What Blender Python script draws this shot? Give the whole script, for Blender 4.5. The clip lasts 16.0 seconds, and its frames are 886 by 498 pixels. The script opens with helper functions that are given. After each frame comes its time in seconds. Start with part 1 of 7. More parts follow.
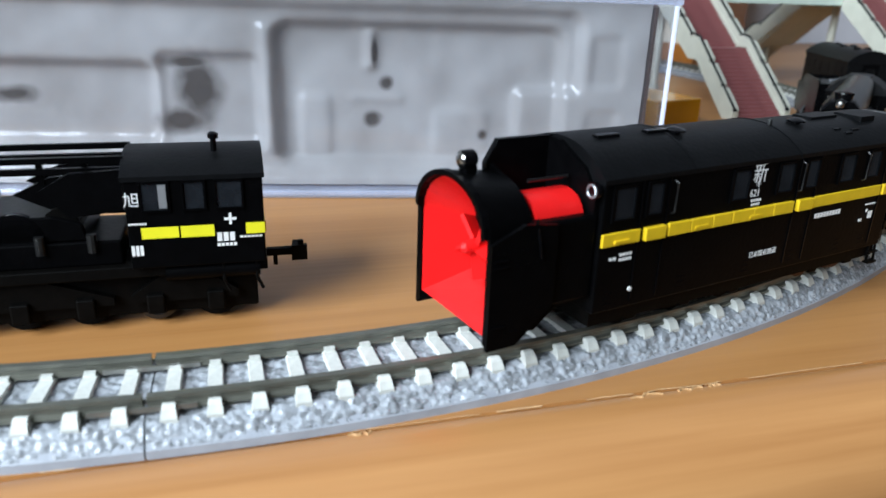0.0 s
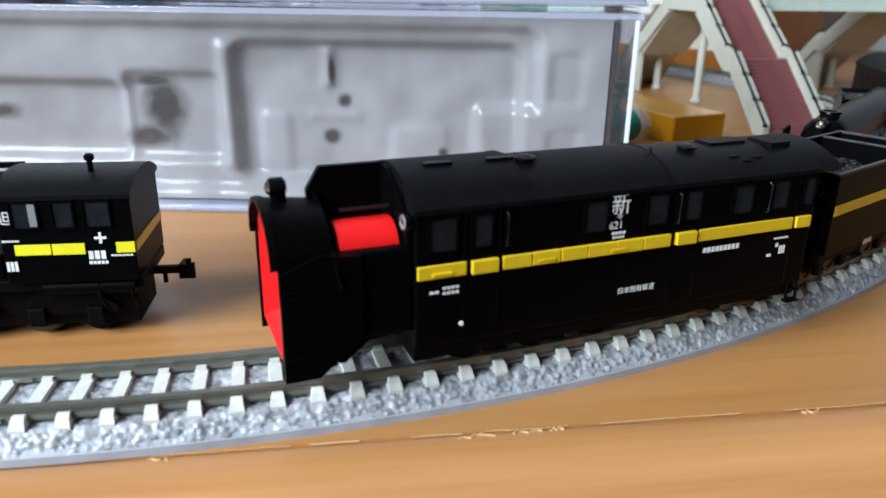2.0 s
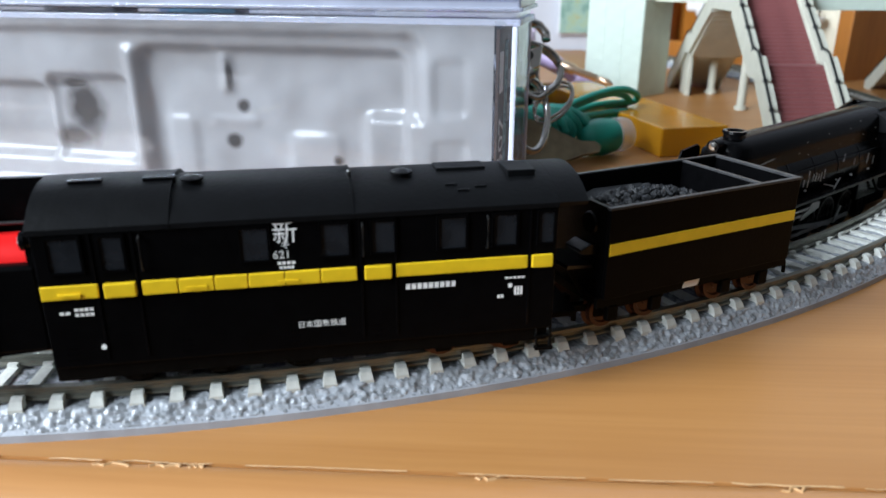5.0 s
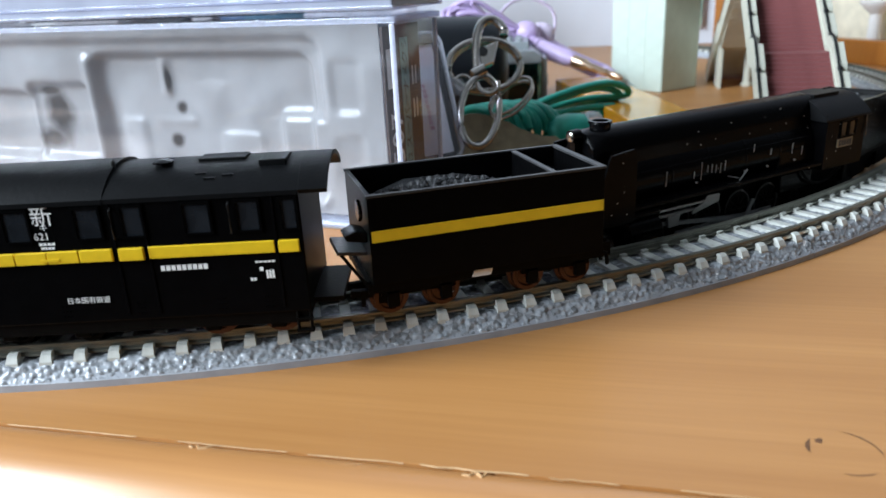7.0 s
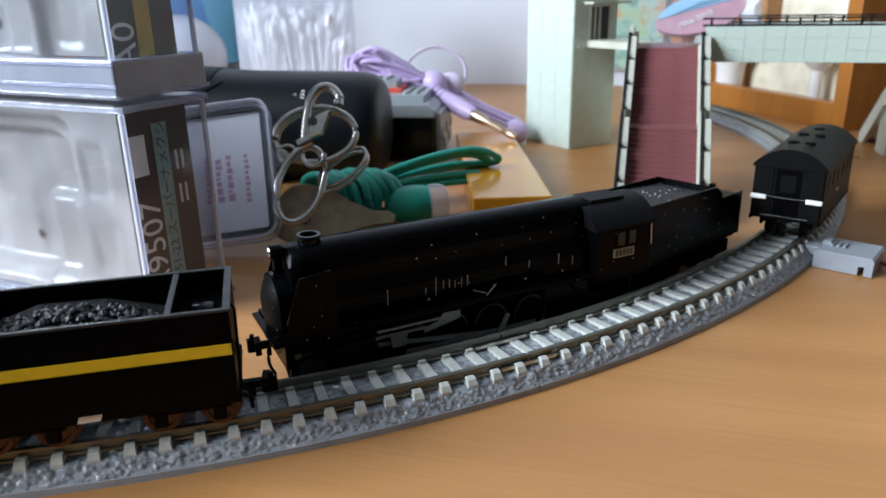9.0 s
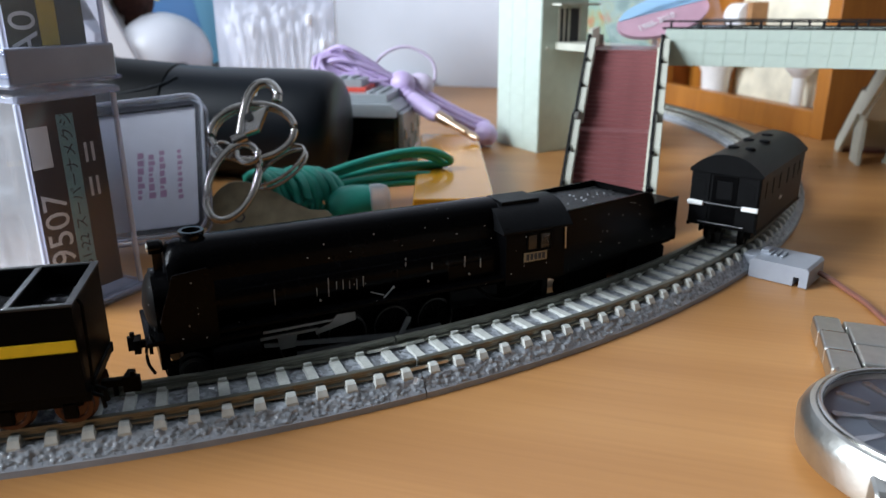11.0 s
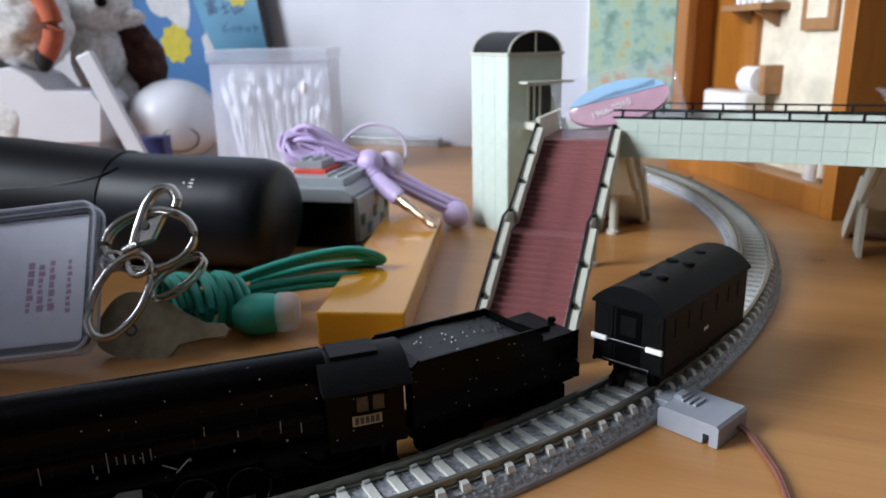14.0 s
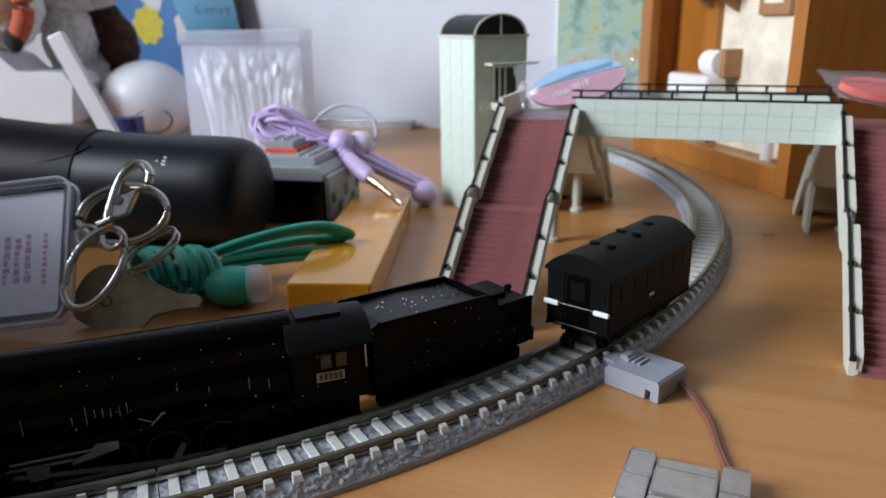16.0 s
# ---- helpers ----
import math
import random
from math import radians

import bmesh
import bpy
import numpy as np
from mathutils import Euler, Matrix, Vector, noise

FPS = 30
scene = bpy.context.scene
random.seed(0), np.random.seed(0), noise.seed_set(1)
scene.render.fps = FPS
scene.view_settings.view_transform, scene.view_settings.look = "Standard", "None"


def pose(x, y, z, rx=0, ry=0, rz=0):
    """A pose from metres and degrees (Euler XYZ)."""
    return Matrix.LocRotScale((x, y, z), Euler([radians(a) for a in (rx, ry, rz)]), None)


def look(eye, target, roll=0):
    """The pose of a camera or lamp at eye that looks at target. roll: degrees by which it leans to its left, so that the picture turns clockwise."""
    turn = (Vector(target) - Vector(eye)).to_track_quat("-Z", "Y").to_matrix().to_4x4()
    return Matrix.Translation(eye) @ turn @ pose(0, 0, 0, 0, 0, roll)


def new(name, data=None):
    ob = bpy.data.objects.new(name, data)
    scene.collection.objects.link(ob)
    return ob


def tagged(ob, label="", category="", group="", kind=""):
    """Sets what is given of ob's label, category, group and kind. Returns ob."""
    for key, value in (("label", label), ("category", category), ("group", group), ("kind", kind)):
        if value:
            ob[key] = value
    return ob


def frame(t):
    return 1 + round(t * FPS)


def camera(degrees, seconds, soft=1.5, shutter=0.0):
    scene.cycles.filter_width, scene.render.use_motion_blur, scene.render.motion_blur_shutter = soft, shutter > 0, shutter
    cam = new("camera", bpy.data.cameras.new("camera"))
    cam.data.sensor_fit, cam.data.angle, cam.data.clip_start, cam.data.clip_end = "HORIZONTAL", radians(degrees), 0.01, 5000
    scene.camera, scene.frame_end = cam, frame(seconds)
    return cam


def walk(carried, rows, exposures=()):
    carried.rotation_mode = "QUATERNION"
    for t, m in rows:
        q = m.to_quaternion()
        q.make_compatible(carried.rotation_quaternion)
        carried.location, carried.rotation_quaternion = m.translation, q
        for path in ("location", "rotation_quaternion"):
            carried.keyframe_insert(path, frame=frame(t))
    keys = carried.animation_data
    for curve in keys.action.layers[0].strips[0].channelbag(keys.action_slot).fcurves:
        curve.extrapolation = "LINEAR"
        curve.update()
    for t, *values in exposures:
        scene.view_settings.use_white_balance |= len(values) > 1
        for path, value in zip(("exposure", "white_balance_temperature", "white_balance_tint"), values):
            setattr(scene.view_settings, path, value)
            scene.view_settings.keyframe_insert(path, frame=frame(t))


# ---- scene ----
# eye in millimetres, viewing direction, roll
cam = camera(62.5, 16.0)
ROWS = [
    (0.0, -7.58, -19.59, 53.64, -0.12450, 0.92744, -0.35263, 2.05),
    (0.5, 12.65, -17.43, 56.95, -0.19267, 0.92106, -0.33841, 2.09),
    (1.0, 20.05, -10.63, 55.41, -0.23530, 0.90850, -0.34533, 1.17),
    (1.5, 15.32, -8.83, 51.31, -0.23632, 0.90446, -0.35511, 1.67),
    (2.0, 27.05, -8.73, 56.34, -0.25541, 0.90297, -0.34556, 0.85),
    (2.5, 46.92, -1.59, 57.71, -0.28016, 0.89595, -0.34466, 0.21),
    (3.0, 55.58, -3.64, 62.00, -0.36074, 0.86930, -0.33792, -1.24),
    (3.5, 59.64, -5.31, 62.38, -0.41216, 0.85416, -0.31707, -1.03),
    (4.0, 69.93, 3.89, 57.19, -0.40799, 0.84560, -0.34425, -0.87),
    (6.5, 111.13, 40.20, 61.12, -0.52546, 0.77699, -0.34666, -0.70),
    (7.0, 130.11, 46.37, 56.62, -0.57402, 0.74256, -0.34513, -2.84),
    (7.5, 136.87, 46.97, 67.30, -0.61775, 0.72079, -0.31439, -1.18),
    (8.0, 141.25, 59.79, 69.37, -0.63924, 0.69773, -0.32332, -0.97),
    (8.5, 157.24, 85.05, 73.74, -0.62033, 0.71367, -0.32536, -1.16),
    (9.0, 168.66, 98.10, 70.39, -0.60359, 0.72613, -0.32926, -1.07),
    (9.2, 171.64, 101.04, 69.53, -0.59679, 0.73156, -0.32963, -0.70),
    (11.3, 189.39, 122.40, 67.94, -0.62330, 0.71282, -0.32154, -0.47),
    (11.5, 193.82, 127.44, 70.37, -0.62641, 0.70948, -0.32288, -0.94),
    (12.0, 195.97, 132.61, 71.86, -0.63871, 0.70136, -0.31644, -0.95),
    (12.5, 186.81, 140.48, 77.52, -0.67403, 0.67965, -0.28942, -0.58),
    (13.0, 186.29, 148.42, 78.16, -0.67872, 0.67190, -0.29644, -0.36),
    (13.5, 195.98, 156.63, 84.85, -0.69397, 0.65396, -0.30122, -0.65),
    (14.0, 201.33, 166.64, 84.19, -0.69764, 0.66044, -0.27771, -1.25),
    (14.5, 208.56, 174.05, 82.21, -0.69832, 0.66303, -0.26969, -1.39),
    (15.0, 215.98, 170.63, 84.11, -0.68991, 0.67553, -0.26016, -1.26),
    (15.5, 214.10, 172.55, 83.13, -0.70173, 0.66104, -0.26570, -1.80),
    (16.0, 211.70, 162.25, 83.54, -0.67260, 0.67742, -0.29783, -0.91),
]
walk(cam, [(t, look((x / 1000, y / 1000, z / 1000), (x / 1000 + dx, y / 1000 + dy, z / 1000 + dz), roll)) for t, x, y, z, dx, dy, dz, roll in ROWS],
     [(0.0, -0.2, 6550, 10), (3.5, 0.0, 6700, 12), (7.0, 0.18, 6550, 10), (9.0, 0.12, 6600, 11), (12.5, 0.12, 6800, 14), (15.5, -0.1, 6900, 17)])

# ---- light ----
world = bpy.data.worlds.new("room_light")
scene.world = world
world.use_nodes = True
world.node_tree.nodes["Background"].inputs[0].default_value = (0.75, 0.85, 1.0, 1)
world.node_tree.nodes["Background"].inputs[1].default_value = 0.3
scene.view_settings.exposure = 0.0
cam.data.dof.use_dof = True
cam.data.dof.focus_distance = 0.135
cam.data.dof.aperture_fstop = 32.0

DESK = 24.3                          # degrees by which the desk is turned


def on_desk(u, v, z=0, rz=0):
    """A pose on the desk: u along its front edge, v away from it, in millimetres."""
    a = radians(DESK)
    return pose((u * math.cos(a) - v * math.sin(a)) / 1000, (67.8 + u * math.sin(a) + v * math.cos(a)) / 1000, z / 1000, 0, 0, DESK + rz)


def area_lamp(name, m, sx, sy, watts, colour):
    data = bpy.data.lights.new(name, "AREA")
    data.shape, data.size, data.size_y, data.energy, data.color = "RECTANGLE", sx, sy, watts, colour
    ob = new(name, data)
    ob.matrix_world = m
    return ob


# daylight that comes in through the window in the room's side wall
area_lamp("window_daylight", on_desk(-650, -440, 560) @ pose(0, 0, 0, 0, -90, 0), 0.7, 0.7, 40.0, (0.79, 0.92, 1.05))

# ---- materials ----


def material(name, colour, rough=0.5, metal=0.0, coat=0.0, mottle=0.12, grain=300.0, bump=0.15, bump_scale=1500.0, spec=0.5):
    m = bpy.data.materials.new(name)
    m.use_nodes = True
    n, l = m.node_tree.nodes, m.node_tree.links
    b = n["Principled BSDF"]
    b.inputs["Roughness"].default_value, b.inputs["Metallic"].default_value = rough, metal
    b.inputs["Coat Weight"].default_value, b.inputs["Specular IOR Level"].default_value = coat, spec
    tc = n.new("ShaderNodeTexCoord")
    nz = n.new("ShaderNodeTexNoise")
    nz.inputs["Scale"].default_value, nz.inputs["Detail"].default_value = grain, 5
    l.new(tc.outputs["Object"], nz.inputs["Vector"])
    rp = n.new("ShaderNodeMapRange")
    rp.inputs["From Min"].default_value, rp.inputs["From Max"].default_value = 0.3, 0.7
    rp.inputs["To Min"].default_value, rp.inputs["To Max"].default_value = 1 - mottle, 1 + mottle
    l.new(nz.outputs["Fac"], rp.inputs["Value"])
    mx = n.new("ShaderNodeVectorMath")
    mx.operation = "SCALE"
    mx.inputs[0].default_value = colour
    l.new(rp.outputs["Result"], mx.inputs["Scale"])
    l.new(mx.outputs["Vector"], b.inputs["Base Color"])
    if bump:
        n2 = n.new("ShaderNodeTexNoise")
        n2.inputs["Scale"].default_value, n2.inputs["Detail"].default_value = bump_scale, 3
        l.new(tc.outputs["Object"], n2.inputs["Vector"])
        bp = n.new("ShaderNodeBump")
        bp.inputs["Strength"].default_value, bp.inputs["Distance"].default_value = bump, 0.0003
        l.new(n2.outputs["Fac"], bp.inputs["Height"])
        l.new(bp.outputs["Normal"], b.inputs["Normal"])
    return m


# ---- mesh helpers: all lengths in millimetres ----
MM = 0.001


def mm(x, y, z, rx=0, ry=0, rz=0):
    return pose(x * MM, y * MM, z * MM, rx, ry, rz)


def part(name, bm, mat, parent=None, label="", smooth=None):
    bmesh.ops.scale(bm, vec=(MM, MM, MM), verts=bm.verts)
    bmesh.ops.recalc_face_normals(bm, faces=bm.faces)
    me = bpy.data.meshes.new(name)
    if smooth is not None:
        for f in bm.faces:
            f.smooth = True
        for e in bm.edges:
            if len(e.link_faces) == 2 and e.calc_face_angle(0) > radians(smooth):
                e.smooth = False
    bm.to_mesh(me)
    bm.free()
    for m in (mat if isinstance(mat, (list, tuple)) else [mat]):
        me.materials.append(m)
    ob = new(name, me)
    if parent:
        ob.parent = parent
    if label:
        ob["label"] = label
    return ob


def thing(name, label, category, m=None, group="", kind=""):
    ob = new(name)
    ob.empty_display_size = 0.005
    if m:
        ob.matrix_basis = m
    return tagged(ob, label, category, group, kind)


def box(x0, x1, y0, y1, z0, z1, bevel=0.0, bm=None, m=None, seg=2):
    own = bmesh.new()
    bmesh.ops.create_cube(own, size=1)
    bmesh.ops.scale(own, vec=(x1 - x0, y1 - y0, z1 - z0), verts=own.verts)
    bmesh.ops.translate(own, vec=((x0 + x1) / 2, (y0 + y1) / 2, (z0 + z1) / 2), verts=own.verts)
    if bevel:
        bmesh.ops.bevel(own, geom=own.edges[:], offset=bevel, segments=seg, profile=0.5, affect="EDGES")
    return join(bm, own, m)


def join(bm, own, m=None):
    if m:
        bmesh.ops.transform(own, matrix=m, verts=own.verts)
    if bm is None:
        return own
    me = bpy.data.meshes.new("tmp")
    own.to_mesh(me)
    own.free()
    bm.from_mesh(me)
    bpy.data.meshes.remove(me)
    return bm


def prism(profile, a0, a1, axis="x", bevel=0.0, bm=None, m=None):
    """A closed outline in two coordinates, pulled along the third."""
    own = bmesh.new()

    def at(u, v, a):
        return {"x": (a, u, v), "y": (u, a, v), "z": (u, v, a)}[axis]
    lo = [own.verts.new(at(u, v, a0)) for u, v in profile]
    hi = [own.verts.new(at(u, v, a1)) for u, v in profile]
    own.faces.new(lo)
    own.faces.new(hi[::-1])
    k = len(lo)
    for i in range(k):
        own.faces.new((lo[i], hi[i], hi[(i + 1) % k], lo[(i + 1) % k]))
    if bevel:
        bmesh.ops.bevel(own, geom=own.edges[:], offset=bevel, segments=1, affect="EDGES")
    return join(bm, own, m)


def cyl(p0, p1, r0, r1=None, seg=16, bm=None, m=None, bevel=0.0):
    own = bmesh.new()
    p0, p1 = Vector(p0), Vector(p1)
    d = p1 - p0
    bmesh.ops.create_cone(own, cap_ends=True, segments=seg, radius1=r0, radius2=r0 if r1 is None else r1, depth=d.length)
    if bevel:
        bmesh.ops.bevel(own, geom=[e for e in own.edges if abs(e.verts[0].co.z - e.verts[1].co.z) < 1e-6], offset=bevel, segments=2, affect="EDGES")
    bmesh.ops.transform(own, matrix=Matrix.Translation((p0 + p1) / 2) @ d.to_track_quat("Z", "Y").to_matrix().to_4x4(), verts=own.verts)
    return join(bm, own, m)


def tube(path, r, seg=8, bm=None, closed=False, flat=1.0):
    """A round cord along a row of points."""
    own = bmesh.new()
    pts = [Vector(p) for p in path]
    rings = []
    up = Vector((0.02, 0.01, 1))
    for i, p in enumerate(pts):
        a = pts[i - 1] if i or closed else pts[0]
        b = pts[(i + 1) % len(pts)] if i + 1 < len(pts) or closed else pts[-1]
        d = (b - a).normalized()
        s = d.cross(up)
        s = s.normalized() if s.length > 1e-4 else Vector((1, 0, 0))
        w = s.cross(d)
        rings.append([own.verts.new(p + s * r * math.cos(2 * math.pi * k / seg) + w * r * flat * math.sin(2 * math.pi * k / seg)) for k in range(seg)])
    n = len(rings)
    for i in range(n if closed else n - 1):
        a, b = rings[i], rings[(i + 1) % n]
        for k in range(seg):
            own.faces.new((a[k], a[(k + 1) % seg], b[(k + 1) % seg], b[k]))
    if not closed:
        own.faces.new(rings[0][::-1])
        own.faces.new(rings[-1])
    return join(bm, own)


def spline(pts, n=8, closed=False):
    """A smooth row of points through the given ones."""
    pts = [Vector(p) for p in pts]
    out, k = [], len(pts)
    for i in range(k if closed else k - 1):
        if closed:
            p = [pts[(i + j) % k] for j in (-1, 0, 1, 2)]
        else:
            p = [pts[max(0, min(k - 1, i + j))] for j in (-1, 0, 1, 2)]
        for s in range(n):
            t = s / n
            out.append(0.5 * ((2 * p[1]) + (p[2] - p[0]) * t + (2 * p[0] - 5 * p[1] + 4 * p[2] - p[3]) * t * t + (3 * p[1] - p[0] - 3 * p[2] + p[3]) * t ** 3))
    if not closed:
        out.append(pts[-1])
    return out


def lathe(profile, seg=24, bm=None, m=None):
    """A turned body: rows of radius and height round z."""
    own = bmesh.new()
    rings = []
    for r, z in profile:
        rings.append([own.verts.new((max(r, 1e-3) * math.cos(2 * math.pi * k / seg), max(r, 1e-3) * math.sin(2 * math.pi * k / seg), z)) for k in range(seg)])
    for a, b in zip(rings, rings[1:]):
        for k in range(seg):
            own.faces.new((a[k], a[(k + 1) % seg], b[(k + 1) % seg], b[k]))
    own.faces.new(rings[0][::-1])
    own.faces.new(rings[-1])
    return join(bm, own, m)


def node(n, kind, **inputs):
    k = n.new(kind)
    for key, value in inputs.items():
        k.inputs[key.replace("_", " ")].default_value = value
    return k


def wood_material(name, dark, light, rough, along=(3.0, 60.0, 60.0), coat=0.3):
    m = bpy.data.materials.new(name)
    m.use_nodes = True
    n, l = m.node_tree.nodes, m.node_tree.links
    b = n["Principled BSDF"]
    b.inputs["Roughness"].default_value = rough
    b.inputs["Coat Weight"].default_value, b.inputs["Coat Roughness"].default_value = coat, 0.25
    tc = n.new("ShaderNodeTexCoord")
    mp = n.new("ShaderNodeMapping")
    mp.inputs["Scale"].default_value = along
    l.new(tc.outputs["Object"], mp.inputs["Vector"])
    a = node(n, "ShaderNodeTexNoise", Scale=1.2, Detail=6.0, Roughness=0.62, Distortion=0.6)
    l.new(mp.outputs["Vector"], a.inputs["Vector"])
    mp2 = n.new("ShaderNodeMapping")
    mp2.inputs["Scale"].default_value = (along[0] * 6, along[1] * 14, along[2] * 14)
    l.new(tc.outputs["Object"], mp2.inputs["Vector"])
    f = node(n, "ShaderNodeTexNoise", Scale=1.0, Detail=3.0)
    l.new(mp2.outputs["Vector"], f.inputs["Vector"])
    mix = n.new("ShaderNodeMath")
    mix.operation = "MULTIPLY_ADD"
    mix.inputs[1].default_value = 0.35
    l.new(f.outputs["Fac"], mix.inputs[0])
    l.new(a.outputs["Fac"], mix.inputs[2])
    r = n.new("ShaderNodeValToRGB")
    r.color_ramp.elements[0].position, r.color_ramp.elements[0].color = 0.48, (*dark, 1)
    r.color_ramp.elements[1].position, r.color_ramp.elements[1].color = 0.85, (*light, 1)
    l.new(mix.outputs["Value"], r.inputs["Fac"])
    l.new(r.outputs["Color"], b.inputs["Base Color"])
    bp = node(n, "ShaderNodeBump", Strength=0.12, Distance=0.0003)
    l.new(f.outputs["Fac"], bp.inputs["Height"])
    l.new(bp.outputs["Normal"], b.inputs["Normal"])
    return m


def clear_material(name, colour, rough=0.05, ior=1.45, alpha=1.0):
    m = bpy.data.materials.new(name)
    m.use_nodes = True
    b = m.node_tree.nodes["Principled BSDF"]
    b.inputs["Base Color"].default_value = (*colour, 1)
    b.inputs["Roughness"].default_value, b.inputs["IOR"].default_value = rough, ior
    b.inputs["Transmission Weight"].default_value = 1.0
    n, l = m.node_tree.nodes, m.node_tree.links
    tc = n.new("ShaderNodeTexCoord")
    nz = node(n, "ShaderNodeTexNoise", Scale=180.0, Detail=4.0)
    l.new(tc.outputs["Object"], nz.inputs["Vector"])
    mr = node(n, "ShaderNodeMapRange", To_Min=rough * 0.5, To_Max=rough * 2.2 + 0.02)
    l.new(nz.outputs["Fac"], mr.inputs["Value"])
    l.new(mr.outputs["Result"], b.inputs["Roughness"])
    return m


def film_material(name, gloss_rough=0.04, tint=(0.96, 0.97, 1.0), milk=0.0):
    """Thin clear plastic: see-through, with a gloss that follows the angle."""
    m = bpy.data.materials.new(name)
    m.use_nodes = True
    n, l = m.node_tree.nodes, m.node_tree.links
    n.remove(n["Principled BSDF"])
    tr = n.new("ShaderNodeBsdfTransparent")
    tr.inputs["Color"].default_value = (*tint, 1)
    gl = n.new("ShaderNodeBsdfGlossy")
    gl.inputs["Roughness"].default_value = gloss_rough
    lw = node(n, "ShaderNodeLayerWeight", Blend=0.5)
    pw = n.new("ShaderNodeMath")
    pw.operation = "POWER"
    pw.inputs[1].default_value = 5.0
    l.new(lw.outputs["Facing"], pw.inputs[0])
    fr = node(n, "ShaderNodeMapRange", To_Min=0.035, To_Max=0.9)
    l.new(pw.outputs["Value"], fr.inputs["Value"])
    tc = n.new("ShaderNodeTexCoord")
    nz = node(n, "ShaderNodeTexNoise", Scale=60.0, Detail=2.0)
    l.new(tc.outputs["Object"], nz.inputs["Vector"])
    bp = node(n, "ShaderNodeBump", Strength=0.08, Distance=0.0006)
    l.new(nz.outputs["Fac"], bp.inputs["Height"])
    l.new(bp.outputs["Normal"], gl.inputs["Normal"])
    mx = n.new("ShaderNodeMixShader")
    l.new(fr.outputs["Result"], mx.inputs["Fac"])
    l.new(tr.outputs["BSDF"], mx.inputs[1])
    l.new(gl.outputs["BSDF"], mx.inputs[2])
    out = mx
    if milk:
        df = n.new("ShaderNodeBsdfDiffuse")
        df.inputs["Color"].default_value = (0.78, 0.8, 0.88, 1)
        m2 = n.new("ShaderNodeMixShader")
        m2.inputs["Fac"].default_value = milk
        l.new(mx.outputs["Shader"], m2.inputs[1])
        l.new(df.outputs["BSDF"], m2.inputs[2])
        out = m2
    l.new(out.outputs["Shader"], n["Material Output"].inputs["Surface"])
    return m


def ballast_material():
    m = bpy.data.materials.new("grey_ballast")
    m.use_nodes = True
    n, l = m.node_tree.nodes, m.node_tree.links
    b = n["Principled BSDF"]
    b.inputs["Roughness"].default_value = 0.24
    tc = n.new("ShaderNodeTexCoord")
    vo = node(n, "ShaderNodeTexVoronoi", Scale=1150.0)
    l.new(tc.outputs["Object"], vo.inputs["Vector"])
    r = n.new("ShaderNodeValToRGB")
    r.color_ramp.elements[0].position, r.color_ramp.elements[0].color = 0.0, (0.2, 0.21, 0.22, 1)
    e = r.color_ramp.elements.new(0.05)
    e.color = (0.36, 0.39, 0.42, 1)
    r.color_ramp.elements[1].position, r.color_ramp.elements[1].color = 1.0, (0.45, 0.48, 0.515, 1)
    sep = n.new("ShaderNodeSeparateColor")
    l.new(vo.outputs["Color"], sep.inputs["Color"])
    l.new(sep.outputs["Red"], r.inputs["Fac"])
    l.new(r.outputs["Color"], b.inputs["Base Color"])
    nz = node(n, "ShaderNodeTexNoise", Scale=4500.0, Detail=2.0)
    l.new(tc.outputs["Object"], nz.inputs["Vector"])
    bp = node(n, "ShaderNodeBump", Strength=0.25, Distance=0.0002)
    l.new(nz.outputs["Fac"], bp.inputs["Height"])
    l.new(bp.outputs["Normal"], b.inputs["Normal"])
    return m


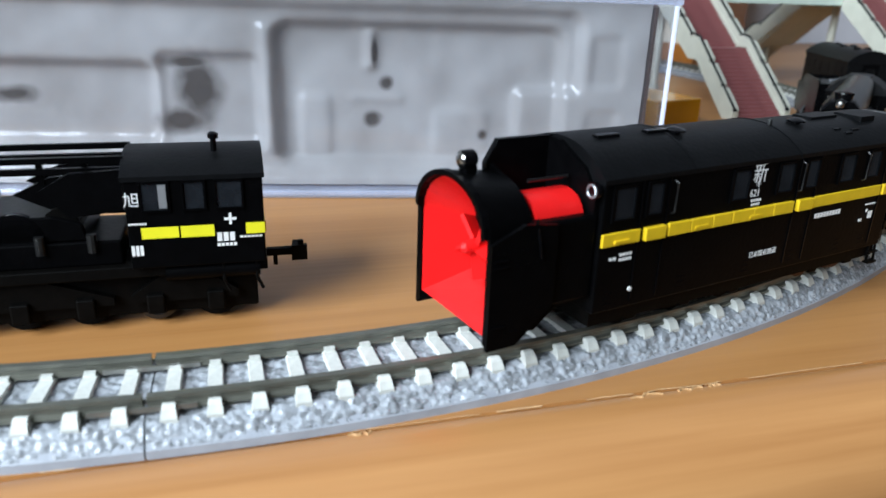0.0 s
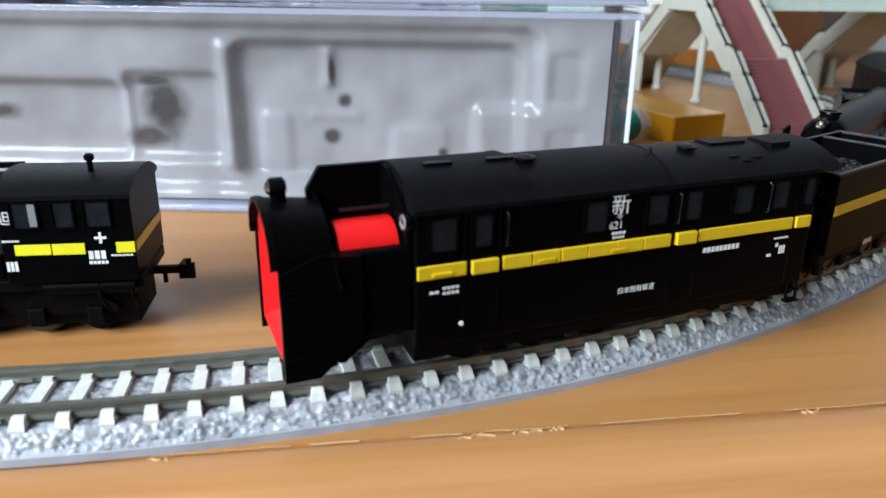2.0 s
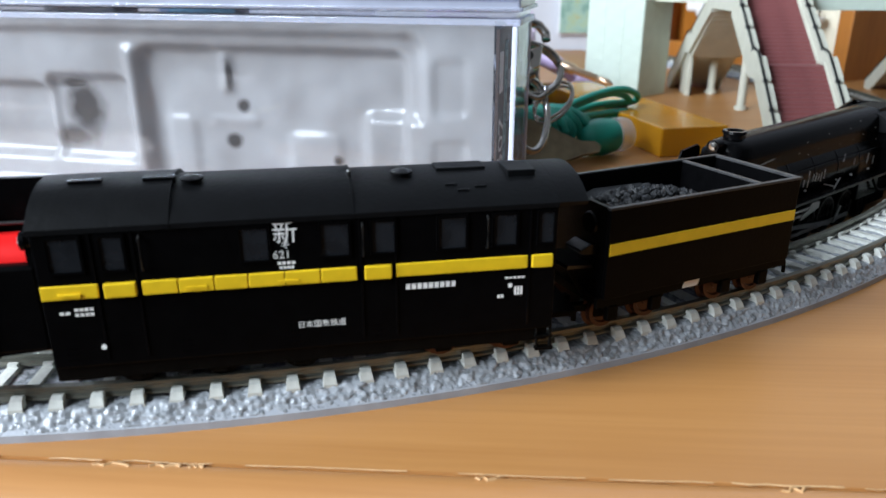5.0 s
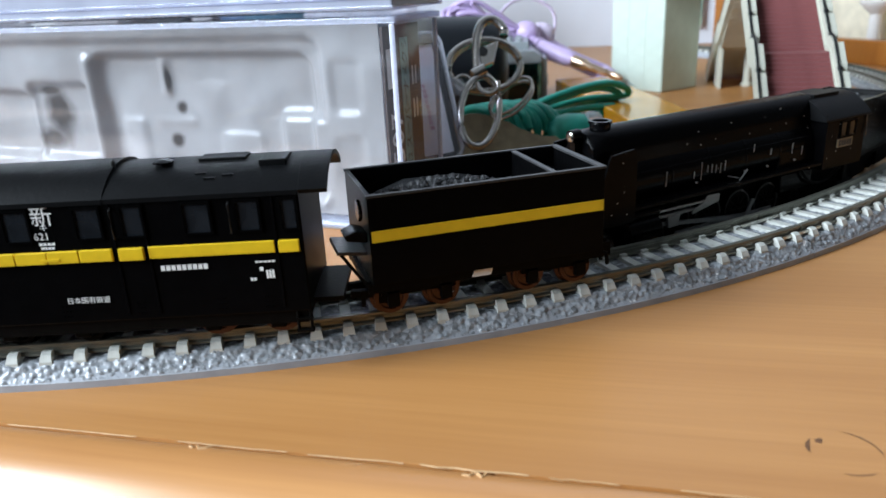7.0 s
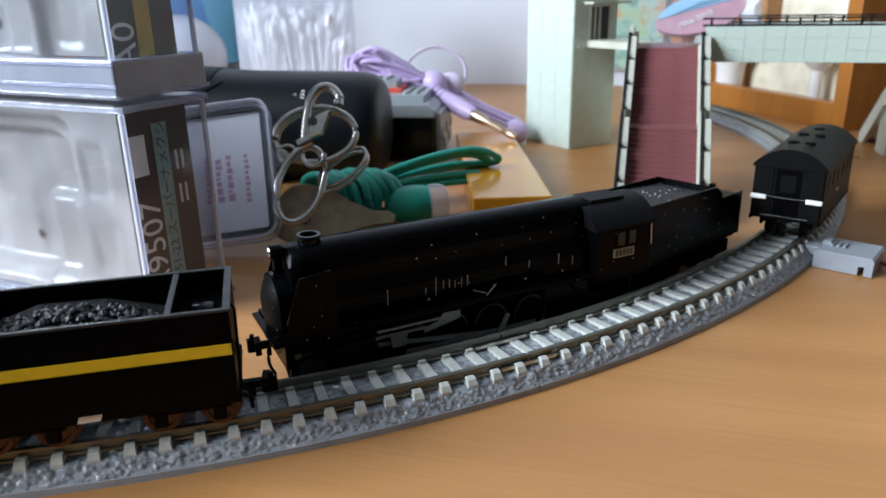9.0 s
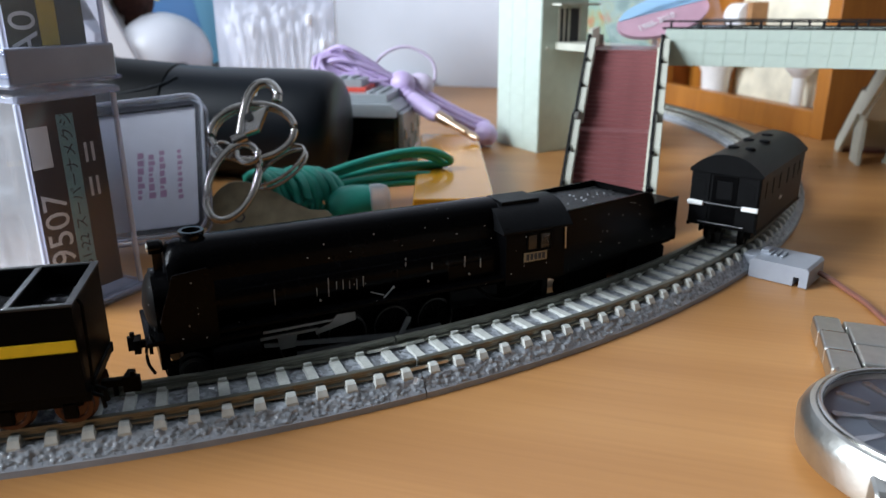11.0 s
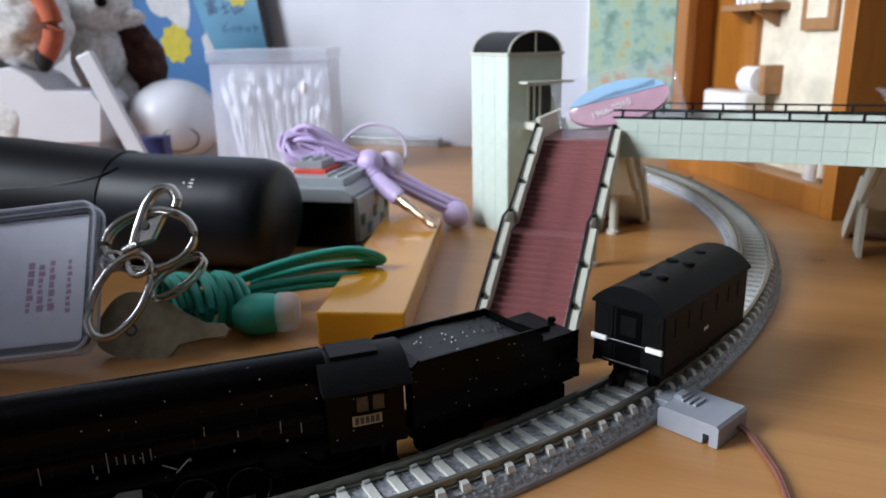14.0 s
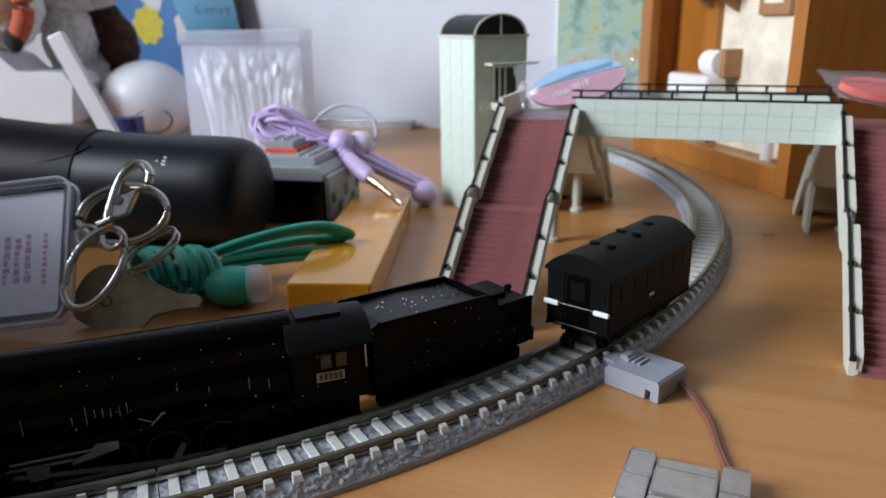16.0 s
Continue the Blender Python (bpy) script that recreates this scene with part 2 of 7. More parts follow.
def tray_material():
    """Thin milky plastic that lets light through, with dark soft-edged patches in its pockets."""
    m = bpy.data.materials.new("tray_plastic")
    m.use_nodes = True
    n, l = m.node_tree.nodes, m.node_tree.links
    b = n["Principled BSDF"]
    b.inputs["Roughness"].default_value = 0.2
    tc = n.new("ShaderNodeTexCoord")
    wob = node(n, "ShaderNodeTexNoise", Scale=190.0, Detail=4.0)
    l.new(tc.outputs["Object"], wob.inputs["Vector"])
    last = None
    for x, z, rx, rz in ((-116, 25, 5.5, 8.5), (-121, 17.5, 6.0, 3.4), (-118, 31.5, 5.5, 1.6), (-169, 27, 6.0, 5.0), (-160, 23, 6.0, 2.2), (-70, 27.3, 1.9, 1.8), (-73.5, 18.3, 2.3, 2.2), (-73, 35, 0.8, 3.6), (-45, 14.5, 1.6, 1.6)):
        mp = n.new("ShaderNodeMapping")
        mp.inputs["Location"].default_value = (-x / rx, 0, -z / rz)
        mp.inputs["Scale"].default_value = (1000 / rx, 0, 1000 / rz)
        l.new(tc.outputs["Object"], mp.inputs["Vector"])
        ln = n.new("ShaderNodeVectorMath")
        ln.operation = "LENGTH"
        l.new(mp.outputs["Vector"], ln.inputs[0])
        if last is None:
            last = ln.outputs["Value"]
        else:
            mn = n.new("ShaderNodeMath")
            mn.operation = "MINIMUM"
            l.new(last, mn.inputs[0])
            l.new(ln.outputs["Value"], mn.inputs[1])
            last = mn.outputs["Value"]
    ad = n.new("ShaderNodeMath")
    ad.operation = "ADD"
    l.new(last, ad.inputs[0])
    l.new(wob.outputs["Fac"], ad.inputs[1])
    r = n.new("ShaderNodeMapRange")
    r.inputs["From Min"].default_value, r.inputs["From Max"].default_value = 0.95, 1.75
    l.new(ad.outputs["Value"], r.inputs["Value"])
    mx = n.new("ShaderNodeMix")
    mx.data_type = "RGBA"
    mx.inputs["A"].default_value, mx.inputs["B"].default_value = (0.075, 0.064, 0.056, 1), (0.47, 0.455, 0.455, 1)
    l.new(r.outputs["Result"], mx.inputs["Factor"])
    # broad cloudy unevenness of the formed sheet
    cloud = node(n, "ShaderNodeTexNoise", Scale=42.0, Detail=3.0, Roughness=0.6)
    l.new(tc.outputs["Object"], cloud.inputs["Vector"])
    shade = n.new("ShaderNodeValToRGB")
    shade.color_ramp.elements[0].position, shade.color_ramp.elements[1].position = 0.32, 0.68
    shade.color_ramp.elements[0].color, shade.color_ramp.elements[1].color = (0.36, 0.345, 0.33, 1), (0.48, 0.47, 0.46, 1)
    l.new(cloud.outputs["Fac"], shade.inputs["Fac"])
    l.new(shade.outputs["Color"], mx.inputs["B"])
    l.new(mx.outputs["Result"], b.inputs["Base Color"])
    bp = node(n, "ShaderNodeBump", Strength=0.25, Distance=0.0005)
    l.new(wob.outputs["Fac"], bp.inputs["Height"])
    l.new(bp.outputs["Normal"], b.inputs["Normal"])
    tr = n.new("ShaderNodeBsdfTranslucent")
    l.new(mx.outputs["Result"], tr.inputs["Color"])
    ms = n.new("ShaderNodeMixShader")
    ms.inputs["Fac"].default_value = 0.34
    l.new(b.outputs["BSDF"], ms.inputs[1])
    l.new(tr.outputs["BSDF"], ms.inputs[2])
    l.new(ms.outputs["Shader"], n["Material Output"].inputs["Surface"])
    return m


def painting_material():
    m = bpy.data.materials.new("painted_flowers")
    m.use_nodes = True
    n, l = m.node_tree.nodes, m.node_tree.links
    b = n["Principled BSDF"]
    b.inputs["Roughness"].default_value = 0.6
    tc = n.new("ShaderNodeTexCoord")
    nz = node(n, "ShaderNodeTexNoise", Scale=48.0, Detail=6.0, Roughness=0.7)
    l.new(tc.outputs["Object"], nz.inputs["Vector"])
    r = n.new("ShaderNodeValToRGB")
    c = r.color_ramp
    c.elements[0].position, c.elements[0].color = 0.30, (0.10, 0.22, 0.18, 1)
    c.elements[1].position, c.elements[1].color = 0.75, (0.55, 0.66, 0.64, 1)
    for p, k in ((0.42, (0.22, 0.38, 0.31, 1)), (0.5, (0.36, 0.54, 0.46, 1)), (0.58, (0.42, 0.52, 0.3, 1)), (0.63, (0.58, 0.26, 0.14, 1)), (0.67, (0.6, 0.52, 0.36, 1))):
        c.elements.new(p).color = k
    l.new(nz.outputs["Color"], r.inputs["Fac"])
    l.new(nz.outputs["Fac"], r.inputs["Fac"])
    l.new(r.outputs["Color"], b.inputs["Base Color"])
    return m


def speckled(m, scale=480.0, size=0.07, rare=0.6):
    """Sparse pale specks over a finished paint."""
    n, l = m.node_tree.nodes, m.node_tree.links
    b = n["Principled BSDF"]
    old = b.inputs["Base Color"].links[0].from_socket
    tc = n.new("ShaderNodeTexCoord")
    vo = node(n, "ShaderNodeTexVoronoi", Scale=scale)
    l.new(tc.outputs["Object"], vo.inputs["Vector"])
    near = n.new("ShaderNodeMath")
    near.operation = "LESS_THAN"
    near.inputs[1].default_value = size
    l.new(vo.outputs["Distance"], near.inputs[0])
    sep = n.new("ShaderNodeSeparateColor")
    l.new(vo.outputs["Color"], sep.inputs["Color"])
    pick = n.new("ShaderNodeMath")
    pick.operation = "GREATER_THAN"
    pick.inputs[1].default_value = rare
    l.new(sep.outputs["Green"], pick.inputs[0])
    both = n.new("ShaderNodeMath")
    both.operation = "MULTIPLY"
    l.new(near.outputs["Value"], both.inputs[0])
    l.new(pick.outputs["Value"], both.inputs[1])
    mx = n.new("ShaderNodeMix")
    mx.data_type = "RGBA"
    mx.inputs["B"].default_value = (0.42, 0.42, 0.42, 1)
    l.new(both.outputs["Value"], mx.inputs["Factor"])
    l.new(old, mx.inputs["A"])
    l.new(mx.outputs["Result"], b.inputs["Base Color"])
    return m


desk_wood = wood_material("desk_wood", (0.375, 0.163, 0.048), (0.47, 0.222, 0.072), 0.42, coat=0.04)
edge_wood = wood_material("edge_wood", (0.33, 0.135, 0.04), (0.55, 0.27, 0.10), 0.3, (1.6, 30.0, 30.0), coat=0.5)
orange_wood = wood_material("orange_wood", (0.30, 0.10, 0.012), (0.43, 0.16, 0.024), 0.4, (40.0, 40.0, 4.0))
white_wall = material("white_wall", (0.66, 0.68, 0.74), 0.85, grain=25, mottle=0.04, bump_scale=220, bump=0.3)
# unseen walls and ceiling, kept dark so that little light bounces back
low_bounce_paint = material("low_bounce_paint", (0.11, 0.105, 0.10), 0.9, grain=20, mottle=0.05, bump=0)
ceiling_paint = material("ceiling_paint", (0.3, 0.3, 0.3), 0.9, grain=20, mottle=0.05, bump=0)
ballast_grey = ballast_material()
bed_grey = material("bed_plastic", (0.33, 0.35, 0.385), 0.4, grain=200)
sleeper_grey = material("sleeper_concrete", (0.62, 0.63, 0.58), 0.6, grain=700, mottle=0.15)
rail_metal = material("rail_nickel", (0.17, 0.17, 0.14), 0.38, metal=0.55, grain=120, mottle=0.2, bump=0.05)
joiner_metal = material("joiner_metal", (0.5, 0.49, 0.44), 0.35, metal=0.9)
black_paint = material("black_plastic", (0.0014, 0.0014, 0.0016), 0.36, grain=500, mottle=0.25, bump=0.12, spec=0.045)
engine_black = speckled(material("engine_black", (0.0014, 0.0014, 0.0016), 0.24, grain=500, mottle=0.25, bump=0.1, spec=0.06))
black_roof = material("black_roof", (0.0032, 0.0034, 0.0038), 0.45, grain=400, mottle=0.2, spec=0.1)
black_gloss = material("black_gloss", (0.002, 0.002, 0.0024), 0.2, grain=300, bump=0.05, spec=0.16)
dark_frame = material("dark_underframe", (0.002, 0.0018, 0.0016), 0.5, grain=600, mottle=0.3, spec=0.05)
brown_wheel = material("brown_wheel", (0.07, 0.025, 0.012), 0.4, metal=0.4)
dark_steel = material("dark_steel", (0.06, 0.06, 0.06), 0.32, metal=0.9)
rod_metal = material("rod_metal", (0.2, 0.2, 0.2), 0.35, metal=0.7)
pale_metal = material("pale_metal", (0.2, 0.2, 0.2), 0.3, metal=0.5, mottle=0.5, grain=900, bump=0)
bright_steel = material("bright_steel", (0.5, 0.48, 0.45), 0.2, metal=1.0, grain=90, bump=0.05)
yellow_paint = material("yellow_paint", (0.76, 0.5, 0.015), 0.38, grain=500, mottle=0.06)
lemon_paint = material("lemon_paint", (0.78, 0.72, 0.02), 0.4, mottle=0.05)
red_plastic = material("red_plastic", (0.72, 0.012, 0.012), 0.3, mottle=0.05, bump=0.03, spec=0.3)
white_ink = material("white_ink", (0.78, 0.78, 0.76), 0.5, mottle=0.05, bump=0)
worn_rim = material("worn_rim", (0.035, 0.035, 0.036), 0.4, grain=500, mottle=0.3, bump=0.1, spec=0.3)
coal_glint_paint = material("coal_glint_paint", (0.35, 0.36, 0.38), 0.25, mottle=0.3)
coal_black = material("coal", (0.006, 0.0065, 0.0075), 0.5, grain=900, mottle=0.4, bump=0.6, bump_scale=2500)
window_glass = material("window_plastic", (0.012, 0.014, 0.017), 0.12, mottle=0.3, bump=0)
feeder_grey = material("feeder_plastic", (0.3, 0.32, 0.36), 0.4, mottle=0.05)
brown_wire = material("brown_wire", (0.2, 0.075, 0.05), 0.45)
clear_case = film_material("clear_case", 0.05, milk=0.015)
clear_rim = film_material("clear_rim", 0.1, (0.80, 0.83, 0.93), 0.2)
# extra white in the clear plastic paints the glints of its edges
glint_edge = film_material("glint_edge", 0.12, (0.85, 0.87, 0.95), 0.55)
clear_acrylic = film_material("clear_acrylic", 0.06, (0.93, 0.95, 0.97), 0.14)
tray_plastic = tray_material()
case_base = material("case_base", (0.29, 0.305, 0.37), 0.18, grain=60, mottle=0.15, bump=0.2, bump_scale=120)
label_card = material("label_card", (0.05, 0.03, 0.024), 0.45, grain=40, mottle=0.25)
label_olive = material("label_olive", (0.075, 0.07, 0.04), 0.45, grain=40, mottle=0.25)
pale_ink = material("pale_ink", (0.72, 0.7, 0.66), 0.5, bump=0)
teal_ink = material("teal_ink", (0.22, 0.38, 0.37), 0.5, bump=0)
dark_ink = material("dark_ink", (0.03, 0.03, 0.035), 0.6, bump=0)
gold_ink = material("gold_ink", (0.6, 0.42, 0.05), 0.5, bump=0)
pink_ink = material("pink_ink", (0.55, 0.32, 0.46), 0.6, bump=0)
bridge_green = material("bridge_pale_green", (0.56, 0.65, 0.57), 0.5, grain=150, mottle=0.05, bump=0.05)
bridge_cream = material("bridge_cream", (0.56, 0.56, 0.47), 0.5, grain=150, mottle=0.06, bump=0.05)
stair_maroon = material("stair_maroon", (0.25, 0.085, 0.085), 0.5, grain=300, mottle=0.1)
roof_black = material("roof_black", (0.01, 0.011, 0.012), 0.5, spec=0.3)
white_plastic = material("white_plastic", (0.62, 0.62, 0.66), 0.35, grain=40, mottle=0.03, bump=0.02)
amber_plastic = material("amber_block", (0.62, 0.27, 0.01), 0.24, coat=0.3, grain=30, mottle=0.12, bump=0.03)
teal_rubber = material("teal_rubber", (0.01, 0.32, 0.24), 0.45, mottle=0.05)
pale_lilac = material("pale_lilac", (0.68, 0.58, 0.74), 0.42, mottle=0.05)
lilac_rubber = material("lilac_rubber", (0.56, 0.43, 0.68), 0.42, mottle=0.05)
dryer_black = material("charcoal_plastic", (0.006, 0.008, 0.011), 0.38, mottle=0.06, bump=0.03, spec=0.25)
handle_black = material("handle_black", (0.003, 0.0035, 0.004), 0.45, mottle=0.06, bump=0.03, spec=0.14)
brick_grey = material("brick_grey", (0.33, 0.36, 0.38), 0.35, mottle=0.04, bump=0.02)
smoke_green = clear_material("smoke_green", (0.12, 0.28, 0.26), 0.1)
brass = material("brass_key", (0.30, 0.25, 0.16), 0.45, metal=0.5, mottle=0.2)
paper_white = material("paper_white", (0.84, 0.83, 0.86), 0.7, mottle=0.05, bump=0.05)
frost_clear = film_material("frosted_clear", 0.3, milk=0.3)
thin_clear = film_material("thin_clear_film", 0.06, milk=0.08)
cotton = material("cotton", (0.84, 0.83, 0.85), 0.9, bump=0.4, bump_scale=900)
plush_white = material("plush_white", (0.66, 0.65, 0.64), 0.95, grain=300, mottle=0.22, bump=1.0, bump_scale=700)
plush_brown = material("plush_brown", (0.06, 0.022, 0.015), 0.95, grain=140, mottle=0.6, bump=1.0, bump_scale=600)
plush_black = material("plush_black", (0.018, 0.014, 0.014), 0.95, grain=200, mottle=0.3, bump=1.0, bump_scale=600)
plush_rust = material("plush_rust", (0.42, 0.1, 0.05), 0.95, grain=120, mottle=0.2, bump=1.0, bump_scale=600)
book_blue = material("book_blue", (0.06, 0.24, 0.38), 0.45, grain=15, mottle=0.1, bump=0)
book_deep = material("book_deep_blue", (0.02, 0.13, 0.33), 0.45, grain=15, mottle=0.15, bump=0)
book_ink = material("book_ink", (0.03, 0.035, 0.12), 0.6, bump=0)
book_yellow = material("book_yellow", (0.48, 0.4, 0.02), 0.5, bump=0)
book_white = material("book_white", (0.5, 0.51, 0.53), 0.5, bump=0)
navy = material("navy_plastic", (0.02, 0.025, 0.12), 0.5)
painting = painting_material()
wallpaper = material("cream_wallpaper", (0.72, 0.66, 0.52), 0.8, grain=90, mottle=0.16)
doll_wood = material("doll_wood", (0.34, 0.17, 0.07), 0.6, grain=120, mottle=0.15)
ceramic = material("ceramic", (0.78, 0.76, 0.74), 0.25, mottle=0.03, bump=0)
packet_red = material("packet_red", (0.72, 0.09, 0.06), 0.4)
packet_pink = material("packet_pink", (0.55, 0.3, 0.36), 0.5, grain=90, mottle=0.2)
packet_blue = material("packet_blue", (0.3, 0.55, 0.75), 0.5, grain=90, mottle=0.1)
alloy = material("brushed_alloy", (0.42, 0.43, 0.44), 0.4, metal=0.7)
watch_steel = material("watch_steel", (0.55, 0.54, 0.5), 0.33, metal=1.0, grain=400, mottle=0.08)
dial_grey = material("dial_grey", (0.06, 0.07, 0.085), 0.3, metal=0.3)
watch_glass = film_material("watch_glass", 0.01)
room_floor = wood_material("room_floor", (0.12, 0.06, 0.03), (0.25, 0.14, 0.07), 0.5)


def text(name, body, size, mat, parent, m, align="LEFT", thick=0.02, label=""):
    """Writing as a mesh, size and thickness in millimetres."""
    cu = bpy.data.curves.new(name, "FONT")
    cu.body, cu.size, cu.extrude, cu.align_x, cu.resolution_u = body, size * MM, thick * MM, align, 3
    tmp = new("tmp_text", cu)
    me = bpy.data.meshes.new_from_object(tmp.evaluated_get(bpy.context.evaluated_depsgraph_get()))
    bpy.data.objects.remove(tmp)
    me.materials.clear()
    me.materials.append(mat)
    ob = new(name, me)
    ob.parent = parent
    ob.matrix_basis = m
    if label:
        ob["label"] = label
    return ob


def bars(name, x0, x1, z0, z1, n, y, mat, parent, t=0.05):
    """Writing too small to read: a row of short bars on a side that faces -y."""
    bm = bmesh.new()
    w = (x1 - x0) / n
    for i in range(n):
        box(x0 + i * w + 0.12 * w, x0 + (i + 1) * w - 0.12 * w, y - t, y, z0, z1, bm=bm)
    return part(name, bm, mat, parent, "small white lettering" if mat is white_ink else "")


# ---- the room ----
CX, CY, RAD = -161.8, 311.8, 280.0   # centre and radius of the track's curve, millimetres


def setting(name, bm, mat, m, label, category, smooth=None):
    ob = part(name, bm, mat, None, label, smooth)
    ob.matrix_basis = m
    return tagged(ob, label, category, kind="structure")


setting("wall_back", box(-660, 2600, 560, 640, -720, 1650), white_wall, on_desk(0, 0), "plain white painted wall behind the desk", "wall")
setting("wall_right", box(2600, 2680, -3600, 640, -720, 1650), low_bounce_paint, on_desk(0, 0), "unseen room wall, dark to cut bounced light", "wall")
setting("wall_front", box(-660, 2600, -3680, -3600, -720, 1650), low_bounce_paint, on_desk(0, 0), "unseen room wall, dark to cut bounced light", "wall")
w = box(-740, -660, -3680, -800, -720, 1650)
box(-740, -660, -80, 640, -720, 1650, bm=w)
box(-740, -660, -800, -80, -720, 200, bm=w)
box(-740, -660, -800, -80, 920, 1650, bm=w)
setting("wall_left", w, low_bounce_paint, on_desk(0, 0), "unseen dark room wall with a wide window opening, cuts bounced light", "wall")
setting("floor", box(-740, 2680, -3680, 640, -760, -720), room_floor, on_desk(0, 0), "brown wooden room floor", "floor")
setting("ceiling", box(-740, 2680, -3680, 640, 1650, 1690), ceiling_paint, on_desk(0, 0), "unseen grey ceiling, darkened to cut bounced light", "ceiling")

# ---- the desk ----
desk = thing("desk", "varnished orange-brown wooden desk with a rounded front moulding", "desk", on_desk(0, 0))
part("desktop", box(-620, 700, 0.3, 559, -24, 0), desk_wood, desk)
prof = [(0.15, -46), (0.15, -0.6), (-0.3, -0.15)] + [(-0.6 - 14.0 * math.sin(radians(a)), -14.0 + 14.0 * math.cos(radians(a))) for a in range(0, 91, 6)] + [(-14.6, -44), (-13, -46)]
em = prism(prof, -620, 700, "x")
part("front_moulding", em, edge_wood, desk, "rounded wooden edge strip with a dark seam", smooth=30)
part("back_frame", box(-600, 680, 500, 520, -700, -24), desk_wood, desk)
for u in (-590, 650):
    for v in (20, 500):
        part("leg", box(u, u + 40, v, v + 40, -720, -24, 3), desk_wood, desk)
# chips along the seam
rnd = random.Random(4)
for u, w0 in ((10, 5), (17, 4), (21, 2), (58, 3), (-30, 3), (95, 3)):
    bm = bmesh.new()
    pts = []
    for i in range(7):
        pts.append((u + w0 * (i / 6 - 0.5), -0.6 + rnd.uniform(-0.35, 0.35), -0.15 + rnd.uniform(0, 0.12)))
    tube(pts, 0.28, 5, bm=bm)
    c = part("paint_chip", bm, material("chip", (0.5, 0.28, 0.12), 0.7) if "chip" not in bpy.data.materials else bpy.data.materials["chip"], desk)
bm = bmesh.new()
bmesh.ops.create_circle(bm, cap_ends=True, segments=14, radius=1.6)
for v in bm.verts:
    v.co *= 0.7 + 0.5 * noise.noise(v.co * 0.9)
bmesh.ops.translate(bm, vec=(0, 0, 0.04), verts=bm.verts)
STAIN = material("stain", (0.13, 0.055, 0.02), 0.5, grain=700, mottle=0.4)
stain = part("stain", bm, STAIN, desk, "dark dent in the varnish")
stain.matrix_basis = on_desk(0, 0).inverted() @ mm(119.4, 135.6, 0) @ Matrix.Diagonal((0.45, 0.45, 1, 1))


def ring_stain(cx, cy, r, a0, a1, w):
    """A thin worn arc left by a wet glass foot."""
    own = bmesh.new()
    n = 18
    rows = []
    for i in range(n + 1):
        a = radians(a0 + (a1 - a0) * i / n)
        h = w * (0.35 + 0.65 * abs(noise.noise(Vector((i * 0.4, a0, 1.0))))) * math.sin(math.pi * (i + 0.5) / (n + 1))
        rows.append([own.verts.new(((r + k * h) * math.cos(a), (r + k * h) * math.sin(a), 0.04)) for k in (-1, 1)])
    for p, q in zip(rows, rows[1:]):
        own.faces.new((p[0], p[1], q[1], q[0]))
    o = part("ring_stain", own, STAIN, desk)
    o.matrix_basis = on_desk(0, 0).inverted() @ mm(cx, cy, 0)


ring_stain(122.3, 134.8, 4.4, 20, 105, 0.35)
ring_stain(122.3, 134.8, 4.0, 168, 215, 0.6)
ring_stain(122.3, 134.8, 4.6, 280, 330, 0.3)
# pale worn varnish along the seam
PALE = material("worn_varnish", (0.58, 0.36, 0.18), 0.6, grain=400, mottle=0.2)
rnd = random.Random(14)
u = -66.0
while u < 135:
    ln = rnd.uniform(6, 22)
    pts = [(u + ln * i / 6, 0.2 + rnd.uniform(-0.14, 0.14), -0.08 + rnd.uniform(0, 0.08)) for i in range(7)]
    part("worn_line", tube(pts, rnd.uniform(0.05, 0.13), 5), PALE, desk)
    u += ln + rnd.uniform(0.5, 7)
crumb = part("crumb", tube([(2.6 * math.cos(a * 0.2), 1.2 * math.sin(a * 0.2), 0.35 + 0.25 * math.sin(a * 0.2)) for a in range(2, 15)], 0.3, 6), PALE)
crumb.matrix_basis = mm(108.2, 450.8, 0, 0, 0, 45)
tagged(crumb, "tiny curled pale shaving lying on the desk", "crumb")
crumb = part("crumb", lathe([(0, 0.9), (1.2, 0.7), (1.6, 0.1), (1.5, 0)], 10), dark_ink)
crumb.matrix_basis = mm(-10.1, 573.0, 0, 0, 0, 30)
tagged(crumb, "tiny dark crumb lying on the desk", "crumb")

# ---- the track ----


def arc(profile, a0, a1, step=0.6):
    bm = bmesh.new()
    n = max(1, int(round((a1 - a0) / step)))
    rings = []
    for i in range(n + 1):
        a = radians(a0 + (a1 - a0) * i / n)
        rings.append([bm.verts.new(((RAD + u) * math.cos(a), (RAD + u) * math.sin(a), z)) for u, z in profile])
    k = len(profile)
    for p, q in zip(rings, rings[1:]):
        for j in range(k):
            bm.faces.new((p[j], p[(j + 1) % k], q[(j + 1) % k], q[j]))
    bm.faces.new(rings[0])
    bm.faces.new(rings[-1][::-1])
    return bm


def track_pose(ang, off=0, z=0, turn=0):
    """On the curve, x along it towards growing angle, y to its centre."""
    a = radians(ang)
    return mm(CX + (RAD + off) * math.cos(a), CY + (RAD + off) * math.sin(a), z, 0, 0, ang + 90 + turn)


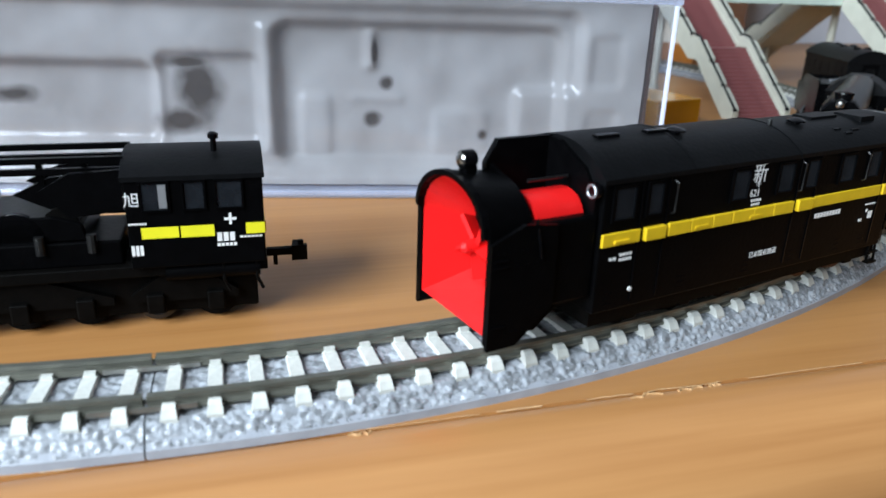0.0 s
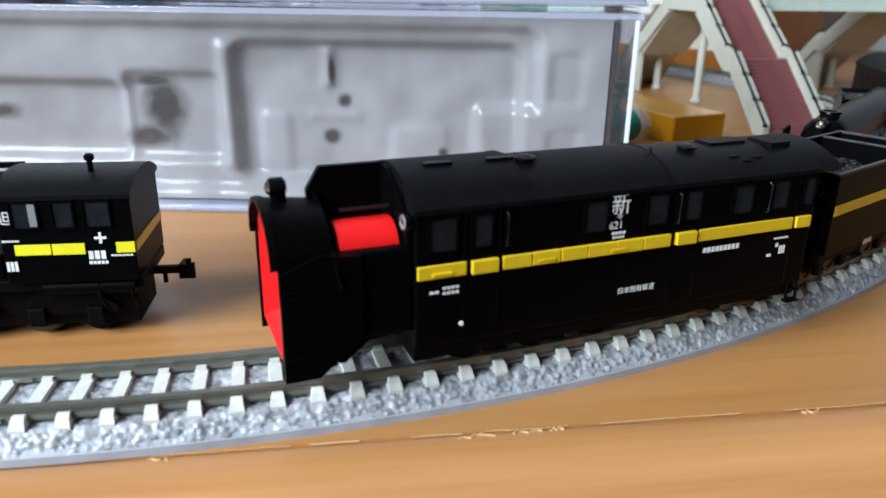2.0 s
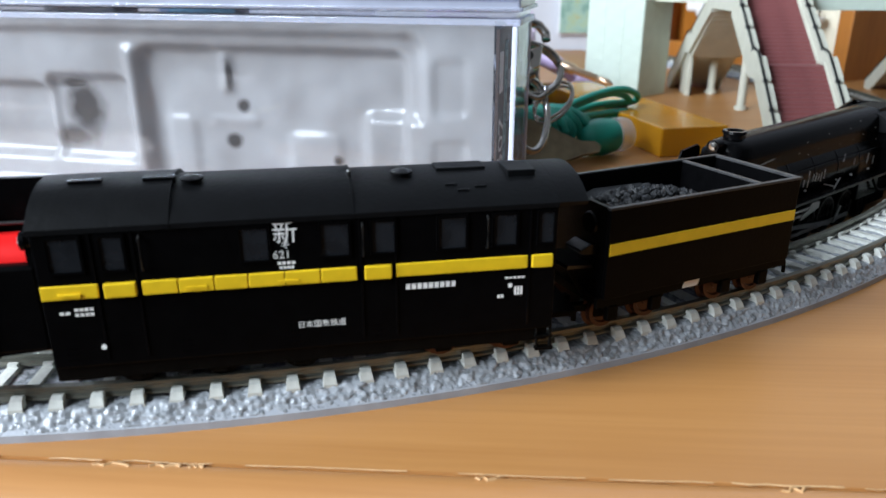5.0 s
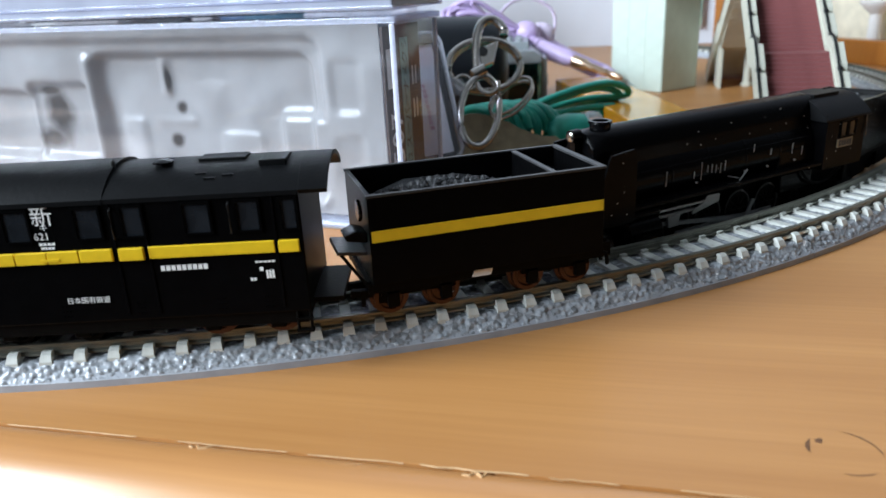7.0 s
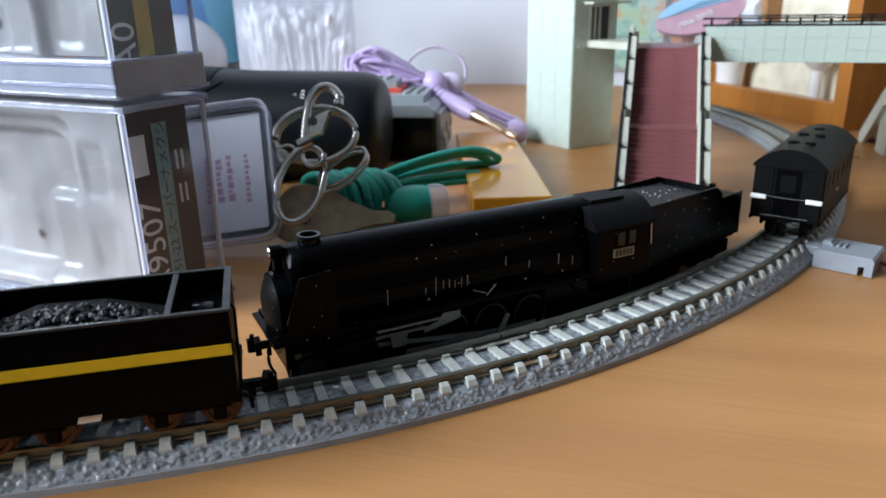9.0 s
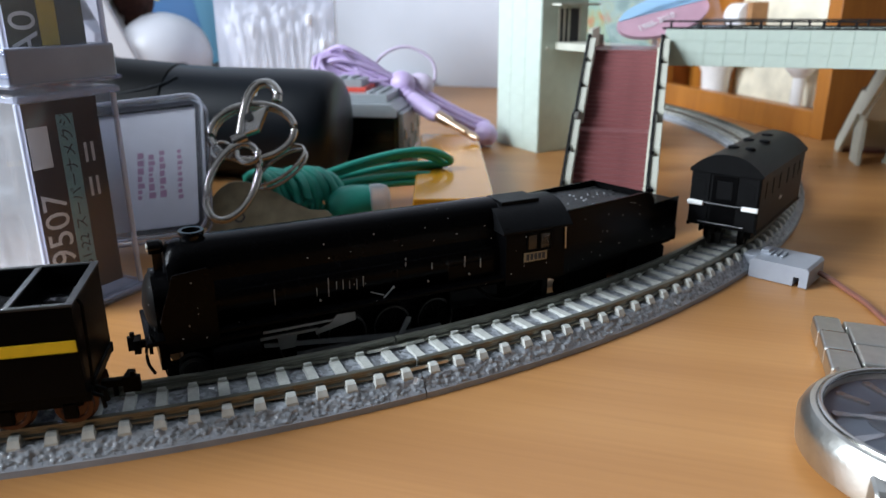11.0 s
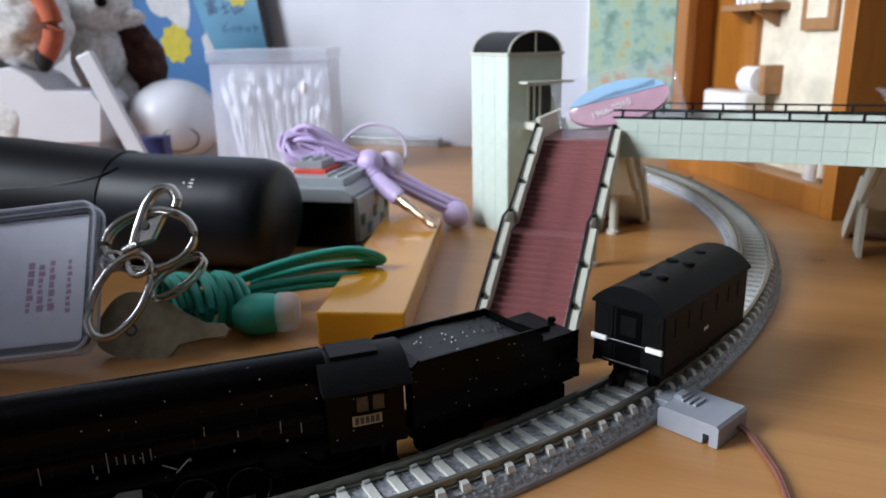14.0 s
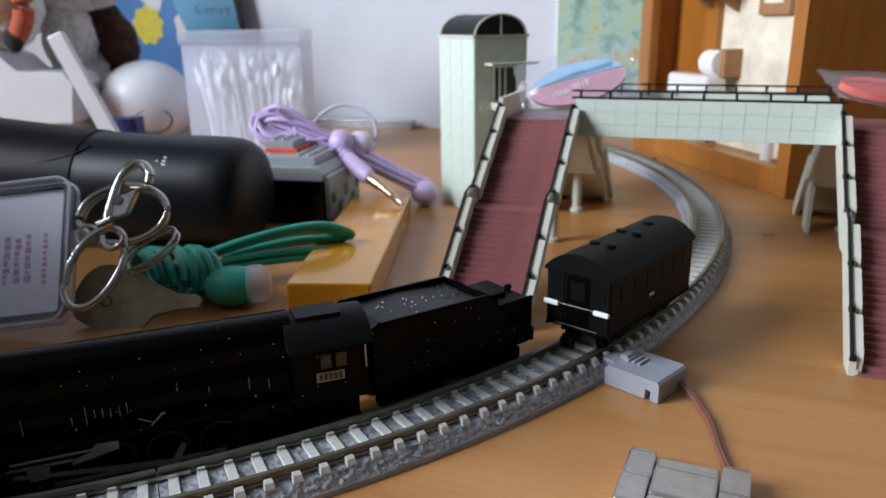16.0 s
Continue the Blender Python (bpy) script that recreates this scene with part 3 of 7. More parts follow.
def ballast_shell(a0, a1, fine):
    """The moulded gravel: rounded stones with crevices on the shoulders and between the sleepers."""
    k_out, k_mid = (14, 40) if fine else (6, 22)
    prof = [(-9.0, 1.2)] + [(-9.0 + 1.8 * i / 5, 1.2 + 2.5 * i / 5) for i in range(1, 6)] + [(-7.0 + 14.0 * i / k_mid, 3.75) for i in range(k_mid + 1)] + [(7.2 + 1.85 * i / k_out, 3.7 - 2.4 * i / k_out) for i in range(1, k_out + 1)]
    n = int((a1 - a0) / (0.055 if fine else 0.12))
    verts = []
    last = len(prof) - 1
    for i in range(n + 1):
        a = radians(a0 + (a1 - a0) * i / n)
        ca, sa = math.cos(a), math.sin(a)
        for j, (u, z) in enumerate(prof):
            x, y = (RAD + u) * ca, (RAD + u) * sa
            d = 0.0
            if 0 < j < last:
                f = noise.voronoi((x * 1.12, y * 1.12, z * 1.12))[0]
                d = 0.34 * min(1.0, (f[1] - f[0]) * 2.6) ** 0.6 - 0.19 + 0.25 * noise.noise(Vector((x * 0.9, y * 0.9, z + 4.0)))
            side = 1 if u > 7.1 else (-1 if u < -7.1 else 0)
            q = 0.75 * d * side
            verts.append(((RAD + u + q) * ca * MM, (RAD + u + q) * sa * MM, (z + d * (0.6 if side else 0.8)) * MM))
    k = len(prof)
    faces = [(i * k + j, i * k + j + 1, (i + 1) * k + j + 1, (i + 1) * k + j) for i in range(n) for j in range(k - 1)]
    me = bpy.data.meshes.new("ballast")
    me.from_pydata(verts, [], faces)
    me.update()
    if me.polygons[len(faces) // 2].normal.z < 0:
        me.flip_normals()
    me.polygons.foreach_set("use_smooth", [True] * len(me.polygons))
    me.materials.append(ballast_grey)
    return me


def sleeper_mesh():
    """A low bar with a rail chair at each side and a sloped end block outside the rail."""
    bm = box(-1.05, 1.05, -5.9, 5.9, 3.2, 4.4)
    for v in bm.verts:
        if v.co.z > 4:
            v.co.x *= 0.82
    for s in (-1, 1):
        own = bmesh.new()
        rows = []
        for y, z, w0, w1 in ((5.5, 5.15, 1.1, 0.72), (6.15, 5.25, 1.1, 0.74), (6.8, 4.85, 1.12, 0.82), (7.35, 3.9, 1.15, 0.95)):
            rows.append([own.verts.new((x, s * y, zz)) for x, zz in ((-w0, 3.0), (-w1, z), (w1, z), (w0, 3.0))])
        for p, q in zip(rows, rows[1:]):
            for j in range(4):
                own.faces.new((p[j], p[(j + 1) % 4], q[(j + 1) % 4], q[j]))
        own.faces.new(rows[0])
        own.faces.new(rows[-1])
        join(bm, own)
        box(-0.7, 0.7, s * 4.0 - 0.45, s * 4.0 + 0.25, 4.3, 4.95, bm=bm)
    return bm


sleeper_data = None
SECTIONS = ((-112.0, -67.27), (-67.23, -22.42), (-22.38, 22.43), (22.47, 67.2))
for a0, a1 in SECTIONS:
    far = a0 > 20
    sec = thing("track_section", "curved model railway track, grey ballast and pale sleepers, on the desk", "model track", mm(CX, CY, 0), "track sections of the curve")
    part("bed", arc([(-9.2, 0), (9.2, 0), (9.2, 1.15), (7.2, 3.2), (-7.2, 3.2), (-9.2, 1.15)], a0, a1), bed_grey, sec)
    bal = new("ballast", ballast_shell(a0, a1, not far))
    bal.parent = sec
    bal["kind"] = "stuff"
    for s in (-1, 1):
        c = s * 4.95
        part("rail", arc([(c - 0.85, 4.3), (c + 0.85, 4.3), (c + 0.8, 4.6), (c + 0.3, 4.8), (c + 0.28, 5.4), (c + 0.52, 5.6), (c + 0.5, 6.1), (c - 0.5, 6.1), (c - 0.52, 5.6), (c - 0.28, 5.4), (c - 0.3, 4.8), (c - 0.8, 4.6)], a0 + 0.03, a1 - 0.03), rail_metal, sec)
        for t in (-1, 1):
            q = c + t * 0.95
            part("rail_joiner", arc([(q - 0.22, 4.36), (q + 0.22, 4.36), (q + 0.18, 4.95), (q - 0.18, 4.95)], a1 - 1.25, a1 + 1.2, 0.3), joiner_metal, sec)
    if sleeper_data is None:
        first = part("sleeper", sleeper_mesh(), sleeper_grey, sec)
        sleeper_data = first.data
        bpy.data.objects.remove(first)
    n = int(round((a1 - a0) / 1.04))
    for i in range(n):
        a = a0 + (i + 0.5) * (a1 - a0) / n
        o = new("sleeper", sleeper_data)
        o.parent = sec
        o.matrix_basis = mm(RAD * math.cos(radians(a)), RAD * math.sin(radians(a)), 0, 0, 0, a + 90)

# ---- the feeder and its wire ----
feeder = thing("track_feeder", "small grey plastic power feeder clipped to the track's side", "track feeder", mm(128.0, 301.0, 0, 0, 0, -1))
bm = prism([(0, 0.2), (10.8, 0.2), (10.8, 2.6), (12.2, 2.6), (12.2, 0.2), (14.2, 0.2), (14.2, 4.6), (13.6, 5.2), (1.0, 5.2), (0, 4.4)], -0.4, 12.4, "y")
part("housing", bm, feeder_grey, feeder)
for i in range(3):
    part("grip_ridge", box(2.6 + i * 1.5, 3.4 + i * 1.5, 4.4, 8.6, 5.15, 5.75, 0.15), feeder_grey, feeder)
part("latch", prism([(0.6, 5.2), (3.0, 5.2), (2.6, 6.3), (0.9, 6.3)], 4.9, 8.2, "y"), feeder_grey, feeder)
part("plug", box(-3.2, 0.1, 3.4, 9.2, 2.2, 4.6, 0.2), feeder_grey, feeder)
wire = thing("power_wire", "thin brown twin wire lying on the desk from the feeder", "wire", mm(0, 0, 0))
for k, off in enumerate((0.0, 0.9)):
    pts = spline([(141.8, 309.5 + off, 2.0), (145, 308.8 + off, 1.2), (150, 304.5 + off, 0.7), (155.5, 298.5 + off, 0.7), (160.8, 290.8 + off, 0.7), (167, 283 + off * 1.3, 0.7), (176, 276 + off, 0.7), (196, 272 + off, 0.7), (240, 268 + off, 0.7)], 6)
    part("strand", tube(pts, 0.55, 7), brown_wire, wire, smooth=60)


# ---- rolling stock ----
def wheel(r, width, y, x, z, mat, rim=None):
    """A flanged wheel on an axle along y, on the side y."""
    s = -1 if y < 0 else 1
    rows = [(0.0, 0), (r * 0.25, 0), (r * 0.3, -0.25), (r * 0.68, -0.3), (r * 0.76, 0), (r, 0), (r, -width * 0.7), (r + 0.55, -width * 0.8), (r + 0.55, -width), (0.4, -width)]
    bm = lathe(rows, 22, m=pose(x, y, z, -90 * s, 0, 0))
    return bm


def coupler(x, z, d, parent, reach=6.5):
    """An arm with a hooked knuckle head, pointing along d."""
    bm = box(0, reach - 2.2, -0.7, 0.7, -0.6, 0.6, 0.1)
    prism([(reach - 2.6, -1.5), (reach, -1.5), (reach, -0.5), (reach - 1.3, -0.2), (reach - 1.0, 1.5), (reach - 2.2, 1.6)], -1.3, 1.3, "z", bm=bm)
    cyl((reach - 1.0, -0.9, 1.2), (reach - 1.0, -0.9, 2.1), 0.45, seg=8, bm=bm)
    box(1.6, 2.3, -0.25, 0.25, -2.4, 0, bm=bm)
    o = part("coupler", bm, dark_frame, parent)
    o.matrix_basis = mm(x, 0, z, 0, 0, 0 if d > 0 else 180)
    return o


def roof_profile(half, z_eave, z_top, n=14, drop=0.7):
    pts = []
    for i in range(n + 1):
        y = -half + 2 * half * i / n
        pts.append((y, z_eave + (z_top - z_eave) * (1 - abs(y / half) ** 2.3)))
    return [(-half, z_eave - drop)] + pts + [(half, z_eave - drop)]


def side_window(x0, x1, z0, z1, y, parent, frame=black_paint):
    """A window in a side that faces -y: a recessed pane in a raised frame."""
    w = part("window", box(x0, x1, y - 0.05, y + 0.3, z0, z1), window_glass, parent)
    bm = bmesh.new()
    for a0, a1, b0, b1 in ((x0 - 0.35, x1 + 0.35, z0 - 0.35, z0), (x0 - 0.35, x1 + 0.35, z1, z1 + 0.35), (x0 - 0.35, x0, z0, z1), (x1, x1 + 0.35, z0, z1)):
        box(a0, a1, y - 0.28, y + 0.1, b0, b1, bm=bm)
    part("window_frame", bm, frame, w)
    return w


def rivets(points, y, parent, r=0.11):
    bm = bmesh.new()
    for x, z in points:
        cyl((x, y + 0.05, z), (x, y - 0.1, z), r, seg=6, bm=bm)
    return part("rivets", bm, black_gloss, parent)


def snow_plough():
    t = thing("rotary_snow_plough", "black model snow plough with red rotor mouth, on the track", "model train", mm(20.84, 99.74, 0, 0, 0, 38.2))
    H = 9.35
    part("body", box(-33, 33.6, -H, H, 11, 30.0, 0.25), black_paint, t)
    part("skirt", box(-33, 33.0, -H + 0.5, H - 0.5, 9.0, 11.2), dark_frame, t)
    for x0, x1, top in ((-33.3, -17.0, 33.9), (-16.98, 5.88, 33.4), (5.9, 33.6, 33.0)):
        part("roof", prism(roof_profile(9.6, 29.9, top), x0, x1, "x"), black_roof, t, "matt black curved roof", smooth=30)
    # the thin roof hood over the end platform
    arch = roof_profile(9.6, 29.9, 33.0, 20)[1:-1]
    part("roof_hood", prism(arch + [(y * 0.94, z - 0.7) for y, z in reversed(arch)], 33.62, 37.7, "x"), black_roof, t, smooth=30)
    part("end_platform", box(33.5, 38.2, -6.6, 6.6, 11.2, 12.0), dark_frame, t)
    bm = bmesh.new()
    for x in (31.4, 33.4):
        tube([(x, -8.9, 11.4), (x, -9.2, 8.0)], 0.24, 6, bm=bm)
    box(31.1, 33.7, -9.7, -8.7, 7.7, 8.1, bm=bm)
    box(31.1, 33.7, -9.5, -8.7, 9.6, 9.9, bm=bm)
    part("entry_step", bm, dark_frame, t)
    # yellow stripe in its raised pieces
    for x0, x1, p in ((-32.8, -26.1, 0.35), (-25.4, -21.6, 0.7), (-20.9, -16.6, 0.5), (-16.5, -12.2, 0.5), (-12.1, -8.0, 0.5), (-7.9, -3.4, 0.5), (-3.3, 1.2, 0.5), (1.3, 6.0, 0.5), (7.0, 10.6, 0.7), (11.2, 29.4, 0.35), (30.0, 33.0, 0.5)):
        part("stripe", box(x0, x1, -H - p, -H + 0.1, 20.7, 22.55, 0.12), yellow_paint, t)
    for x in (-29.5, -14.4, -2.9):
        part("latch", box(x - 1.3, x + 1.3, -H - 0.62, -H, 21.1, 21.5), yellow_paint, t)
    for x0, x1 in ((-31.2, -27.6), (-25.2, -22.6), (-8.6, -5.2), (1.6, 5.0), (8.2, 11.0), (17.0, 20.6), (24.6, 27.6), (30.9, 32.9)):
        side_window(x0, x1, 24.3, 28.6, -H, t)
    for x in (-26.3, -21.4, 6.6, 11.2, 29.7):
        part("door_seam", box(x - 0.14, x + 0.14, -H - 0.14, -H + 0.1, 12, 29.4), black_gloss, t)
    for x in (-20.5, 6.9, 23.6):
        part("handrail", tube([(x, -H, 28.6), (x, -H - 0.6, 28.3), (x, -H - 0.6, 24.2), (x, -H, 23.9)], 0.16, 6), dark_steel, t)
    text("lettering", "新", 3.3, white_ink, t, mm(-4.6, -H - 0.12, 26.7, 90))
    text("lettering", "キ", 1.2, white_ink, t, mm(-3.6, -H - 0.12, 25.75, 90))
    text("lettering", "621", 1.55, white_ink, t, mm(-4.7, -H - 0.12, 24.35, 90))
    bars("lettering", -4.2, -1.8, 23.5, 23.9, 4, -H - 0.1, white_ink, t)
    bars("lettering", -4.0, -2.0, 22.9, 23.25, 4, -H - 0.1, white_ink, t)
    text("lettering", "日本国有鉄道", 1.08, white_ink, t, mm(-2.2, -H - 0.12, 14.3, 90))
    bars("lettering", 12.4, 19.4, 18.7, 19.5, 9, -H - 0.1, white_ink, t)
    bars("lettering", -29.4, -27.0, 19.0, 19.4, 4, -H - 0.1, white_ink, t)
    bars("lettering", -29.4, -27.0, 18.3, 18.7, 4, -H - 0.1, white_ink, t)
    bars("lettering", -31.2, -29.8, 18.6, 19.0, 2, -H - 0.1, white_ink, t)
    bars("lettering", 26.2, 29.2, 19.2, 19.5, 5, -H - 0.1, white_ink, t)
    bars("lettering", 27.6, 28.9, 16.7, 18.0, 3, -H - 0.1, white_ink, t)
    bars("lettering", 26.7, 27.4, 17.9, 18.5, 1, -H - 0.1, white_ink, t)
    bars("lettering", 25.2, 26.2, 16.4, 16.9, 2, -H - 0.1, white_ink, t)
    rivets([(x + i * 0.5, z) for x in (-31, -17, -3, 8, 20, 27) for z in (12.2, 13.0, 13.8) for i in range(3)], -H, t)
    part("lamp_spot", cyl((-26.6, -H, 13.8), (-26.6, -H - 0.2, 13.8), 0.35, seg=10), white_ink, t)
    # roof fittings
    part("roof_seam", prism(roof_profile(9.65, 29.9, 34.0), -17.2, -16.8, "x"), black_roof, t)
    part("roof_seam", prism(roof_profile(9.65, 29.9, 33.5), 5.7, 6.0, "x"), black_roof, t)
    for x in (-29.5, -20.5):
        part("roof_clip", box(x, x + 4.0, -3.0, -1.8, 33.2, 34.1, 0.1), black_gloss, t)
    for x, z in ((-14.5, -1.8), (13.0, -2.2)):
        part("ventilator", lathe([(0.6, 34.6), (0.6, 35.3), (1.5, 35.35), (1.5, 35.6), (0.8, 35.9), (0, 36.0)], 16, m=Matrix.Translation((x, -2.5, z))), black_gloss, t, smooth=40)
    part("whistle", lathe([(0.35, 32.4), (0.35, 33.8), (0.15, 34.1)], 10, m=Matrix.Translation((5.8, -3, 0))), dark_steel, t)
    part("roof_walkway", box(18, 25, -1.8, 1.8, 32.6, 33.35, 0.1), black_roof, t)
    part("roof_hatch", box(27.5, 31.5, -4.6, 0.5, 32.2, 33.35, 0.15), black_roof, t)
    bm = bmesh.new()
    for x, y in ((18.5, -6.0), (20, -7.2), (22.5, -6.6)):
        box(x, x + 1.6, y, y + 0.5, 31.0 + (y + 7.2) * 0.4, 31.7 + (y + 7.2) * 0.4, bm=bm)
    part("roof_cleats", bm, black_roof, t)
    # front wall lamps and windows
    part("front_window", box(-33.4, -32.9, -7.5, -4.2, 25, 29), window_glass, t)
    part("marker_lamp", lathe([(0, 0), (0.9, 0), (0.9, 0.5), (1.2, 0.6), (1.2, 1.2), (0, 1.2)], 16, m=Matrix.Translation((-33, -8.2, 28.3)) @ pose(0, 0, 0, 0, -90, 0)), black_gloss, t, smooth=40)
    bm = bmesh.new()
    tube([(-34.25, -8.2 + 0.8 * math.cos(k * math.pi / 9), 28.3 + 0.8 * math.sin(k * math.pi / 9)) for k in range(18)], 0.16, 6, bm=bm, closed=True)
    part("lamp_ring", bm, alloy, t, "thin pale lamp rim")
    # blower housing between the body and the mouth
    part("blower_housing", box(-43.5, -33, -8.8, 8.8, 13.4, 25.2, 0.5), black_paint, t)
    part("lower_housing", prism([(-43, 10.6), (-42.2, 10.6), (-39, 13.2), (-33, 13.6), (-43, 14)], -8.7, 8.7, "y"), black_paint, t)
    bm = bmesh.new()
    rows = []
    for i in range(11):
        a = math.pi * i / 10
        rows.append((-4.0 * math.cos(a) - 3.4, 24.3 + 3.5 * math.sin(a)))
    part("chute", prism(rows, -42.0, -34.4, "x"), red_plastic, t, "glossy red snow chute", smooth=40)
    part("chute_cap", prism([(-43.6, 24.1), (-33.2, 24.1), (-33.2, 33.6), (-42.2, 33.6), (-44.0, 30.6)], 1.8, 2.8, "y"), black_paint, t)
    part("chute_side", prism([(-8.6, 24.1), (2.0, 24.1), (2.0, 33.4), (-0.5, 33.4), (-6.0, 30.8), (-8.6, 27.4)], -33.9, -33.2, "x"), black_paint, t)
    part("chute_side", prism([(-8.4, 24.1), (2.0, 24.1), (2.0, 30.6), (-1.5, 29.4), (-5.5, 26.6), (-8.4, 24.8)], -43.4, -42.8, "x"), black_paint, t)
    part("chute_hinge", tube([(-41.0, -3.5, 29.2), (-34.5, -3.5, 29.2)], 0.25, 6), dark_steel, t)
    # the mouth
    half, base, spring, crown = 8.9, 10.0, 24.0, 30.4
    n = 14
    outer = [(-half, base)] + [(-half * math.cos(math.pi * i / n), spring + (crown - spring) * math.sin(math.pi * i / n)) for i in range(n + 1)] + [(half, base - 0.6)]
    inner = [(y * 0.93, z - 0.7 if z > spring else z) for y, z in outer]
    bm = bmesh.new()
    rings = []
    for x, ring in ((-49.9, outer), (-43.0, [(y * 0.9, z - (0.6 if z > spring else 0)) for y, z in outer]), (-43.0, [(y * 0.82, z - 1.2 if z > spring else z) for y, z in inner]), (-49.9, inner)):
        rings.append([bm.verts.new((x, y, z)) for y, z in ring])
    k = len(outer)
    for a, b in zip(rings, rings[1:] + rings[:1]):
        for j in range(k - 1):
            bm.faces.new((a[j], a[j + 1], b[j + 1], b[j]))
    for j in (0, k - 1):
        bm.faces.new([r[j] for r in rings])
    part("hood", bm, black_paint, t, "black arched blower hood", smooth=25)
    part("hood_peak", prism([(-half * 0.98 * math.cos(math.pi * i / n), spring + 0.2 + (crown - spring) * math.sin(math.pi * i / n)) for i in range(n + 1)] + [(half * 0.9 * math.cos(math.pi * i / n), spring - 0.2 + (crown - spring) * 0.95 * math.sin(math.pi * i / n)) for i in range(n + 1)], -50.7, -49.7, "x"), black_paint, t)
    # red inside: flat facets that narrow to the rotor
    bm = bmesh.new()
    front = [(y * 0.99, z) for y, z in inner]
    back = []
    for y, z in inner:
        back.append((y * 0.55, 20 + (z - 20) * 0.5))
    f = [bm.verts.new((-49.6, y, max(z, 11.0))) for y, z in front]
    g = [bm.verts.new((-43.4, y, max(z, 14.5))) for y, z in back]
    for j in range(k - 1):
        bm.faces.new((f[j], f[j + 1], g[j + 1], g[j]))
    bm.faces.new((f[-1], f[0], g[0], g[-1]))
    bm.faces.new(g)
    part("mouth_lining", bm, red_plastic, t, "bright red lining of the mouth")
    bm = lathe([(0, -48.6), (0.8, -48), (1.3, -44), (0, -44)], 14, m=pose(0, 0, 20, 0, 90, 0))
    for i in range(5):
        box(-1.4, 1.4, -0.3, 0.3, 0.8, 4.6, bm=bm, m=Matrix.Translation((-45.4, 0, 20)) @ Matrix.Rotation(2 * math.pi * i / 5 + 0.4, 4, "X") @ Matrix.Rotation(0.5, 4, "Z"))
    part("rotor", bm, red_plastic, t, "red blower rotor with flat blades")
    # side wings
    for s, zb in ((-1, 9.4), (1, 8.9)):
        part("side_wing", prism([(-49.9, zb), (-45.6, zb), (-40.0, 14.0), (-40.0, 25.0), (-45, 25.6), (-49.9, 23.6)], s * 9.1 - 0.3, s * 9.1 + 0.3, "y"), black_paint, t)
    rivets([(-49 + i * 0.9, z) for z in (22.4, 11.6) for i in range(6)] + [(-46 + i * 0.8, 20.5) for i in range(8)], -9.4, t, 0.12)
    for z in (21.5, 20.6, 12.6):
        part("wing_rib", box(-49.6, -47.4, -9.6, -9.3, z - 0.1, z + 0.1), black_gloss, t)
    part("wing_rail", tube([(-43.2, -9.0, 26.0), (-43.0, -9.7, 23.0), (-42.6, -9.7, 21.0)], 0.2, 6), black_gloss, t)
    # headlamp
    lamp = part("headlamp", lathe([(0, 0), (1.15, 0), (1.25, 0.3), (1.25, 1.7), (0.8, 2.1), (0, 2.2)], 20, m=Matrix.Translation((-49.0, 0, 31.9)) @ pose(0, 0, 0, 0, 90, 0)), black_gloss, t, smooth=40)
    part("lens", lathe([(0, -0.4), (0.6, -0.3), (1.0, 0.05), (0, 0.05)], 18, m=Matrix.Translation((-49.1, 0, 31.9)) @ pose(0, 0, 0, 0, 90, 0)), bright_steel, lamp, "silver lamp lens", smooth=40)
    part("lamp_stand", box(-48.8, -47.0, -0.9, 0.9, 29.4, 31.2, 0.2), black_paint, lamp)
    # wheels and frame
    for bx in (-24, -13, -2, 18, 28):
        for s in (-1, 1):
            part("wheel", wheel(2.9, 1.6, s * 5.4, bx, 9.0, dark_steel), brown_wheel if bx > 10 else dark_frame, t, smooth=40)
            part("axle_box", box(bx - 1.2, bx + 1.2, s * 7.2 - 0.7, s * 7.2 + 0.7, 7.8, 10.6, 0.25), dark_frame, t)
    for s in (-1, 1):
        part("bogie_frame", box(-27, 1, s * 6.7 - 0.4, s * 6.7 + 0.4, 9.0, 11.0, 0.2), dark_frame, t)
        part("bogie_frame", box(15, 31, s * 6.7 - 0.4, s * 6.7 + 0.4, 9.0, 11.0, 0.2), dark_frame, t)
    coupler(38.5, 9.4, 1, t, 6.5)
    return t


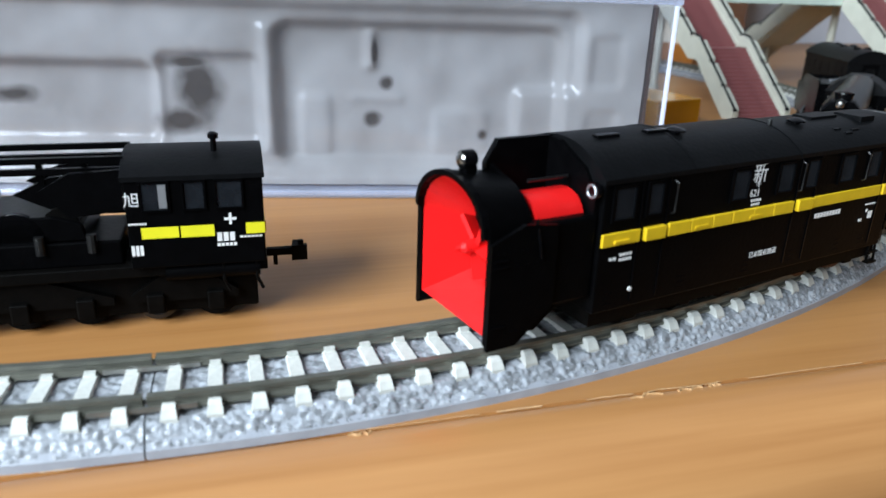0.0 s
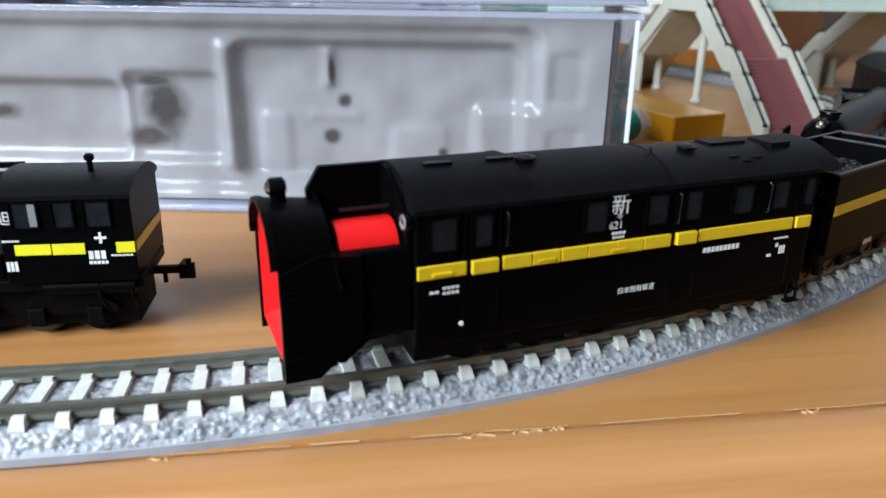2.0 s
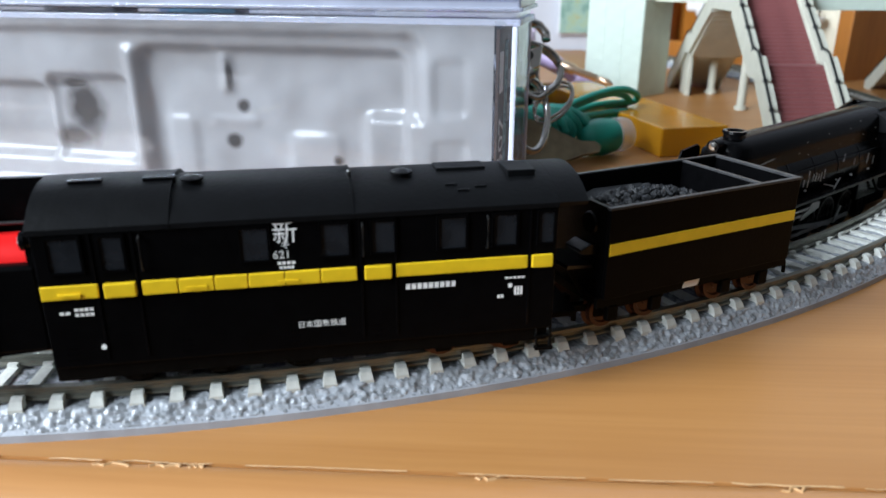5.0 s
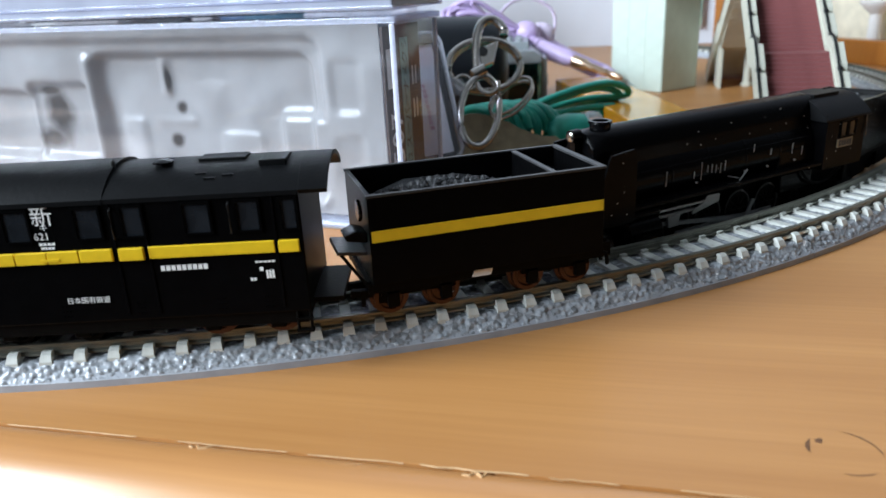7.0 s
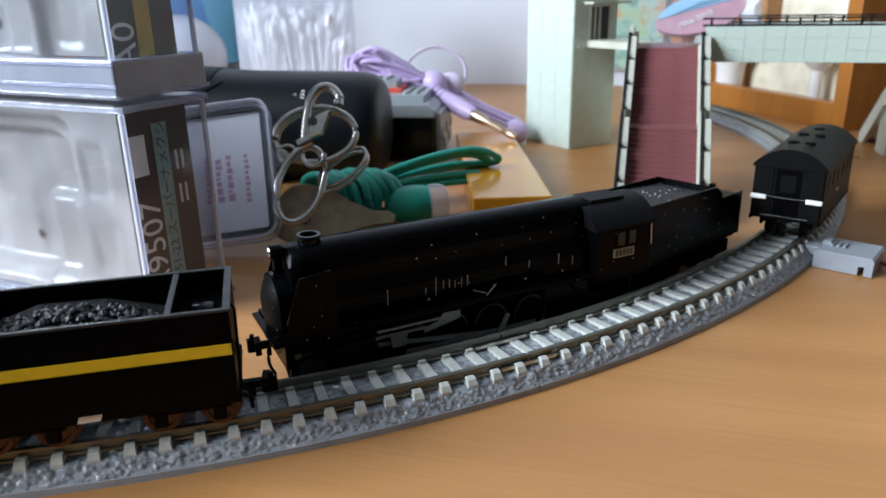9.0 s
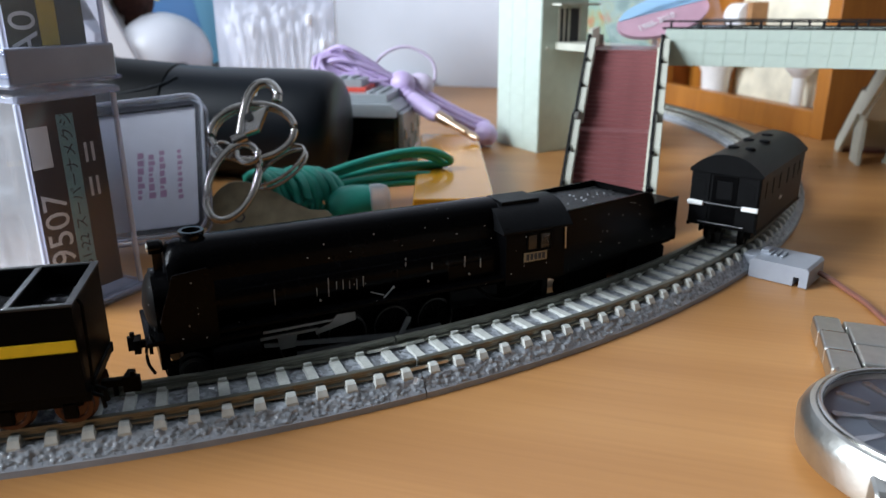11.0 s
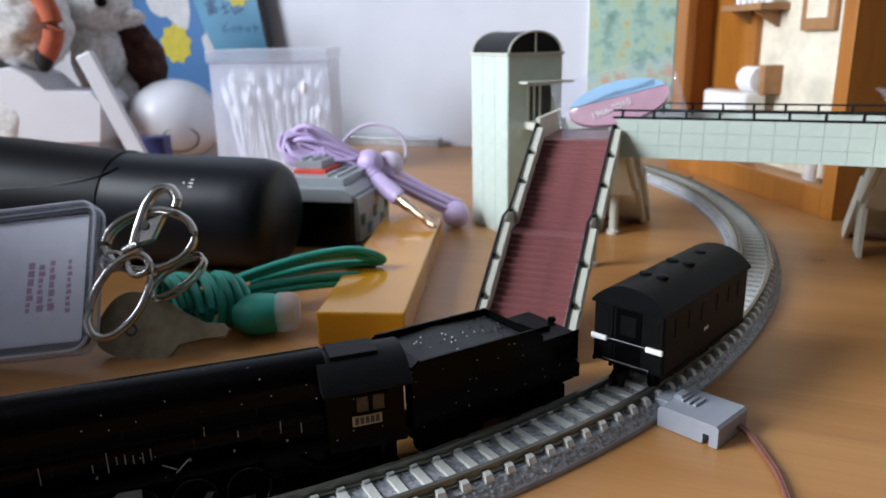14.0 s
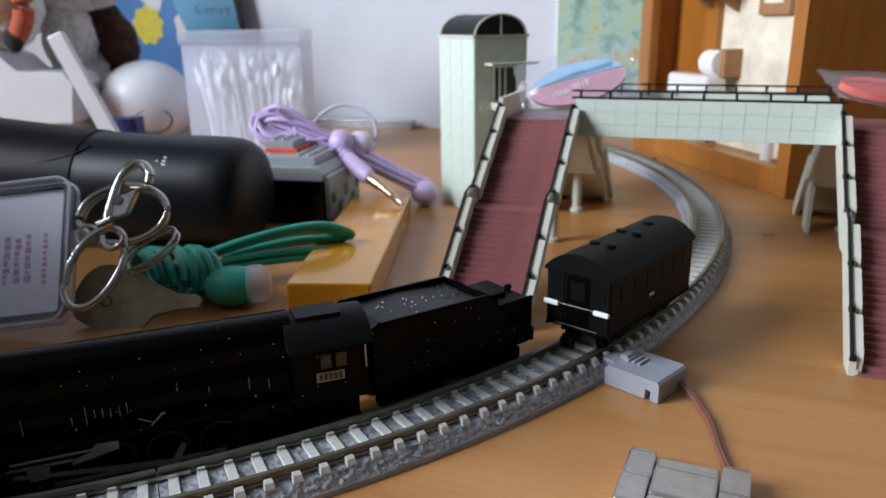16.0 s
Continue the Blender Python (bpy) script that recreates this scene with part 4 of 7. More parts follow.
def tender():
    t = thing("plough_tender", "black model coal tender with yellow stripe behind the snow plough", "model train", mm(62.1, 143.3, 0, 0, 0, 54.0))
    H, z0, z1 = 9.3, 12.8, 27.2
    for s in (-1, 1):
        part("side_wall", box(-19.8, 19.6, s * (H - 0.35) - 0.35, s * (H - 0.35) + 0.35, z0, z1, 0.12), black_paint, t)
    part("end_wall", box(-19.8, -19.1, -H + 0.7, H - 0.7, z0, z1), black_paint, t)
    part("end_wall", box(18.9, 19.6, -H + 0.7, H - 0.7, z0, z1), black_paint, t)
    part("divider", box(10.6, 11.3, -H + 0.7, H - 0.7, 20, z1 - 0.2), black_paint, t)
    part("tank_top", box(11.3, 18.9, -H + 0.7, H - 0.7, 20, 23.5), black_paint, t)
    part("filler_lid", lathe([(2.2, 23.5), (2.2, 24.4), (1.6, 24.9), (0, 25.0)], 18, m=Matrix.Translation((15.2, 0, 0))), black_gloss, t, smooth=40)
    part("bunker_floor", box(-19.1, 10.6, -H + 0.7, H - 0.7, z0, 21.0), black_paint, t)
    bm = bmesh.new()
    r = random.Random(7)
    for i in range(460):
        x, y = r.uniform(-18.6, 10.2), r.uniform(-8.2, 8.2)
        h = 21.0 + 4.6 * max(0, 1 - ((x + 5) / 15.5) ** 2) * max(0.15, 1 - (y / 9.6) ** 2)
        s = r.uniform(0.5, 0.95)
        own = bmesh.new()
        bmesh.ops.create_icosphere(own, subdivisions=1, radius=s)
        for v in own.verts:
            v.co *= r.uniform(0.72, 1.15)
        join(bm, own, Matrix.Translation((x, y, h + r.uniform(-0.3, 0.3))) @ Matrix.Rotation(r.uniform(0, 6), 4, "Z"))
    coal = part("coal", bm, coal_black, t, "heap of glossy black coal")
    coal["kind"] = "stuff"
    part("coal_bed", prism([(-19, 20.8), (10.5, 20.8), (9, 22.2), (0, 24.6), (-10, 24.8), (-18, 22.2)], -7.4, 7.4, "y"), coal_black, t)
    part("stripe", box(-19.5, 19.4, -H - 0.14, -H + 0.1, 19.9, 21.7), yellow_paint, t)
    part("rim", box(-20.0, 19.8, -H - 0.15, -H + 0.7, z1 - 0.3, z1 + 0.12, 0.08), worn_rim, t, "worn grey top edge")
    part("rim", box(-20.0, 19.8, H - 0.7, H + 0.15, z1 - 0.3, z1 + 0.12, 0.08), worn_rim, t, "worn grey top edge")
    part("rim", box(18.7, 19.8, -H + 0.7, H - 0.7, z1 - 0.3, z1 + 0.12, 0.08), worn_rim, t, "worn grey top edge")
    part("rim", box(10.5, 11.4, -H + 0.75, H - 0.75, z1 - 0.3, z1 + 0.05, 0.08), worn_rim, t, "worn grey top edge")
    part("white_tag", prism([(-3.6, 11.5), (-0.4, 11.5), (0.0, 12.6), (-3.2, 12.6)], -8.82, -8.7, "y"), white_ink, t, "small white tag below the frame")
    part("frame", box(-20.5, 20.0, -7.5, 7.5, 11.6, 12.9), dark_frame, t)
    for s in (-1, 1):
        part("frame_beam", box(-20.5, 20.0, s * 8.3 - 0.4, s * 8.3 + 0.4, 11.3, 12.9), dark_frame, t)
    for c in (-12.0, 12.0):
        for s in (-1, 1):
            f = part("bogie_frame", prism([(c - 6.2, 9.8), (c + 6.2, 9.8), (c + 6.2, 10.8), (c + 3, 11.4), (c - 3, 11.4), (c - 6.2, 10.8)], s * 6.6 - 0.4, s * 6.6 + 0.4, "y"), dark_frame, t)
            for dx in (-4.4, 4.4):
                part("axle_box", box(c + dx - 1.0, c + dx + 1.0, s * 7.1 - 0.6, s * 7.1 + 0.6, 8.0, 10.6, 0.2), dark_frame, f)
                part("wheel", wheel(2.8, 1.6, s * 5.4, c + dx, 8.9, brown_wheel), brown_wheel, t, "dark copper-brown wheel", smooth=40)
    # footplate and handbrake at the plough's end
    part("footplate", prism([(-24.5, 17.5), (-19.8, 16.9), (-19.8, 17.4), (-24.3, 18.0)], -6, 2, "y"), dark_steel, t)
    part("bracket", prism([(-24.2, 17.4), (-23.6, 17.4), (-20.4, 12.4), (-21.0, 12.4)], -5.6, -5.0, "y"), dark_frame, t)
    part("seat", prism([(-23.0, 20.0), (-19.8, 19.4), (-19.8, 21.0), (-21.5, 21.6), (-23.4, 20.8)], -7.5, -3.5, "y", 0.15), black_gloss, t)
    part("brake_wheel", lathe([(0, 0), (1.6, 0), (1.8, 0.3), (1.6, 0.6), (0, 0.6)], 16, m=Matrix.Translation((-20.2, -5.6, 24.2)) @ pose(0, 0, 0, 0, -90, 0)), black_gloss, t)
    coupler(-19.5, 9.6, -1, t, 6.0)
    coupler(19.5, 9.6, 1, t, 6.0)
    for y in (-7.6, -5.4):
        part("buffer_pipe", tube([(19.6, y, 12.2), (21.2, y, 11.4), (21.4, y, 9.4)], 0.35, 7), dark_frame, t)
    part("end_ladder", tube([(20.0, -6.5, 13), (20.3, -6.5, 26), (19.8, -6.5, 27)], 0.25, 6), dark_frame, t)
    return t


def crane_car():
    t = thing("crane_wagon", "black model crane wagon with lemon stripe, standing on the desk", "model train", mm(-57.2, 88.0, 0, 0, 0, 24.0))
    H = 8.9
    part("cab", box(-14.6, 5.0, -H, H, 10.6, 25.0, 0.2), black_paint, t)
    part("roof", prism(roof_profile(9.2, 24.9, 27.3), -14.9, 5.3, "x"), black_roof, t, "matt black curved cab roof", smooth=30)
    part("chimney", lathe([(0.45, 26), (0.45, 28.9), (0.8, 29.0), (0.8, 29.7), (0.4, 30.0)], 12, m=Matrix.Translation((-1.8, -3.0, 0))), black_gloss, t, smooth=40)
    for x0, x1 in ((-12.3, -8.7), (-6.4, -3.6), (-1.8, 1.8)):
        side_window(x0, x1, 19.8, 23.8, -H, t)
    part("curtain", box(-9.9, -8.8, -H - 0.1, -H + 0.1, 20.0, 23.6), alloy, t)
    for x0, x1, p in ((-12.7, -7.5, 0.2), (-7.2, -2.4, 0.4), (2.2, 5.0, 0.2)):
        part("stripe", box(x0, x1, -H - p, -H + 0.1, 15.4, 17.1), lemon_paint, t)
    bm = box(5.0, 5.2, -8.5, 8.5, 15.4, 17.0)
    part("stripe", bm, yellow_paint, t)
    text("lettering", "旭", 2.4, white_ink, t, mm(-15.3 + 0.5, -H - 0.12, 20.6, 90))
    bars("lettering", -14.4, -11.8, 17.6, 17.9, 7, -H - 0.1, white_ink, t)
    bars("lettering", -14.4, -12.6, 12.8, 14.4, 3, -H - 0.1, white_ink, t)
    bars("lettering", -2.2, 0.8, 13.6, 14.1, 5, -H - 0.1, white_ink, t)
    bars("lettering", -2.2, 0.6, 14.4, 15.8, 3, -H - 0.1, white_ink, t)
    bars("lettering", 1.2, 4.6, 14.8, 15.1, 6, -H - 0.1, white_ink, t)
    bm = box(-0.9, 0.9, -H - 0.12, -H, 17.7, 18.1)
    box(-0.2, 0.2, -H - 0.14, -H, 17.0, 18.8, bm=bm)
    part("white_cross", bm, white_ink, t)
    # frame and wheels
    part("underframe", box(-44, 5.2, -7.8, 7.8, 8.8, 10.7, 0.2), dark_frame, t)
    part("brake_gear", box(-43, 3.5, -5.6, 5.6, 1.8, 8.9, 0.3), dark_frame, t)
    part("air_tank", cyl((-10, -7.4, 9.2), (4, -7.4, 9.2), 1.3, seg=14), black_paint, t, smooth=40)
    for bx in (-12.0, -3.0, -22.0, -31.0, -40.0):
        for s in (-1, 1):
            part("wheel", wheel(2.9, 1.6, s * 5.4, bx, 3.45, dark_steel), dark_steel if bx == -12.0 else dark_frame, t, smooth=40)
            part("axle_box", box(bx - 1.3, bx + 1.3, s * 7.0 - 0.6, s * 7.0 + 0.6, 2.4, 5.6, 0.25), dark_frame, t)
    for c in (-7.5, -31):
        for s in (-1, 1):
            w = 8 if c > -20 else 13
            part("bogie_frame", prism([(c - w, 4.2), (c + w, 4.2), (c + w, 5.4), (c + 3, 8.9), (c - 3, 8.9), (c - w, 5.4)], s * 6.4 - 0.5, s * 6.4 + 0.5, "y"), dark_frame, t)
    for x in (-1.5, 3.5):
        part("pipe", tube([(x, -8.2, 10.4), (x, -8.6, 8), (x + 0.8, -8.6, 6)], 0.3, 6), dark_frame, t)
    coupler(4.8, 8.8, 1, t, 7.2)
    # jib and winch
    for z in (26.6, 25.0):
        for y in (-4.6, 4.6):
            part("jib_beam", box(-46, -14.6, y - 0.45, y + 0.45, z - 0.45, z + 0.45), black_paint, t)
    for i in range(5):
        x = -20 - i * 6
        part("jib_strut", box(x - 0.4, x + 0.4, -4.6, -3.8, 21.5, 26.2), black_paint, t)
    part("jib_plate", prism([(-15, 24.8), (-25, 24.0), (-30, 21.6), (-24, 18.6), (-17, 18.2), (-15, 18.2)], -4.4, -3.4, "y"), black_paint, t)
    part("jib_plate", prism([(-15, 24.8), (-25, 24.0), (-30, 21.6), (-24, 19.4), (-17, 19.0), (-15, 19.0)], 3.4, 4.4, "y"), black_paint, t)
    part("winch_drum", cyl((-24, -5.5, 17), (-24, 5.5, 17), 2.6, seg=18), dark_frame, t, smooth=40)
    part("winch_gear", cyl((-30, -6.2, 15.4), (-30, -5.2, 15.4), 3.8, seg=24), black_gloss, t)
    part("machine_base", box(-46, -16, -6.5, 6.5, 10.7, 14.6, 0.3), black_paint, t)
    part("machine_casing", prism([(-46, 14.6), (-20.5, 14.6), (-21.0, 17.4), (-25, 18.6), (-34, 18.6), (-46, 17.4)], -6.2, 6.2, "y", 0.3), black_paint, t)
    part("jib_foot", prism([(-15, 25.4), (-22, 25.0), (-26, 22.6), (-22.5, 18.4), (-15, 19.2)], -6.6, -5.6, "y"), black_paint, t)
    part("boiler", cyl((-38, 0, 14), (-38, 0, 25), 4.5, seg=20), black_paint, t, smooth=40)
    for x in (-20, -27, -34):
        part("hook_tackle", cyl((x, -6.6, 13), (x, -6.6, 15.8), 0.7, seg=10), dark_steel, t)
    return t


snow_plough()
tender()
crane_car()


def steam_engine():
    t = thing("steam_locomotive", "glossy black streamlined model steam locomotive standing on the desk", "model train", mm(94.0, 242.9, 0, 0, 0, 66.4) @ Matrix.Diagonal((0.94, 1, 1, 1)))
    part("boiler", cyl((-80, 0, 16.2), (-6, 0, 16.2), 6.3, seg=36), engine_black, t, smooth=30)
    part("smokebox_door", lathe([(0, 2.0), (3.2, 1.5), (5.2, 0.6), (5.8, 0), (0, 0)], 28, m=Matrix.Translation((-80, 0, 16.2)) @ pose(0, 0, 0, 0, -90, 0)), dark_frame, t, smooth=40)
    # streamlined casing along the boiler's top, rounded in front
    prof = [(-4.6, 18), (-4.9, 22.8), (-4.3, 25.7), (-2.8, 27.2), (0, 27.7), (2.8, 27.2), (4.3, 25.7), (4.9, 22.8), (4.6, 18)]
    bm = bmesh.new()
    rings = []
    for x, k in ((-77.0, 0.80), (-76.2, 0.92), (-74.5, 0.98), (-71, 1.0), (-6, 1.0)):
        rings.append([bm.verts.new((x, y * (0.6 + 0.4 * k), 18 + (z - 18) * k)) for y, z in prof])
    for a, b in zip(rings, rings[1:]):
        for j in range(len(prof) - 1):
            bm.faces.new((a[j], a[j + 1], b[j + 1], b[j]))
    bm.faces.new(rings[0])
    bm.faces.new(rings[-1])
    part("boiler_casing", bm, engine_black, t, "smooth streamlined top casing", smooth=35)
    part("chimney", lathe([(2.2, 24.5), (2.2, 28.2), (2.5, 28.4), (2.4, 28.9), (1.7, 28.9), (1.6, 27.8), (0, 27.8)], 22, m=Matrix.Translation((-71.5, 0, 0))), black_gloss, t, smooth=35)
    lamp = part("headlamp", lathe([(0, 0), (1.3, 0), (1.35, 2.2), (0.8, 2.8), (0, 2.8)], 18, m=Matrix.Translation((-79.6, 0, 26.6)) @ pose(0, 0, 0, 0, 90, 0)), black_gloss, t, smooth=40)
    part("lens", lathe([(0, -0.3), (0.7, -0.2), (1.0, 0.05), (0, 0.05)], 16, m=Matrix.Translation((-79.7, 0, 26.6)) @ pose(0, 0, 0, 0, 90, 0)), bright_steel, lamp)
    part("lamp_bracket", box(-79.0, -77.4, -0.8, 0.8, 21.6, 25.6), black_gloss, lamp)
    for y in (-4.2, 4.2):
        part("front_handrail", tube([(-80.4, y, 12.4), (-80.8, y, 17.5), (-80.2, y * 0.8, 20.5)], 0.18, 6), pale_metal, t)
    part("front_platform", box(-82.4, -78.0, -8.4, 8.4, 11.2, 11.9, 0.1), engine_black, t)
    for x in (-56, -44, -32, -20):
        part("boiler_band", cyl((x - 0.15, 0, 16.2), (x + 0.15, 0, 16.2), 6.42, seg=36), black_gloss, t)
    # running board, deflectors
    for s in (-1, 1):
        part("running_board", box(-81, -7, s * 6.9 - 1.9, s * 6.9 + 1.9, 11.6, 12.3, 0.1), engine_black, t)
        part("smoke_deflector", prism([(-78.6, 9.6), (-79.6, 15.6), (-76.6, 23.8), (-70.5, 24.4), (-69.5, 23.6), (-69.5, 9.6)], s * 8.7 - 0.25, s * 8.7 + 0.25, "y"), engine_black, t, "flat black smoke deflector plate")
        part("handrail", tube([(-66, s * 6.7, 18.6), (-40, s * 6.7, 18.8), (-10, s * 6.7, 18.8)], 0.14, 6), black_gloss, t)
        part("cylinder", cyl((-71, s * 7.0, 6.8), (-62, s * 7.0, 6.8), 2.7, seg=20), engine_black, t, smooth=40)
        part("valve_chest", cyl((-71.5, s * 6.8, 10.0), (-61.5, s * 6.8, 10.0), 1.5, seg=16), engine_black, t, smooth=40)
        for i in range(4):
            x = -53.5 + i * 10.2
            w = part("driving_wheel", wheel(4.5, 1.7, s * 5.7, x, 5.05, dark_steel), dark_frame, t, smooth=40)
            bm = bmesh.new()
            tube([(x + 4.15 * math.cos(a * math.pi / 14), s * 5.75, 5.05 + 4.15 * math.sin(a * math.pi / 14)) for a in range(28)], 0.22, 5, bm=bm, closed=True)
            part("tyre", bm, dark_steel, w, "thin dull steel tyre")
            bm = bmesh.new()
            for a in range(10):
                an = a * math.pi / 5
                tube([(x, s * 5.75, 5.05), (x + 3.6 * math.cos(an), s * 5.75, 5.05 + 3.6 * math.sin(an))], 0.22, 4, bm=bm)
            prism([(x + 3.8 * math.cos(q), 5.05 + 3.8 * math.sin(q)) for q in [0.5 + 0.2 * j for j in range(10)]], s * 5.75 - 0.12, s * 5.75 + 0.12, "y", bm=bm)
            part("spokes", bm, dark_frame, w)
        part("side_rod", box(-54.5, -21.9, s * 6.5 - 0.25, s * 6.5 + 0.25, 2.9, 3.9, 0.15), rod_metal, t, "dull grey coupling rod")
        part("main_rod", prism([(-61, 6.4), (-34, 3.0), (-32, 3.4), (-32, 4.2), (-34, 4.2), (-61, 7.2)], s * 7.1 - 0.22, s * 7.1 + 0.22, "y"), rod_metal, t)
        part("slide_bar", box(-62, -50, s * 7.2 - 0.3, s * 7.2 + 0.3, 8.0, 8.6), rod_metal, t)
        part("crosshead", prism([(-58, 5.6), (-55, 5.6), (-54.4, 8.2), (-58.4, 8.2)], s * 7.4 - 0.3, s * 7.4 + 0.3, "y"), rod_metal, t)
        part("valve_gear", prism([(-50.5, 7.2), (-42, 8.8), (-42, 10.4), (-46, 10.6), (-47.2, 9.2), (-50.5, 8.2)], s * 7.4 - 0.2, s * 7.4 + 0.2, "y"), rod_metal, t, "grey motion bracket")
        part("radius_rod", box(-61, -46, s * 7.3 - 0.2, s * 7.3 + 0.2, 9.3, 9.8), rod_metal, t)
        part("return_crank", prism([(-33, 3.4), (-31.6, 3.2), (-29.5, 7.0), (-30.6, 7.4)], s * 7.6 - 0.15, s * 7.6 + 0.15, "y"), rod_metal, t)
        part("pilot_wheel", wheel(2.9, 1.6, s * 5.4, -74.5, 3.45, dark_steel), dark_steel, t, smooth=40)
        part("trailing_wheel", wheel(2.9, 1.6, s * 5.4, -10.5, 3.45, dark_steel), dark_frame, t, smooth=40)
        part("ash_pan", box(-20, -8, s * 6.0 - 1.2, s * 6.0 + 1.2, 6.6, 10.8, 0.2), engine_black, t)
        part("cab_step", box(1, 7, s * 8.2 - 0.8, s * 8.2 + 0.8, 5.6, 6.2), dark_frame, t)
        part("step_bracket", box(3.4, 4.4, s * 8.0 - 0.2, s * 8.0 + 0.2, 5.8, 10.6), dark_frame, t)
        part("injector_pipe", tube(spline([(-14, s * 7.6, 12), (-10, s * 8.2, 8.0), (-4, s * 8.2, 7.4), (2, s * 8.0, 10)], 6), 0.35, 7), dark_frame, t)
    # small pipes and cocks, their glints put in as a pale colour
    for x, z0, z1 in ((-58, 14.2, 17.4), (-49.5, 14.6, 16.2), (-47, 14, 17.8), (-45.4, 15.4, 17.0), (-44, 15.2, 17.0), (-42.6, 15, 16.6), (-41, 14.6, 16.8), (-39.6, 15, 17.2), (-30, 17.6, 19.4), (-24, 16.2, 17.6), (-16, 15.4, 17.8), (-12, 14.6, 16.6)):
        y = -math.sqrt(max(0.1, 6.45 ** 2 - (z0 - 16.2) ** 2)) - 0.15
        part("boiler_pipe", tube([(x, y, z0), (x, y - 0.1, z1)], 0.1, 5), pale_metal, t)
    for x in (-52, -36, -28, -18):
        part("handrail_post", tube([(x, -4.0, 23.0), (x, -4.2, 20.6)], 0.09, 5), pale_metal, t)
        part("drain_cock", cyl((x + 3, -6.6, 13.8), (x + 3, -7.0, 13.8), 0.22, seg=8), pale_metal, t)
    part("sand_pipe", tube([(-38, -6.2, 13.4), (-35.5, -7.4, 12.8)], 0.14, 5), pale_metal, t)
    part("reach_rod", tube([(-36, -7.6, 11.9), (-33.2, -7.6, 14.4)], 0.16, 5), pale_metal, t)
    part("frame", box(-76, 8, -4.0, 4.0, 1.6, 11.7, 0.2), dark_frame, t)
    part("firebox", box(-20, -6, -6.4, 6.4, 10.5, 16.5, 0.5), engine_black, t)
    # front end
    part("buffer_beam", box(-80.4, -78.6, -8.6, 8.6, 6.6, 11.4, 0.15), engine_black, t)
    part("front_steps", box(-79.4, -78.4, -7.6, -6.2, 2.6, 7.0), dark_frame, t)
    part("cow_catcher", prism([(-80, 6.4), (-77, 6.4), (-77.5, 2.0), (-79, 1.4)], -5.6, -4.8, "y"), dark_frame, t)
    part("front_rail", tube([(-80.8, -7.4, 11.4), (-81.6, -7.6, 13.2), (-81.2, -7.6, 14.2)], 0.22, 6), dark_frame, t)
    part("brake_hose", tube(spline([(-80.6, -3, 10), (-82.2, -3, 9.2), (-82.4, -3, 6.0), (-81.4, -3, 3.6)], 5), 0.35, 6), black_gloss, t)
    coupler(-79.5, 8.6, -1, t, 6.0)
    # cab
    part("cab_side", box(-7, 8.6, -9.0, -8.5, 10.4, 22.4), engine_black, t)
    part("cab_side", box(-7, 8.6, 8.5, 9.0, 10.4, 22.4), engine_black, t)
    part("cab_front", box(-7, -6.2, -8.5, 8.5, 10.4, 23.0), engine_black, t)
    part("cab_roof", prism(roof_profile(9.15, 22.2, 26.9, drop=0.4), -7.8, 10.4, "x"), black_roof, t, smooth=30)
    part("roof_vent", box(-5.0, 5.0, -3.4, 3.4, 26.2, 27.2, 0.2), black_roof, t)
    for x0, x1 in ((-1.4, 1.0), (1.9, 4.3)):
        side_window(x0, x1, 17.8, 21.0, -9.0, t)
    p = part("number_plate", box(-2.4, 3.6, -9.22, -9.0, 15.2, 17.2), brass, t, "brass-edged cab plate with worn lettering")
    bars("lettering", -2.0, 3.2, 15.5, 16.9, 5, -9.21, dark_ink, p)
    part("cab_handrail", tube([(8.4, -9.2, 21.8), (8.4, -9.5, 17)], 0.18, 6), bright_steel, t)
    part("cab_floor", box(-6, 9, -8.5, 8.5, 10.2, 10.9), dark_frame, t)
    return t


